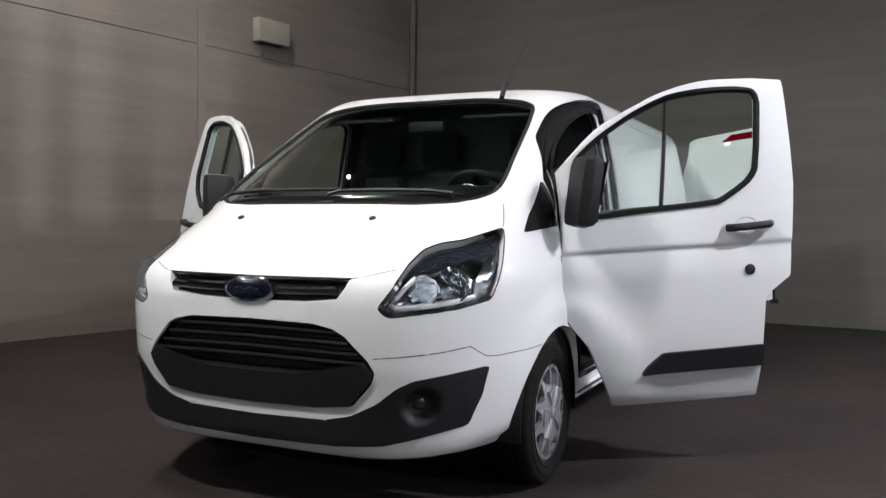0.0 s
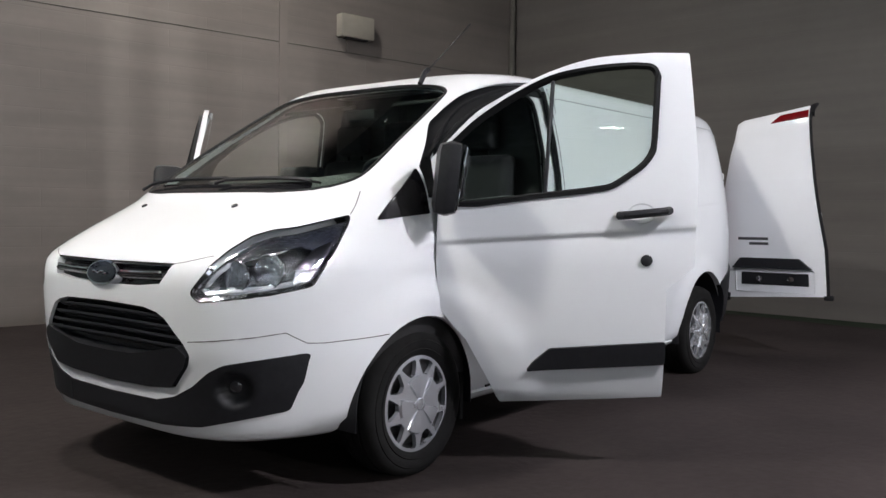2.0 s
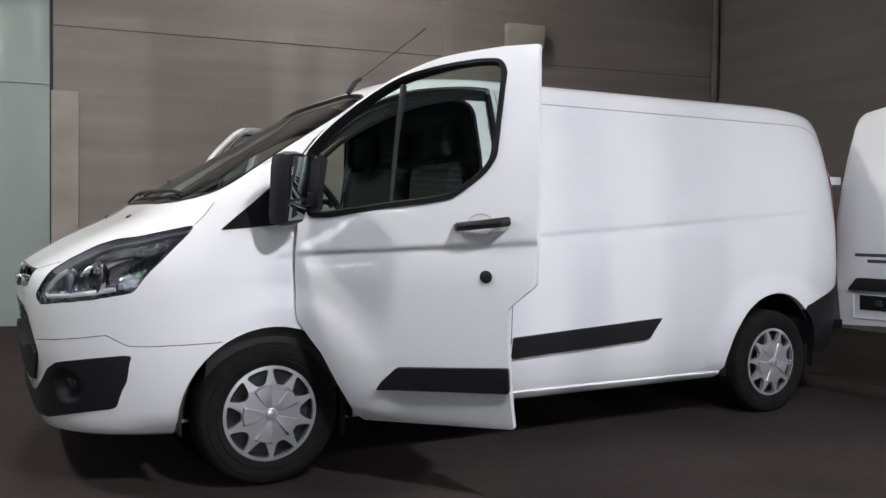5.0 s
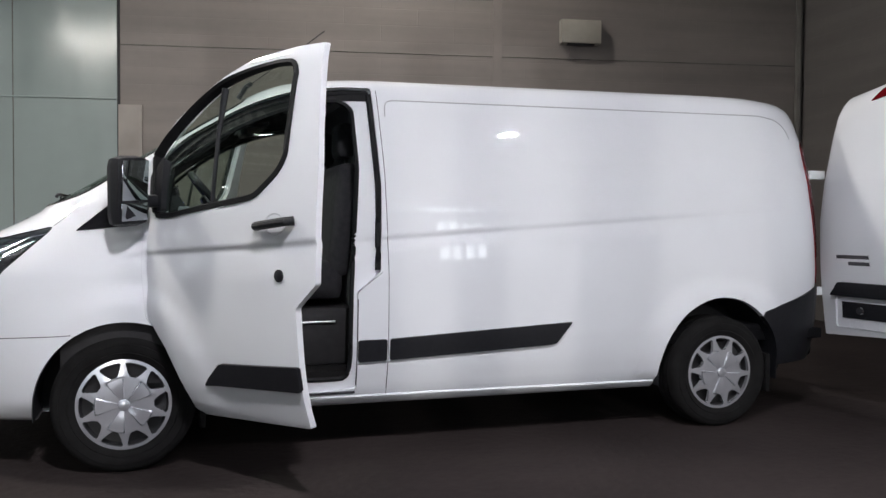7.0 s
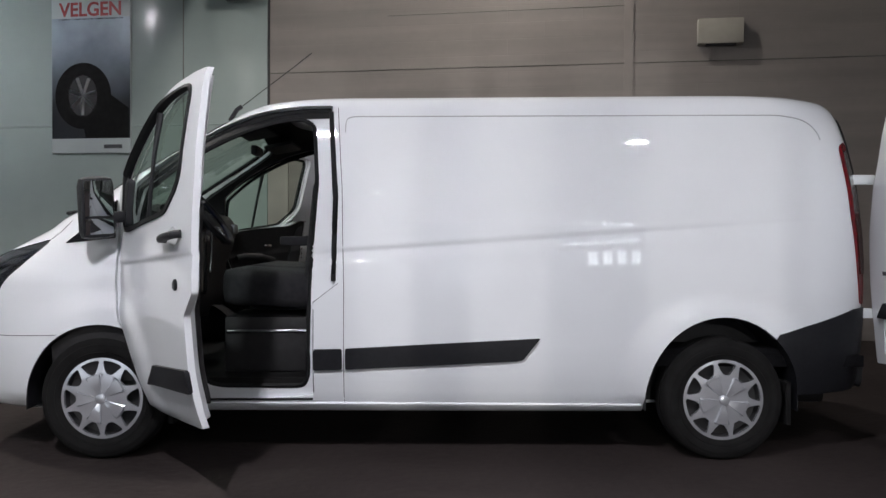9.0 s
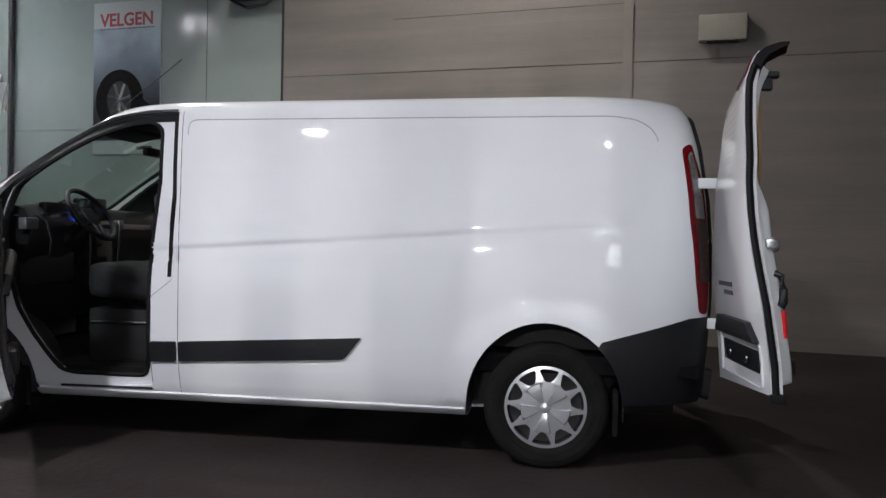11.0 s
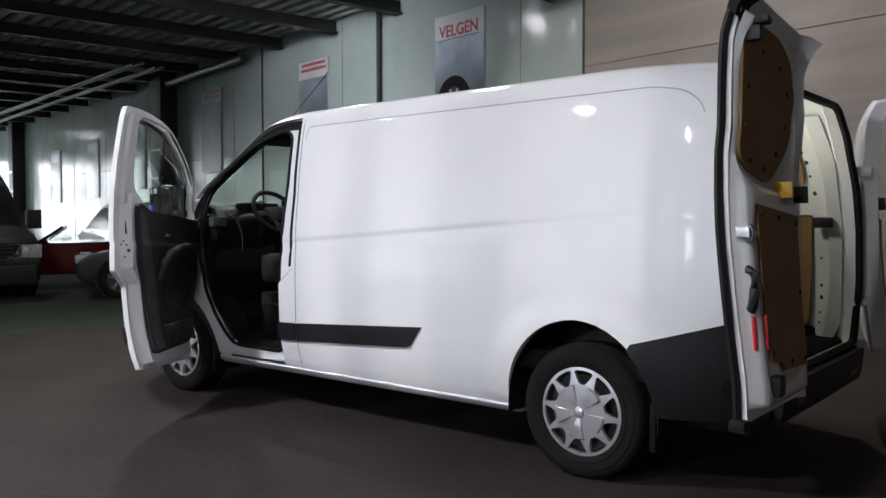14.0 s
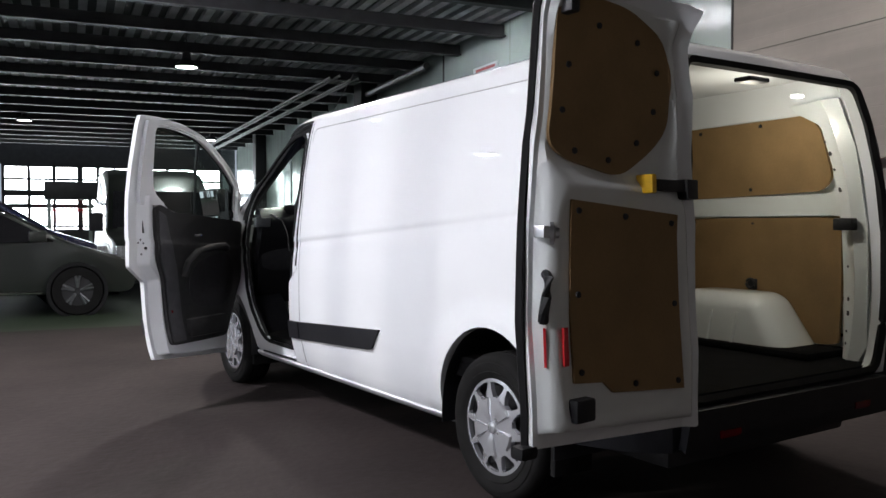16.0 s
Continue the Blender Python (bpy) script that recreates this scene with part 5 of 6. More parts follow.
        patch(bm, REAR, rounded([(sg * a, b) for a, b in [(0.09, 0.54), (0.64, 0.54), (0.64, 0.73), (0.09, 0.73)]], 0.02), lift=-0.002, depth=-0.012, rings=3)
        part("plate_recess", bm, PAINT, d)
        bm = bmesh.new()
        patch(bm, REAR, [(sg * a, b) for a, b in [(0.13, 0.60), (0.60, 0.60), (0.60, 0.70), (0.13, 0.70)]], lift=0.006, depth=0.006, rings=2)
        part("plate_holder", bm, BLACK, d, "dark empty plate holder")
        for a in (0.25, 0.47):
            bm = bmesh.new()
            lathe(bm, [(0.024, 0.0), (0.022, 0.006), (0.001, 0.007)], 16, Matrix.Translation((x + 0.006, sg * a, 0.652)) @ Matrix.Rotation(radians(-90), 4, "Z"))
            part("plate_screw", bm, CHROME, d)
        bm = bmesh.new()
        patch(bm, REAR, [(sg * a, b) for a, b in [(0.02, 1.865), (0.34, 1.865), (0.26, 1.91), (0.02, 1.91)]], lift=0.006, depth=0.02, rings=3)
        part("brake_light", bm, RED, d, "dark red high brake light")
        for a0, a1, z in ((0.40, 0.62, 0.965), (0.40, 0.54, 0.925)):
            bm = bmesh.new()
            patch(bm, REAR, [(sg * a0, z), (sg * a1, z), (sg * a1, z + 0.022), (sg * a0, z + 0.022)], lift=0.004, depth=0.004, rings=1, step=0.1)
            part("model_bar", bm, GREYTRIM, d, "grey model lettering as a plain bar")
        bm = bmesh.new()
        box(bm, 3.905, 4.0, sg * 0.08 - 0.025, sg * 0.08 + 0.025, 1.855, 1.875, bevel=0.008)
        box(bm, 3.935, 4.0, sg * 0.08 - 0.02, sg * 0.08 + 0.02, 1.815, 1.855, bevel=0.008)
        part("upper_catch", bm, BLACK, d, "black upper catch")
    d.parent = van
    h = Vector((RH.x, s * RH.y, 0))
    if s > 0:
        settle(d)
    lean = Matrix.Translation((0, 0, 1.25)) @ Matrix.Rotation(radians(0 if s > 0 else 5), 4, "Y") @ Matrix.Translation((0, 0, -1.25))
    d.matrix_local = Matrix.Translation(h) @ Matrix.Rotation(radians(-s * turn), 4, "Z") @ lean @ Matrix.Translation(-h)
    for z in (0.78, 1.52):
        bm = bmesh.new()
        box(bm, 4.07, 4.19, s * -0.765 - 0.014, s * -0.765 + 0.014, z - 0.028, z + 0.028, bevel=0.008)
        part("door_hinge", bm, BRIGHT_INNER, van, "white rear door hinge")
    return d


rear_door(1, 180), rear_door(-1, 196)
bm = bmesh.new()
seam(bm, REAR, rear_pts, 0.022, closed=True, lift=-0.004)
part("rear_seal", bm, SEAL, van, "black seal round the rear opening")

# ---- load space ----
bm = bmesh.new()
box(bm, 1.28, 4.08, -0.90, 0.90, 0.50, 0.562, bevel=0.006)
part("load_floor", bm, LINER, van, "black ribbed load floor liner")
link("bulkhead", cut(hull_mesh(0.05, coarse=True), [("INTERSECT", box_bm(1.235, 1.275, -2, 2, 0.42, 1.95))]), GREYTRIM, van, "grey bulkhead behind the seats")
LO = rounded([(1.35, 0.60), (3.72, 0.60), (3.84, 0.62), (3.86, 1.27), (1.35, 1.24)], 0.03)
UP = rounded([(2.50, 1.36), (3.74, 1.40), (3.82, 1.46), (3.78, 1.70), (3.70, 1.79), (2.50, 1.77)], 0.05)
UP2 = rounded([(1.35, 1.36), (2.38, 1.36), (2.38, 1.77), (1.35, 1.75)], 0.05)
flip = Matrix.Rotation(radians(180), 4, "Z")
for s in (1, -1):
    for nm, pts, spots in (("side_board", LO, [(x, z) for x in (2.4, 2.9, 3.3, 3.60, 3.83) for z in (1.235,)] + [(3.83, 1.05), (3.83, 0.85), (3.83, 0.66), (2.7, 0.9), (3.70, 0.78)]),
                           ("side_board", UP, [(2.6, 1.74), (3.0, 1.75), (3.4, 1.76), (3.66, 1.75), (3.77, 1.60), (3.72, 1.45), (3.3, 1.42), (2.9, 1.40), (2.6, 1.39)]),
                           ("side_board", UP2, [(1.45, 1.7), (1.9, 1.72), (2.3, 1.72), (1.9, 1.40)])):
        me = skin(0.075, 0.09, ("INTERSECT", prism(pts, SIDE, min(-s * 0.5, -s * 1.3), max(-s * 0.5, -s * 1.3))), ("DIFFERENCE", side_prism(arch(3.29, 0.43, 1.08), -2, 2)))
        ob = link(nm, me, HARDBOARD, van, "brown hardboard load lining board")
        fasteners(ob, [(x, s * (lerp(z, Z_W, W_W) - 0.088), z) for x, z in spots], flip if s > 0 else Matrix())
    me = skin(0.056, 0.10, ("INTERSECT", prism([(1.3, 1.255), (3.95, 1.275), (3.95, 1.40), (3.80, 1.385), (1.3, 1.35)], SIDE, min(-s * 0.5, -s * 1.3), max(-s * 0.5, -s * 1.3))))
    link("side_rail", me, BRIGHT_INNER, van, "white pressed side rail")
    bm = bmesh.new()
    ys = sorted((s * 0.55, s * 0.92))
    box(bm, 2.82, 3.81, *ys, 0.44, 0.86)
    for v in bm.verts:
        if v.co.z > 0.7:
            v.co.x += 0.18 if v.co.x < 3.3 else -0.30
            if abs(v.co.y) < 0.7:
                v.co.y += s * 0.04
    bmesh.ops.bevel(bm, geom=list(bm.edges), offset=0.085, segments=7, profile=0.5, affect="EDGES")
    wm = bpy.data.meshes.new("wheel_box")
    bmesh.ops.recalc_face_normals(bm, faces=bm.faces)
    bm.to_mesh(wm), bm.free()
    yo = sorted((s * 0.634, s * 1.3))
    wm = cut(wm, [("DIFFERENCE", side_prism(arch(3.29, 0.4111, 1.085), -yo[1], -yo[0]))])
    wb = link("wheel_box", wm, BRIGHT_INNER, van, "glossy white wheel box with pressed ribs", smooth=55)
    for k in range(3):
        bm = bmesh.new()
        x = 3.08 + 0.16 * k
        tube(bm, [(x, s * 0.553, 0.60), (x + 0.01, s * 0.566, 0.70), (x + 0.015, s * 0.574, 0.76)], 0.010, 8)
        part("pressed_rib", bm, BRIGHT_INNER, wb)
    # rear pillar post with punched holes
    me = skin(0.056, 0.105 if s > 0 else 0.07, ("INTERSECT", prism([(3.90, 0.56), (4.00, 0.56), (4.045, 0.64), (4.05, 1.2), (4.01, 1.6), (3.93, 1.84), (3.60, 1.84), (3.66, 1.79), (3.80, 1.72), (3.85, 1.5), (3.88, 1.2), (3.885, 0.9)], SIDE, min(-s * 0.4, -s * 1.3), max(-s * 0.4, -s * 1.3))), ("DIFFERENCE", prism([(-0.74, 0.3), (0.74, 0.3), (0.71, 1.2), (0.64, 1.86), (0.6, 2.1), (-0.6, 2.1), (-0.64, 1.86), (-0.71, 1.2)], REAR, 3, 5)))
    pp = link("rear_post", me, BRIGHT_INNER, van, "white rear body post with punched holes")
    pb = bmesh.new()
    pb.from_mesh(pp.data)
    tree = BVHTree.FromBMesh(pb)
    pb.free()
    for x, z, r in ((3.86, 1.70, 0.010), (3.88, 1.64, 0.009), (3.91, 1.58, 0.012), (3.92, 1.50, 0.008), (3.94, 1.40, 0.013), (3.96, 1.395, 0.007), (3.96, 1.02, 0.007), (3.965, 0.86, 0.010), (3.97, 0.79, 0.013), (3.96, 0.70, 0.007), (3.96, 0.64, 0.007)):
        o = Vector((3.2, 0, z))
        hit, n, _, _ = tree.ray_cast(o, (Vector((x, s * 0.80, z)) - o).normalized())
        if hit:
            bm = bmesh.new()
            lathe(bm, [(r, -0.004), (r, 0.003), (0.0005, 0.003)], 12, Matrix.Translation(hit) @ n.to_track_quat("Y", "Z").to_matrix().to_4x4())
            part("punched_hole", bm, DARKSTEEL, pp)
    bm = bmesh.new()
    y2 = sorted((s * 0.66, s * 0.72))
    box(bm, 3.90, 4.0, y2[0], y2[1], 1.20, 1.26, bevel=0.01)
    part("catch_block", bm, BLACK, van, "black door catch")
for x in (1.7, 2.3, 2.9, 3.4):
    me = skin(0.056, 0.092 if x < 3.7 else 0.075, ("INTERSECT", box_bm(x - 0.045, x + 0.045, -0.68, 0.68, 1.80, 2.1)))
    link("roof_bow", me, BRIGHT_INNER, van, "white pressed roof bow")
bm = bmesh.new()
box(bm, 3.81, 3.85, 0.44, 0.49, 1.838, 1.850, bevel=0.004)
part("load_lamp", bm, glow("load_lamp_glow", (0.95, 1, 1), 7), van, "lit lamp in the load space roof")
ld = bpy.data.lights.new("load_light", "POINT")
ld.shadow_soft_size, ld.energy, ld.color = 0.04, 4.0, (1.0, 0.95, 0.80)
load_light = new("load_light", ld)
load_light.matrix_world = Matrix.Translation((3.66, 0.30, 1.66))
bm = bmesh.new()
box(bm, 3.84, 3.93, -0.03, 0.11, 1.862, 1.885, bevel=0.01)
part("roof_latch_cover", bm, BLACK, van, "black roof catch")
for s in (1, -1):
    bm = bmesh.new()
    box(bm, 2.76, 3.87, *sorted((s * 0.525, s * 0.90)), 0.555, 0.60, bevel=0.018)
    part("liner_kerb", bm, LINER, van, "raised black edge of the floor liner")
    bm = bmesh.new()
    y = s * (lerp(0.90, Z_W, W_W) - 0.105)
    box(bm, 3.27, 3.32, *sorted((y - 0.008, y + 0.016)), 0.86, 0.92, bevel=0.006)
    plate_ = part("lashing_plate", bm, DARKSTEEL, van, "dark plate for a lashing ring")
    bm = bmesh.new()
    tube(bm, [(3.295 + 0.026 * math.cos(t), y - s * 0.014, 0.895 + 0.026 * math.sin(t)) for t in (math.tau * i / 16 for i in range(16))], 0.008, 6, True)
    part("lashing_ring", bm, DARKSTEEL, plate_, "dark lashing ring")

# ---- cab ----
DASH = mat("dash_plastic", (0.012, 0.012, 0.014), 0.34, scale=40, vary=0.25, bump=0.15)
me = skin(0.050, 0.075, ("INTERSECT", box_bm(-0.28, 1.24, -2, 2, 0.42, 3)), ("DIFFERENCE", side_prism(rounded([(x, z) for x, z in OPENING], 0.05), 0.5, 1.4)), ("DIFFERENCE", side_prism(rounded(OPENING, 0.05), -1.4, -0.5)),
          ("DIFFERENCE", prism(screen_pts, SCREEN, -0.3, 0.35)))
link("cab_lining", me, DARKTRIM, van, "dark cab lining and headliner")
bm = bmesh.new()
box(bm, -0.25, 1.24, -0.88, 0.88, 0.395, 0.43, bevel=0.004)
part("cab_floor", bm, RUBBER, van, "black rubber cab floor mat")
bm = bmesh.new()
prof = [(-0.32, 0.60), (-0.36, 1.10), (-0.30, 1.24), (-0.12, 1.315), (0.10, 1.345), (0.20, 1.32), (0.25, 1.24), (0.22, 1.10), (0.17, 0.98), (0.18, 0.80), (0.10, 0.62)]
ys = [-0.83, -0.72, -0.6, -0.42, -0.2, 0.0, 0.25, 0.55, 0.72, 0.83]
rows = []
for y in ys:
    k = 0.03 * math.exp(-((y + 0.42) / 0.18) ** 2) + 0.015 * math.exp(-(y / 0.15) ** 2)
    c = 0.06 * (abs(y) / 0.87) ** 3
    back = 0.40 * (abs(y) / 0.83) ** 4
    rows.append([bm.verts.new((min(x + back, 0.12) + c if x < 0.12 else x + c + k, y, z + (k if z > 1.25 else 0))) for x, z in prof])
for i in range(len(ys) - 1):
    for j in range(len(prof)):
        bm.faces.new((rows[i][j], rows[i + 1][j], rows[i + 1][(j + 1) % len(prof)], rows[i][(j + 1) % len(prof)]))
bm.faces.new(rows[0]), bm.faces.new(rows[-1])
dash = part("dashboard", bm, DASH, van, "black dashboard with silver vents and blue display", smooth=50)
for y in (-0.82, -0.22, 0.22, 0.82):
    bm = bmesh.new()
    box(bm, 0.205 + 0.05 * abs(y), 0.26 + 0.05 * abs(y), y - 0.06, y + 0.06, 1.20, 1.27, bevel=0.012)
    part("air_vent", bm, mat("satin_trim", (0.25, 0.26, 0.28), 0.35, metal=0.7, scale=20, vary=0.1), dash, "satin-rimmed air vents")
bm = bmesh.new()
box(bm, 0.215, 0.235, -0.50, -0.32, 1.27, 1.335, bevel=0.01)
part("instrument_hood", bm, GLOSS, dash)
bm = bmesh.new()
box(bm, 0.272, 0.278, -0.36, -0.28, 1.262, 1.300)
part("display", bm, glow("blue_display", (0.02, 0.08, 1.0), 2.5), dash, "small lit blue display")
bm = bmesh.new()
box(bm, 0.05, 0.27, -0.16, 0.16, 0.80, 1.22, bevel=0.04)
part("centre_console", bm, GLOSS, dash, "gloss black centre console")
SATIN = mat("satin_edge", (0.45, 0.46, 0.48), 0.25, metal=0.9, scale=20, vary=0.1)
for pts in ([(0.20, -0.86, 1.28), (0.26, -0.74, 1.29), (0.28, -0.66, 1.25), (0.285, -0.62, 1.14), (0.26, -0.60, 1.02)], [(0.275, -0.20, 1.27), (0.285, -0.18, 1.12), (0.275, -0.17, 0.95)], [(0.275, 0.20, 1.27), (0.285, 0.18, 1.12), (0.275, 0.17, 0.95)], [(0.235, -0.58, 1.335), (0.245, -0.42, 1.385), (0.235, -0.26, 1.335)]):
    bm = bmesh.new()
    tube(bm, pts, 0.007, 8)
    part("satin_edge", bm, SATIN, dash, "satin silver edging")
bm = bmesh.new()
box(bm, 0.19, 0.255, -0.62, -0.24, 1.29, 1.375, bevel=0.03)
part("instrument_cowl", bm, DASH, dash, "hooded instrument cluster")
bm = bmesh.new()
box(bm, 0.15, 0.225, -0.84, -0.24, 0.86, 1.10, bevel=0.05)
part("knee_panel", bm, mat("knee_plastic", (0.022, 0.023, 0.026), 0.5, scale=30, vary=0.2, bump=0.1), dash, "grey lower dash panel")
for nm, b, lab in (("dash_strip", (0.262, 0.282, 0.24, 0.66, 1.205, 1.245), "satin silver dash strip"), ("dash_strip", (0.262, 0.282, -0.17, 0.17, 1.235, 1.262), "satin silver dash strip")):
    bm = bmesh.new()
    box(bm, *b, bevel=0.006)
    part(nm, bm, SATIN, dash, lab)
for y in (-0.1, -0.03, 0.04, 0.11):
    bm = bmesh.new()
    lathe(bm, [(0.017, 0.0), (0.016, 0.012), (0.001, 0.014)], 16, Matrix.Translation((0.27, y, 1.17)) @ Matrix.Rotation(radians(-90), 4, "Z"))
    part("dash_button", bm, SATIN, dash, "silver dash button")
bm = bmesh.new()
box(bm, 0.10, 0.24, -0.10, 0.10, 1.30, 1.415, bevel=0.02)
part("screen_pod", bm, GLOSS, dash, "gloss black screen pod on the dash")
# steering wheel
sw = new("steering_wheel")
sw.parent = van
sw.matrix_local = Matrix.Translation((0.43, -0.42, 1.30)) @ Matrix.Rotation(radians(52), 4, "Y")
tagged(sw, "black four-spoke steering wheel with satin inserts")
bm = bmesh.new()
tube(bm, [(0.188 * math.cos(t), 0.188 * math.sin(t), 0) for t in (math.tau * i / 36 for i in range(36))], 0.017, 10, True)
part("wheel_rim", bm, BLACK, sw)
bm = bmesh.new()
box(bm, -0.06, 0.07, -0.07, 0.07, -0.05, 0.0, bevel=0.025)
box(bm, -0.02, 0.03, -0.18, 0.18, -0.03, -0.012, bevel=0.006)
box(bm, 0.0, 0.18, -0.05, -0.02, -0.03, -0.012, bevel=0.006)
box(bm, 0.0, 0.18, 0.02, 0.05, -0.03, -0.012, bevel=0.006)
part("wheel_hub", bm, BLACK, sw)
for y in (-0.035, 0.035):
    bm = bmesh.new()
    box(bm, 0.05, 0.165, y - 0.011, y + 0.011, -0.014, -0.006, bevel=0.003)
    part("spoke_insert", bm, SATIN, sw, "satin spoke insert")
bm = bmesh.new()
tube(bm, [(0, 0, -0.04), (0.02, 0, -0.30)], 0.035, 12)
part("steering_column", bm, DASH, sw)


def seat(y0, w, name, label):
    st = new(name)
    st.parent = van
    tagged(st, label)
    bm = bmesh.new()
    box(bm, 0.58, 1.16, y0 - w / 2, y0 + w / 2, 0.43, 0.74, bevel=0.02)
    part("seat_base", bm, DARKTRIM, st)
    bm = bmesh.new()
    box(bm, 0.56, 1.10, y0 - w / 2, y0 + w / 2, 0.76, 0.97, bevel=0.06)
    for v in bm.verts:
        v.co.z += 0.05 * (1.1 - v.co.x)
        if abs(v.co.y - y0) > w * 0.35:
            v.co.z += 0.015
    part("seat_cushion", bm, FABRIC, st, "dark woven cushion", smooth=60)
    bm = bmesh.new()
    box(bm, 1.03, 1.15, y0 - w / 2, y0 + w / 2, 0.90, 1.52, bevel=0.05)
    for v in bm.verts:
        v.co.x += 0.10 * (v.co.z - 0.9) - 0.02
    part("backrest", bm, FABRIC, st, "dark woven backrest", smooth=60)
    n = 1 if w < 0.6 else 2
    for i in range(n):
        yy = y0 + (i - (n - 1) / 2) * 0.42
        bm = bmesh.new()
        box(bm, 1.09, 1.19, yy - 0.13, yy + 0.13, 1.55, 1.75, bevel=0.045)
        tube(bm, [(1.15, yy - 0.06, 1.46), (1.15, yy - 0.06, 1.6)], 0.008, 8)
        tube(bm, [(1.15, yy + 0.06, 1.46), (1.15, yy + 0.06, 1.6)], 0.008, 8)
        part("headrest", bm, FABRIC, st, smooth=60)
    bm = bmesh.new()
    box(bm, 0.80, 1.13, y0 + w / 2 - 0.01, y0 + w / 2 + 0.05, 1.13, 1.19, bevel=0.02)
    part("armrest", bm, FABRIC, st)
    bm = bmesh.new()
    tube(bm, [(0.60, y0 - w / 2 - 0.012, 0.66), (1.05, y0 - w / 2 - 0.012, 0.665)], 0.006, 6)
    part("seat_rail", bm, STEEL, st, "bright seat rail")
    return st


seat(-0.44, 0.50, "driver_seat", "dark fabric driver seat on a black base")
seat(0.36, 0.86, "passenger_seat", "dark fabric double passenger seat")
for y0, y1 in ((-0.66, -0.22), (0.22, 0.66)):
    bm = bmesh.new()
    box(bm, 0.62, 0.80, y0, y1, 1.80, 1.822, bevel=0.008)
    for v in bm.verts:
        v.co.z -= 0.35 * max(0, 0.72 - v.co.x)
    part("sun_visor", bm, DARKTRIM, van, "dark sun visor")
bm = bmesh.new()
box(bm, 0.60, 0.64, -0.11, 0.11, 1.70, 1.76, bevel=0.015)
part("inner_mirror", bm, BLACK, van, "black interior mirror")

# ---- details of the hall ----
def wall_strip(name, pts, r, material, label, v=0.012, kind="structure", category=""):
    bm = bmesh.new()
    tube(bm, [(u, v, z) for u, z in pts], r, 8)
    o = put(name, bm, material)
    o.matrix_world = ROOM
    return tagged(o, label, category, "", kind)


GROOVE = mat("joint_shadow", (0.125, 0.117, 0.105), 0.8, scale=3, vary=0.3)
wall_strip("wall_joint_low", [(-0.37, 3.255), (4.1, 3.262), (U_END, 3.27)], 0.007, GROOVE, "dark horizontal joint in the block wall", 0.0)
wall_strip("wall_joint_high", [(1.2, 3.93), (4.1, 3.95)], 0.005, GROOVE, "faint upper joint in the block wall", 0.0)
room_box("pilaster", 4.09, 4.20, 0.0, 0.018, 0.0, 7.0, WALL, "narrow pilaster strip on the block wall")
room_box("edge_post", -0.37, -0.10, -0.01, 0.03, 0.0, 2.55, mat("worn_post", (0.30, 0.27, 0.245), 0.6, scale=2, vary=0.2), "worn reddish edge post between the two walls")
wall_strip("edge_trim", [(-0.37, 0.0), (-0.37, 4.9)], 0.018, DARKSTEEL, "dark edge trim where the sheet cladding ends", 0.0)
wall_strip("corner_pipe", [(U_END - 0.06, 0.0), (U_END - 0.06, 7.0)], 0.045, GROOVE, "dark pipe in the corner of the walls", 0.05)
bm = bmesh.new()
box(bm, 4.93, 5.44, 0.0, 0.13, 3.44, 3.73, bevel=0.012)
wbx = new("wall_box")
wbx.matrix_world = ROOM
tagged(wbx, "beige metal box fixed high on the block wall", "box")
part("casing", bm, mat("box_beige", (0.30, 0.28, 0.24), 0.5, scale=5, vary=0.1), wbx)
bm = bmesh.new()
box(bm, 5.02, 5.36, 0.02, 0.11, 3.425, 3.442)
part("grille_plate", bm, DARKSTEEL, wbx)
bm = bmesh.new()
box(bm, 5.08, 5.12, 0.0, 0.03, 3.27, 3.44)
part("cable_duct", bm, WALL, wbx)
bm = bmesh.new()
box(bm, -1.15, -0.42, 0.0, 0.35, 4.30, 4.42, bevel=0.01)
tube(bm, [(-1.1, 0.3, 4.3), (-0.9, 0.05, 4.2), (-0.5, 0.25, 4.16), (-0.45, 0.1, 4.3)], 0.02, 6)
o = put("cable_bracket", bm, DARKSTEEL)
o.matrix_world = ROOM
tagged(o, "dark bracket with looped cables on the cladding", "bracket")

# sheet cladding: joints, posts, pipes
for i, u in enumerate((-1.55, -6.1, -9.1, -10.4, -11.9, -15.2, -17.0, -18.6, -21.5, -25.0, -28.0)):
    wall_strip("sheet_joint", [(u, 0.0), (u, ZC)], 0.006 if u != -9.1 else 0.028, GROOVE if u != -9.1 else DARKSTEEL, "vertical joint in the sheet cladding", -0.02)
wall_strip("drain_pipe", [(-4.88, 0.0), (-4.88, ZC)], 0.045, DARKSTEEL, "dark upright pipe on the cladding", 0.05)
wall_strip("sheet_rail", [(-33, 2.62), (-0.4, 2.62)], 0.012, PANELW, "faint horizontal lap in the sheet cladding", -0.02)
for u in (-13.75, -27.5):
    room_box("wall_column", u - 0.32, u + 0.32, -0.02, 0.42, 0.0, ZC, DARKSTEEL, "dark steel column against the wall", bevel=0.02)
    for z in (2.2, 2.9):
        room_box("column_band", u - 0.34, u + 0.34, 0.40, 0.44, z, z + 0.05, PANELW, "pale band round the column")
wall_strip("wall_pipe", [(-13.4, 4.55), (-9.4, 4.62)], 0.09, DARKSTEEL, "dark pipe under the ceiling", 0.25)
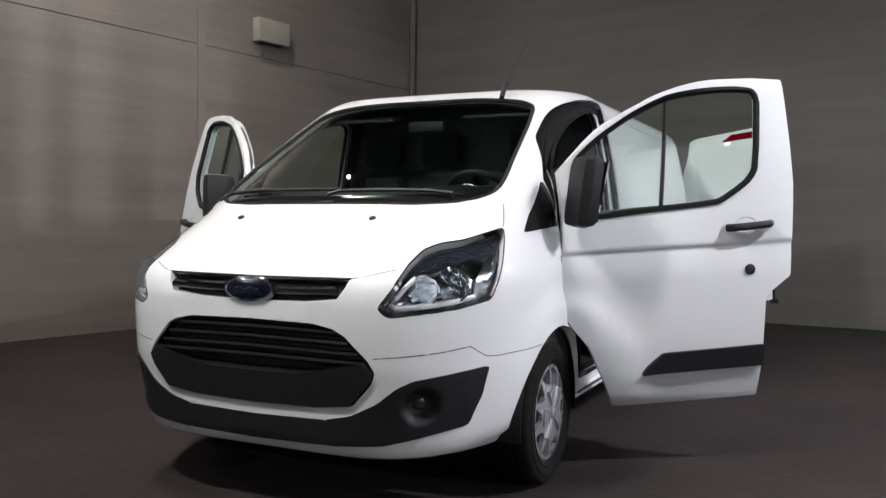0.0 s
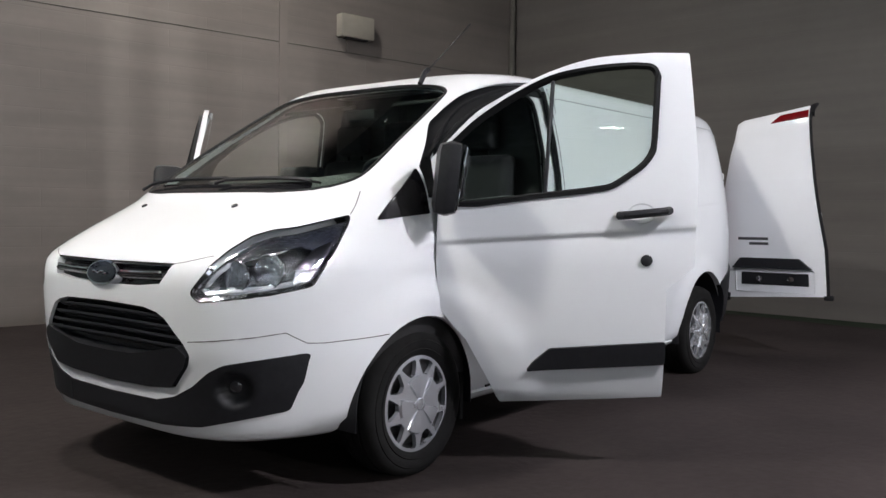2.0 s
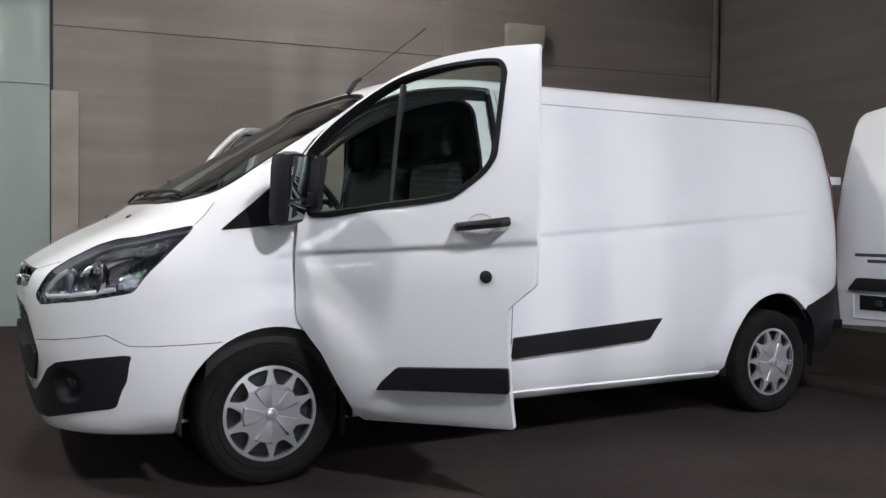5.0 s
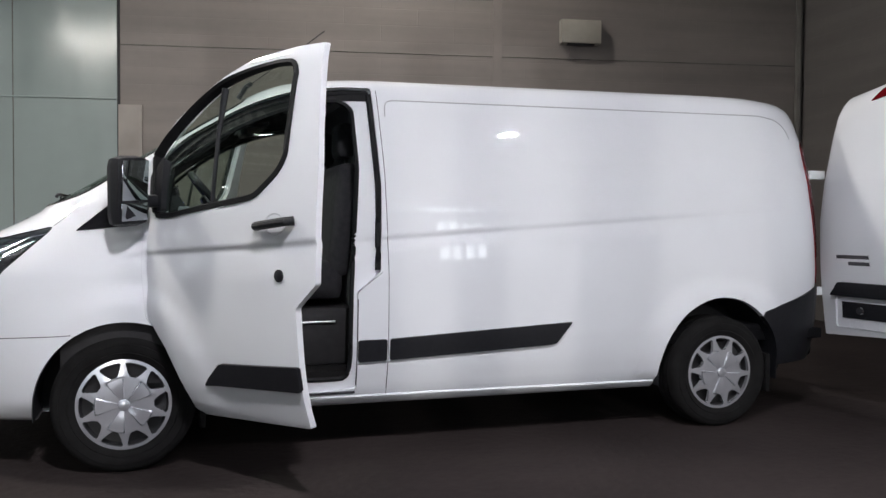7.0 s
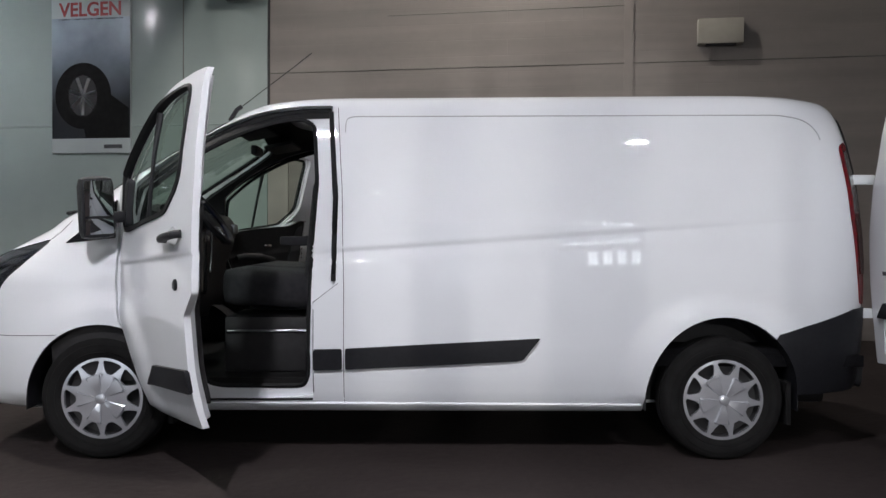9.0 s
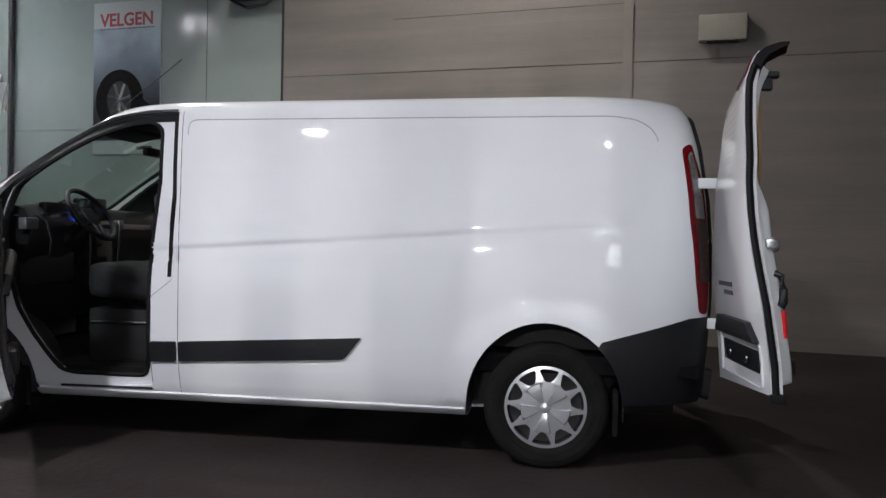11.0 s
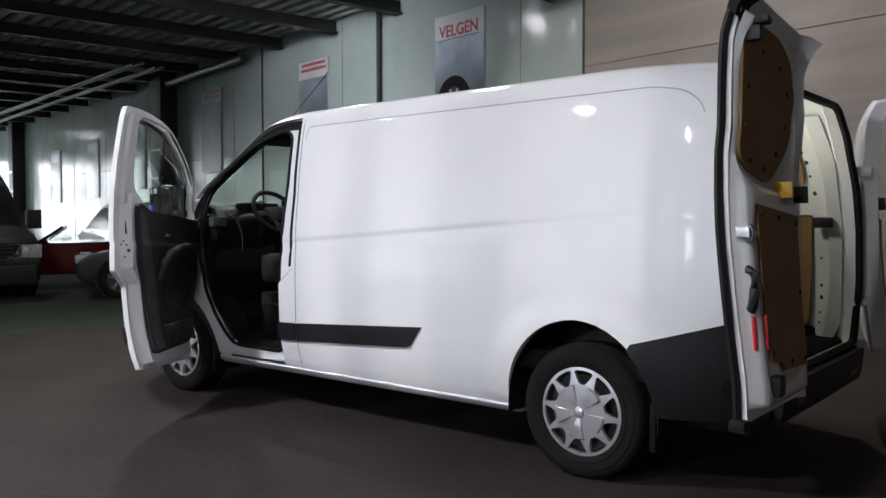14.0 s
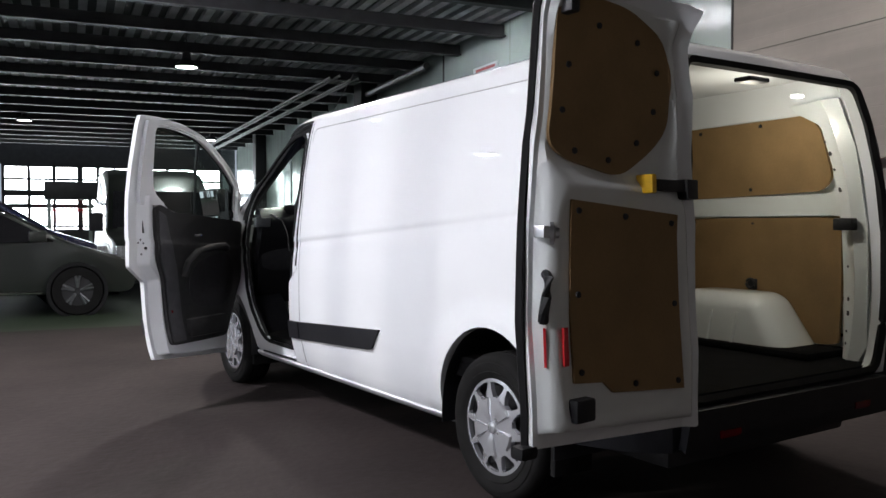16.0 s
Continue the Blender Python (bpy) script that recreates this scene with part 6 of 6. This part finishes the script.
for v, z in ((1.1, 4.62), (1.3, 4.58), (1.55, 4.66), (1.8, 4.60)):
    bm = bmesh.new()
    tube(bm, [(-33, v, z), (-11.5, v, z)], 0.035, 8)
    o = put("conduit", bm, mat("dull_conduit", (0.03, 0.031, 0.033), 0.6, metal=0.2, scale=6, vary=0.3))
    o.matrix_world = ROOM
    tagged(o, "long steel conduit under the ceiling", "conduit", "ceiling conduits", "structure")

# ceiling deck and beams, one mesh each
DECK = mat("galvanised_deck", (0.40, 0.41, 0.42), 0.45, metal=0.3, scale=2, vary=0.35)
bm = bmesh.new()
for i in range(58):
    v = 0.2 + 0.29 * i
    box(bm, -34, -1.5, v - 0.07, v + 0.07, ZC - 0.08, ZC)
o = put("ceiling_deck", bm, DECK, smooth=0)
o.matrix_world = ROOM
tagged(o, "ribbed galvanised ceiling deck", "", "", "structure")
bm = bmesh.new()
for i in range(17):
    u = -2.4 - 1.95 * i
    box(bm, u - 0.09, u + 0.09, 0, 17, ZC - 0.30, ZC - 0.27)
    box(bm, u - 0.02, u + 0.02, 0, 17, ZC - 0.27, ZC - 0.08)
o = put("ceiling_beams", bm, DARKSTEEL, smooth=0)
o.matrix_world = ROOM
tagged(o, "dark steel ceiling beams of the hall", "", "", "structure")
room_box("ceiling_edge", -1.5, -1.2, -0.3, 17.3, ZC - 0.32, 7.0, DARKSTEEL, "dark edge where the low ceiling ends")

# far end: glazing with bars, kiosk
room_box("wall_west_high", -36.3, -36.0, -0.3, 17.3, 3.9, ZC + 0.3, DARKSTEEL, "dark lintel over the far glazing")
for i, (v0, v1) in enumerate(((0.4, 4.3), (4.7, 6.9), (7.0, 10.2), (10.5, 13.7), (13.9, 17.0))):
    w = new("end_window")
    w.matrix_world = ROOM
    tagged(w, "large bright far window with dark glazing bars", "window", "far windows", "structure")
    bm = bmesh.new()
    box(bm, -36.2, -36.15, v0, v1, 0.2, 3.9)
    part("pane", bm, DAY, w, "daylight outside")
    for k in range(4):
        v = v0 + (v1 - v0) * k / 3
        bm = bmesh.new()
        box(bm, -36.1, -36.0, v - 0.07, v + 0.07, 0.0, 3.9)
        part("window_bar", bm, DARKSTEEL, w)
    for z, h in ((0.2, 0.12), (1.0, 0.05), (1.95, 0.10), (2.55, 0.14), (3.2, 0.05), (3.85, 0.08)):
        bm = bmesh.new()
        box(bm, -36.1, -36.0, v0, v1, z - h, z + h)
        part("window_rail", bm, DARKSTEEL, w)
room_box("red_rail", -35.6, -35.5, 5.0, 9.0, 1.72, 1.80, REDTAPE, "red rail before the far windows")
room_box("wall_west", -36.3, -36.0, -0.3, 0.4, 0.0, ZC, PANELW, "end wall of the hall")
k = new("kiosk")
k.matrix_world = ROOM
tagged(k, "dark kiosk with pale panels at the far end", "kiosk")
bm = bmesh.new()
box(bm, -25.5, -24.0, 5.2, 8.2, 2.0, 2.6, bevel=0.03)
part("canopy", bm, DARKSTEEL, k)
for v in (5.3, 6.7, 8.0):
    bm = bmesh.new()
    box(bm, -25.3, -24.1, v, v + 0.12, 0.0, 2.0)
    part("post", bm, PANELW, k)
bm = bmesh.new()
box(bm, -25.0, -24.2, 5.3, 8.1, 0.0, 0.95, bevel=0.02)
part("counter", bm, DARKSTEEL, k)
for u, v, z in ((-9.4, 5.3, 4.22), (-22.0, 4.7, 4.45), (-31.0, 4.6, 4.45), (-27.0, 2.2, 4.45), (-22.5, 8.7, 4.45)):
    lamp(u, v, z, 26 if u > -12 else 8)


# ---- posters ----
DULLRED = mat("faded_red_print", (0.30, 0.04, 0.04), 0.4, scale=12, vary=0.3)


def poster(u0, u1, z0, z1, tone, title_bars, word=""):
    p = new("poster")
    p.matrix_world = ROOM
    tagged(p, ("wall poster with red title over a car wheel picture" if word else "wall poster with red title band over a dark picture"), "poster", "wall posters")
    bm = bmesh.new()
    box(bm, u0, u1, -0.02, 0.012, z0, z1, bevel=0.003)
    part("board", bm, mat("poster_white", (0.40, 0.44, 0.44), 0.4, scale=2, vary=0.05), p)
    # printed picture: a dusky sheet, paler above
    pm = mat("poster_print", tone, 0.3, scale=1.6, vary=0.35)
    nt = pm.node_tree
    bs = nt.nodes["Principled BSDF"]
    tc = nt.nodes.new("ShaderNodeTexCoord")
    sx = nt.nodes.new("ShaderNodeSeparateXYZ")
    nt.links.new(tc.outputs["Generated"], sx.inputs[0])
    rp = nt.nodes.new("ShaderNodeValToRGB")
    rp.color_ramp.elements[0].position, rp.color_ramp.elements[0].color = 0.30, (0.05, 0.05, 0.055, 1)
    rp.color_ramp.elements[1].position, rp.color_ramp.elements[1].color = 0.95, (1.0, 1.0, 1.0, 1)
    nt.links.new(sx.outputs["Z"], rp.inputs[0])
    mu = nt.nodes.new("ShaderNodeVectorMath")
    mu.operation = "MULTIPLY"
    nt.links.new(bs.inputs["Base Color"].links[0].from_socket, mu.inputs[0])
    nt.links.new(rp.outputs[0], mu.inputs[1])
    nt.links.new(mu.outputs[0], bs.inputs["Base Color"])
    bm = bmesh.new()
    zt, zb = z1 - 0.17 * (z1 - z0), z0 + (0.09 if word else 0.03) * (z1 - z0)
    box(bm, u0 + 0.006, u1 - 0.006, 0.012, 0.015, zb, zt)
    part("print", bm, pm, p, "grey-blue printed picture")
    for a, b, z in title_bars:
        bm = bmesh.new()
        box(bm, u0 + a * (u1 - u0), u0 + b * (u1 - u0), 0.012, 0.016, z - 0.028, z + 0.028)
        part("title_bar", bm, DULLRED, p, "unreadable red title line")
    if word:
        fc = bpy.data.curves.new("title", "FONT")
        fc.body, fc.size, fc.align_x, fc.extrude, fc.offset = word, 0.255, "CENTER", 0.002, 0.006
        t = new("title", fc)
        t.data.materials.append(DULLRED)
        me = bake(t)
        bpy.data.objects.remove(t)
        t = new("title", me)
        t.parent = p
        t.matrix_local = Matrix.Translation(((u0 + u1) / 2, 0.017, 4.08)) @ Matrix(((1, 0, 0, 0), (0, 0, -1, 0), (0, 1, 0, 0), (0, 0, 0, 1))) @ Matrix.Diagonal((0.98, 1.0, -1, 1))
        bm = bmesh.new()
        box(bm, u0 + 0.1, u1 - 0.1, 0.012, 0.015, 4.03, 4.045)
        part("title_line", bm, GREYTRIM, p)
        # the wheel in the picture
        cx, cz, R = u0 + 0.46, 3.02, 0.44
        def clipped(r, squash):
            return [(min(max(cx + r * squash * math.cos(t), u0 + 0.02), u1 - 0.02), min(max(cz + r * math.sin(t), zb), zt)) for t in (math.tau * i / 40 for i in range(40))]
        for nm, r, sq, y, mt in (("print_tyre", R, 0.92, 0.019, RUBBER), ("print_rim", R * 0.62, 0.75, 0.021, DARKSTEEL)):
            b2 = prism(clipped(r, sq), (Vector((0, 0, 0)), Vector((1, 0, 0)), Vector((0, 0, 1))), -y, -0.013)
            part(nm, b2, mt, p)
        b2 = prism([(u0 + 0.3, 3.42), (u1 - 0.02, 2.85), (u1 - 0.02, zb), (u0 + 0.5, zb)], (Vector((0, 0, 0)), Vector((1, 0, 0)), Vector((0, 0, 1))), -0.018, -0.013)
        part("print_arch", b2, RUBBER, p)
        for i in range(7):
            a = math.tau * i / 7 + 0.2
            bm = bmesh.new()
            tube(bm, [(cx, 0.021, cz), (cx + R * 0.44 * math.cos(a), 0.021, cz + R * 0.58 * math.sin(a))], 0.022, 4)
            part("print_spoke", bm, STEEL, p)
        bm = bmesh.new()
        box(bm, u1 - 0.38, u1 - 0.12, 0.012, 0.016, z0 + 0.06, z0 + 0.11)
        part("logo_bar", bm, GREYTRIM, p, "small logo as a plain bar")
    return p


poster(-3.42, -2.28, 2.26, 4.42, (0.30, 0.36, 0.42), [], "VELGEN")
poster(-7.58, -6.55, 2.27, 4.27, (0.16, 0.19, 0.22), [(0.12, 0.92, 4.20), (0.08, 0.95, 4.10)])
poster(-12.0, -10.98, 2.27, 4.22, (0.14, 0.17, 0.20), [(0.2, 0.9, 4.14), (0.15, 0.92, 4.04)])
for u0, u1, z0, z1 in ((-16.55, -15.5, 2.0, 4.0), (-20.15, -19.15, 1.85, 3.62), (-23.9, -22.85, 1.75, 3.5)):
    p = new("poster")
    p.matrix_world = ROOM
    tagged(p, "pale blue-white poster on the cladding", "poster", "wall posters")
    bm = bmesh.new()
    box(bm, u0, u1, -0.02, 0.012, z0, z1, bevel=0.003)
    part("board", bm, mat("poster_pale", (0.55, 0.59, 0.66), 0.25, scale=1.2, vary=0.1), p)
    bm = bmesh.new()
    box(bm, u0 + 0.1, u1 - 0.1, 0.012, 0.015, z1 - 0.4, z1 - 0.12)
    part("print", bm, mat("poster_tint", (0.45, 0.50, 0.58), 0.3, scale=2, vary=0.3), p)


# ---- parked vehicles ----
def vehicle(name, label, category, m, prof, width, paint, wheels, wr, side_glass=(), screens=(), lean=0.16, belt=0.9, lights=()):
    """A parked car: a profile (x forwards, z up) swept across, with glass, wheels and lamps."""
    root = new(name)
    root.matrix_world = m
    tagged(root, label, category)
    hw = width / 2

    def wy(x, z):
        return hw * (1 - lean * max(0, z - belt)) - 0.10 * max(0, abs(x - 0.5 * (prof_x0 + prof_x1)) / (0.5 * (prof_x1 - prof_x0)) - 0.78) / 0.22
    prof_x0, prof_x1 = min(p[0] for p in prof), max(p[0] for p in prof)
    bm = bmesh.new()
    fine = [tuple(p) for p in rounded(prof, 0.16, 3)]
    ys = [-1, -0.97, -0.8, -0.4, 0, 0.4, 0.8, 0.97, 1]
    cz = 0.7
    rows = []
    for t in ys:
        e = 1 - (0.05 if abs(t) == 1 else 0.012 if abs(t) > 0.9 else 0.0)
        rows.append([bm.verts.new(((x - (prof_x0 + prof_x1) / 2) * e + (prof_x0 + prof_x1) / 2, t * wy(x, z), cz + (z - cz) * e)) for x, z in fine])
    for i in range(len(ys) - 1):
        for j in range(len(fine)):
            bm.faces.new((rows[i][j], rows[i + 1][j], rows[i + 1][(j + 1) % len(fine)], rows[i][(j + 1) % len(fine)]))
    bm.faces.new(rows[0]), bm.faces.new(rows[-1])
    part("body", bm, paint, root, smooth=40)
    for poly in side_glass:
        for s in (-1, 1):
            bm = bmesh.new()
            A = [bm.verts.new((x, s * (wy(x, z) + 0.004), z)) for x, z in poly]
            B = [bm.verts.new((x, s * (wy(x, z) - 0.05), z)) for x, z in poly]
            bm.faces.new(A), bm.faces.new(B)
            for i in range(len(A)):
                bm.faces.new((A[i], A[(i + 1) % len(A)], B[(i + 1) % len(A)], B[i]))
            part("side_window", bm, GLOSS, root, "dark side window")
    for (x0, z0), (x1, z1), inset in screens:
        d = Vector((z0 - z1, 0, x1 - x0)).normalized()
        if d.z < 0:
            d = -d
        bm = bmesh.new()
        y0, y1 = wy(x0, z0) - inset, wy(x1, z1) - inset
        A = [bm.verts.new(Vector(c) + d * 0.012) for c in ((x0, -y0, z0), (x0, y0, z0), (x1, y1, z1), (x1, -y1, z1))]
        B = [bm.verts.new(v.co - d * 0.05) for v in A]
        bm.faces.new(A), bm.faces.new(B)
        for i in range(4):
            bm.faces.new((A[i], A[(i + 1) % 4], B[(i + 1) % 4], B[i]))
        part("screen", bm, GLOSS, root, "dark windscreen")
    for x in wheels:
        for s in (-1, 1):
            w = new("wheel")
            w.parent = root
            w.location = (x, s * (hw - 0.10), wr)
            bm = bmesh.new()
            lathe(bm, [(wr * 0.66, 0.09), (wr * 0.8, 0.11), (wr * 0.95, 0.10), (wr, 0.06), (wr, -0.06), (wr * 0.95, -0.1), (wr * 0.6, -0.1)], 36, closed=True)
            part("tyre", bm, RUBBER, w)
            bm = bmesh.new()
            lathe(bm, [(wr * 0.68, s * 0.085), (wr * 0.63, s * 0.10), (wr * 0.60, s * 0.085), (wr * 0.58, s * 0.05), (0.01, s * 0.05)], 36)
            part("rim", bm, DARKSTEEL, w)
            for i in range(5):
                bm = bmesh.new()
                a = math.tau * i / 5 + 0.3
                for da in (-0.12, 0.12):
                    tube(bm, [(0.04 * math.cos(a), s * 0.09, 0.04 * math.sin(a)), (wr * 0.62 * math.cos(a + da), s * 0.10, wr * 0.62 * math.sin(a + da))], 0.018, 5)
                part("spoke", bm, CHROME if name == "cabriolet" else RIM, w)
            bm = bmesh.new()
            lathe(bm, [(wr * 1.16, s * 0.112), (wr * 1.16, -s * 0.1), (wr * 1.02, -s * 0.1), (wr * 1.02, s * 0.112)], 36, closed=True)
            part("arch_gap", bm, SEAL, w)
    for nm, x0, x1, y0, y1, z0, z1, mt in lights:
        for s in (-1, 1):
            bm = bmesh.new()
            box(bm, x0, x1, *sorted((s * y0, s * y1)), z0, z1, bevel=0.02)
            part(nm, bm, mt, root)
    return root


def place(x, y, heading):
    return Matrix.Translation((x, y, 0)) @ Matrix.Rotation(radians(heading), 4, "Z")


DARKPAINT = mat("dark_green_grey_paint", (0.017, 0.021, 0.018), 0.3, coat=0.5, scale=3, vary=0.1)
GREYPAINT = mat("grey_green_paint", (0.009, 0.012, 0.0095), 0.3, metal=0.2, coat=0.4, scale=3, vary=0.08)
BLUEPAINT = mat("dark_blue_paint", (0.010, 0.013, 0.06), 0.25, coat=1.0, scale=3, vary=0.1)
REDPAINT = mat("red_paint", (0.09, 0.005, 0.007), 0.25, coat=1.0, scale=3, vary=0.1)
WHITECAR = mat("white_car_paint", (0.40, 0.46, 0.41), 0.3, coat=1.0, scale=3, vary=0.04)
CLEARLAMP = mat("car_lamp", (0.55, 0.58, 0.60), 0.1, metal=0.5, coat=1.0, scale=30, vary=0.4)
SEDAN = [(2.16, 0.28), (2.22, 0.55), (2.06, 0.74), (1.30, 0.98), (0.55, 1.38), (-0.2, 1.46), (-1.0, 1.42), (-1.75, 1.08), (-2.30, 1.02), (-2.36, 0.55), (-2.28, 0.28)]
SG = [[(1.15, 0.98), (0.55, 1.32), (-0.05, 1.40), (-0.08, 0.96)], [(-0.14, 0.96), (-0.12, 1.40), (-0.95, 1.36), (-1.35, 1.08), (-1.2, 0.97)]]
vehicle("sedan", "dark green-grey saloon car parked side-on", "car", place(-6.65, -2.36, 86), SEDAN, 1.82, DARKPAINT, (1.42, -1.40), 0.325, SG, [((1.28, 1.0), (0.60, 1.36), 0.10), ((-1.7, 1.10), (-1.02, 1.40), 0.12)],
        lights=(("headlamp", 1.92, 2.17, 0.50, 0.82, 0.62, 0.74, CLEARLAMP), ("door_mirror", 0.85, 1.05, 0.90, 1.06, 0.98, 1.12, DARKPAINT), ("sill_strip", -1.0, 1.0, 0.88, 0.915, 0.30, 0.34, CHROME)))
vehicle("blue_car", "dark blue hatchback parked behind the saloon", "car", place(-8.9, -2.1, 88), [(2.0, 0.28), (2.06, 0.6), (1.9, 0.88), (1.15, 1.12), (0.35, 1.62), (-0.3, 1.70), (-1.6, 1.66), (-2.0, 1.2), (-2.05, 0.3)], 1.80, BLUEPAINT, (1.28, -1.28), 0.32,
        [[(0.95, 1.12), (0.35, 1.54), (-0.3, 1.60), (-0.3, 1.10)], [(-0.36, 1.10), (-0.36, 1.60), (-1.45, 1.55), (-1.7, 1.15)]], [((1.12, 1.15), (0.40, 1.60), 0.12)],
        lights=(("headlamp", 1.75, 2.02, 0.5, 0.82, 0.70, 0.84, CLEARLAMP),))
vehicle("roadster", "low dark red open sports car by the wall", "car", place(-9.7, 3.5, 239), [(1.85, 0.25), (1.92, 0.5), (1.7, 0.68), (0.9, 0.80), (-0.2, 0.82), (-1.0, 0.84), (-1.8, 0.80), (-1.92, 0.5), (-1.85, 0.25)], 1.66, REDPAINT, (1.28, -1.24), 0.30,
        (), [((0.75, 0.82), (0.35, 1.10), 0.14)], lights=(("headlamp", 1.62, 1.88, 0.45, 0.72, 0.55, 0.66, CLEARLAMP),))
vehicle("cabriolet", "black soft-top car with bright chrome wheels", "car", place(-6.9, 3.95, 239), [(1.80, 0.25), (1.88, 0.5), (1.7, 0.68), (0.75, 0.86), (0.30, 1.22), (-0.2, 1.30), (-0.9, 1.24), (-1.25, 0.90), (-1.8, 0.84), (-1.9, 0.5), (-1.82, 0.25)], 1.66, mat("black_car_paint", (0.008, 0.008, 0.009), 0.3, coat=1.0, scale=3, vary=0.2), (1.20, -1.20), 0.30,
        [[(0.66, 0.88), (0.28, 1.17), (-0.35, 1.2), (-0.35, 0.88)]], [((0.72, 0.90), (0.33, 1.19), 0.12)], lights=(("headlamp", 1.60, 1.84, 0.45, 0.72, 0.55, 0.68, CLEARLAMP),))
vehicle("white_car", "white hatchback parked along the cladding", "car", place(-10.6, 5.3, 172), [(1.95, 0.28), (2.0, 0.6), (1.85, 0.82), (1.2, 1.02), (0.35, 1.50), (-0.3, 1.58), (-1.6, 1.52), (-1.95, 1.1), (-2.0, 0.3)], 1.74, WHITECAR, (1.25, -1.25), 0.31,
        [[(1.05, 1.02), (0.35, 1.42), (-0.3, 1.48), (-0.3, 0.98)], [(-0.36, 0.98), (-0.36, 1.48), (-1.4, 1.43), (-1.65, 1.05)]], [((1.16, 1.06), (0.42, 1.46), 0.12)],
        lights=(("headlamp", 1.70, 1.96, 0.5, 0.8, 0.66, 0.80, CLEARLAMP),))
GV = [(0.0, 0.28), (0.06, 0.62), (-0.02, 0.92), (-0.22, 1.06), (-0.88, 1.22), (-1.55, 2.02), (-2.05, 2.42), (-2.8, 2.55), (-5.7, 2.58), (-5.85, 2.3), (-5.85, 0.35)]
gvan = vehicle("tall_van", "tall dark grey-green passenger van facing the carpet", "van", place(-7.98, 0.92, -8) @ Matrix.Diagonal((1, 1, 0.88, 1)), GV, 1.96, GREYPAINT, (-0.95, -4.75), 0.345,
               [[(-1.15, 1.26), (-1.62, 1.95), (-2.25, 1.95), (-2.25, 1.22)], [(-2.4, 1.22), (-2.4, 1.95), (-3.9, 1.95), (-3.9, 1.22)], [(-4.05, 1.22), (-4.05, 1.95), (-5.6, 1.95), (-5.6, 1.22)]],
               [((-0.92, 1.26), (-1.56, 2.02), 0.10)], lean=0.10, belt=1.1,
               lights=(("headlamp", -0.22, 0.03, 0.58, 0.88, 0.72, 0.96, CLEARLAMP), ("door_mirror", -1.2, -1.02, 1.0, 1.22, 1.22, 1.58, BLACK)))
bm = bmesh.new()
box(bm, -0.02, 0.075, -0.80, 0.80, 0.26, 0.60, bevel=0.04)
part("lower_bumper", bm, BLACK, gvan, "dark lower bumper")
bm = bmesh.new()
tube(bm, [(0.05, y, z) for y, z in ((-0.55, 0.95), (-0.50, 0.78), (-0.36, 0.70), (0, 0.66), (0.36, 0.70), (0.50, 0.78), (0.55, 0.95), (0, 0.98))], 0.025, 8, True)
part("grille_rim", bm, CHROME, gvan, "chrome grille rim")
bm = prism([(-0.53, 0.94), (-0.48, 0.79), (-0.34, 0.72), (0, 0.68), (0.34, 0.72), (0.48, 0.79), (0.53, 0.94)], (Vector((0, 0, 0)), Vector((0, 1, 0)), Vector((0, 0, 1))), 0.02, 0.05)
part("grille", bm, GLOSS, gvan, "black grille")
for z in (0.76, 0.83, 0.90):
    bm = bmesh.new()
    tube(bm, [(0.055, -0.46, z), (0.055, 0.46, z)], 0.012, 6)
    part("grille_slat", bm, DARKSTEEL, gvan)
bm = bmesh.new()
lathe(bm, [(0.085, 0.0), (0.09, 0.01), (0.07, 0.012)], 24, Matrix.Translation((0.055, 0, 0.83)) @ Matrix.Rotation(radians(-90), 4, "Z"))
part("badge_ring", bm, CHROME, gvan, "round chrome badge ring")
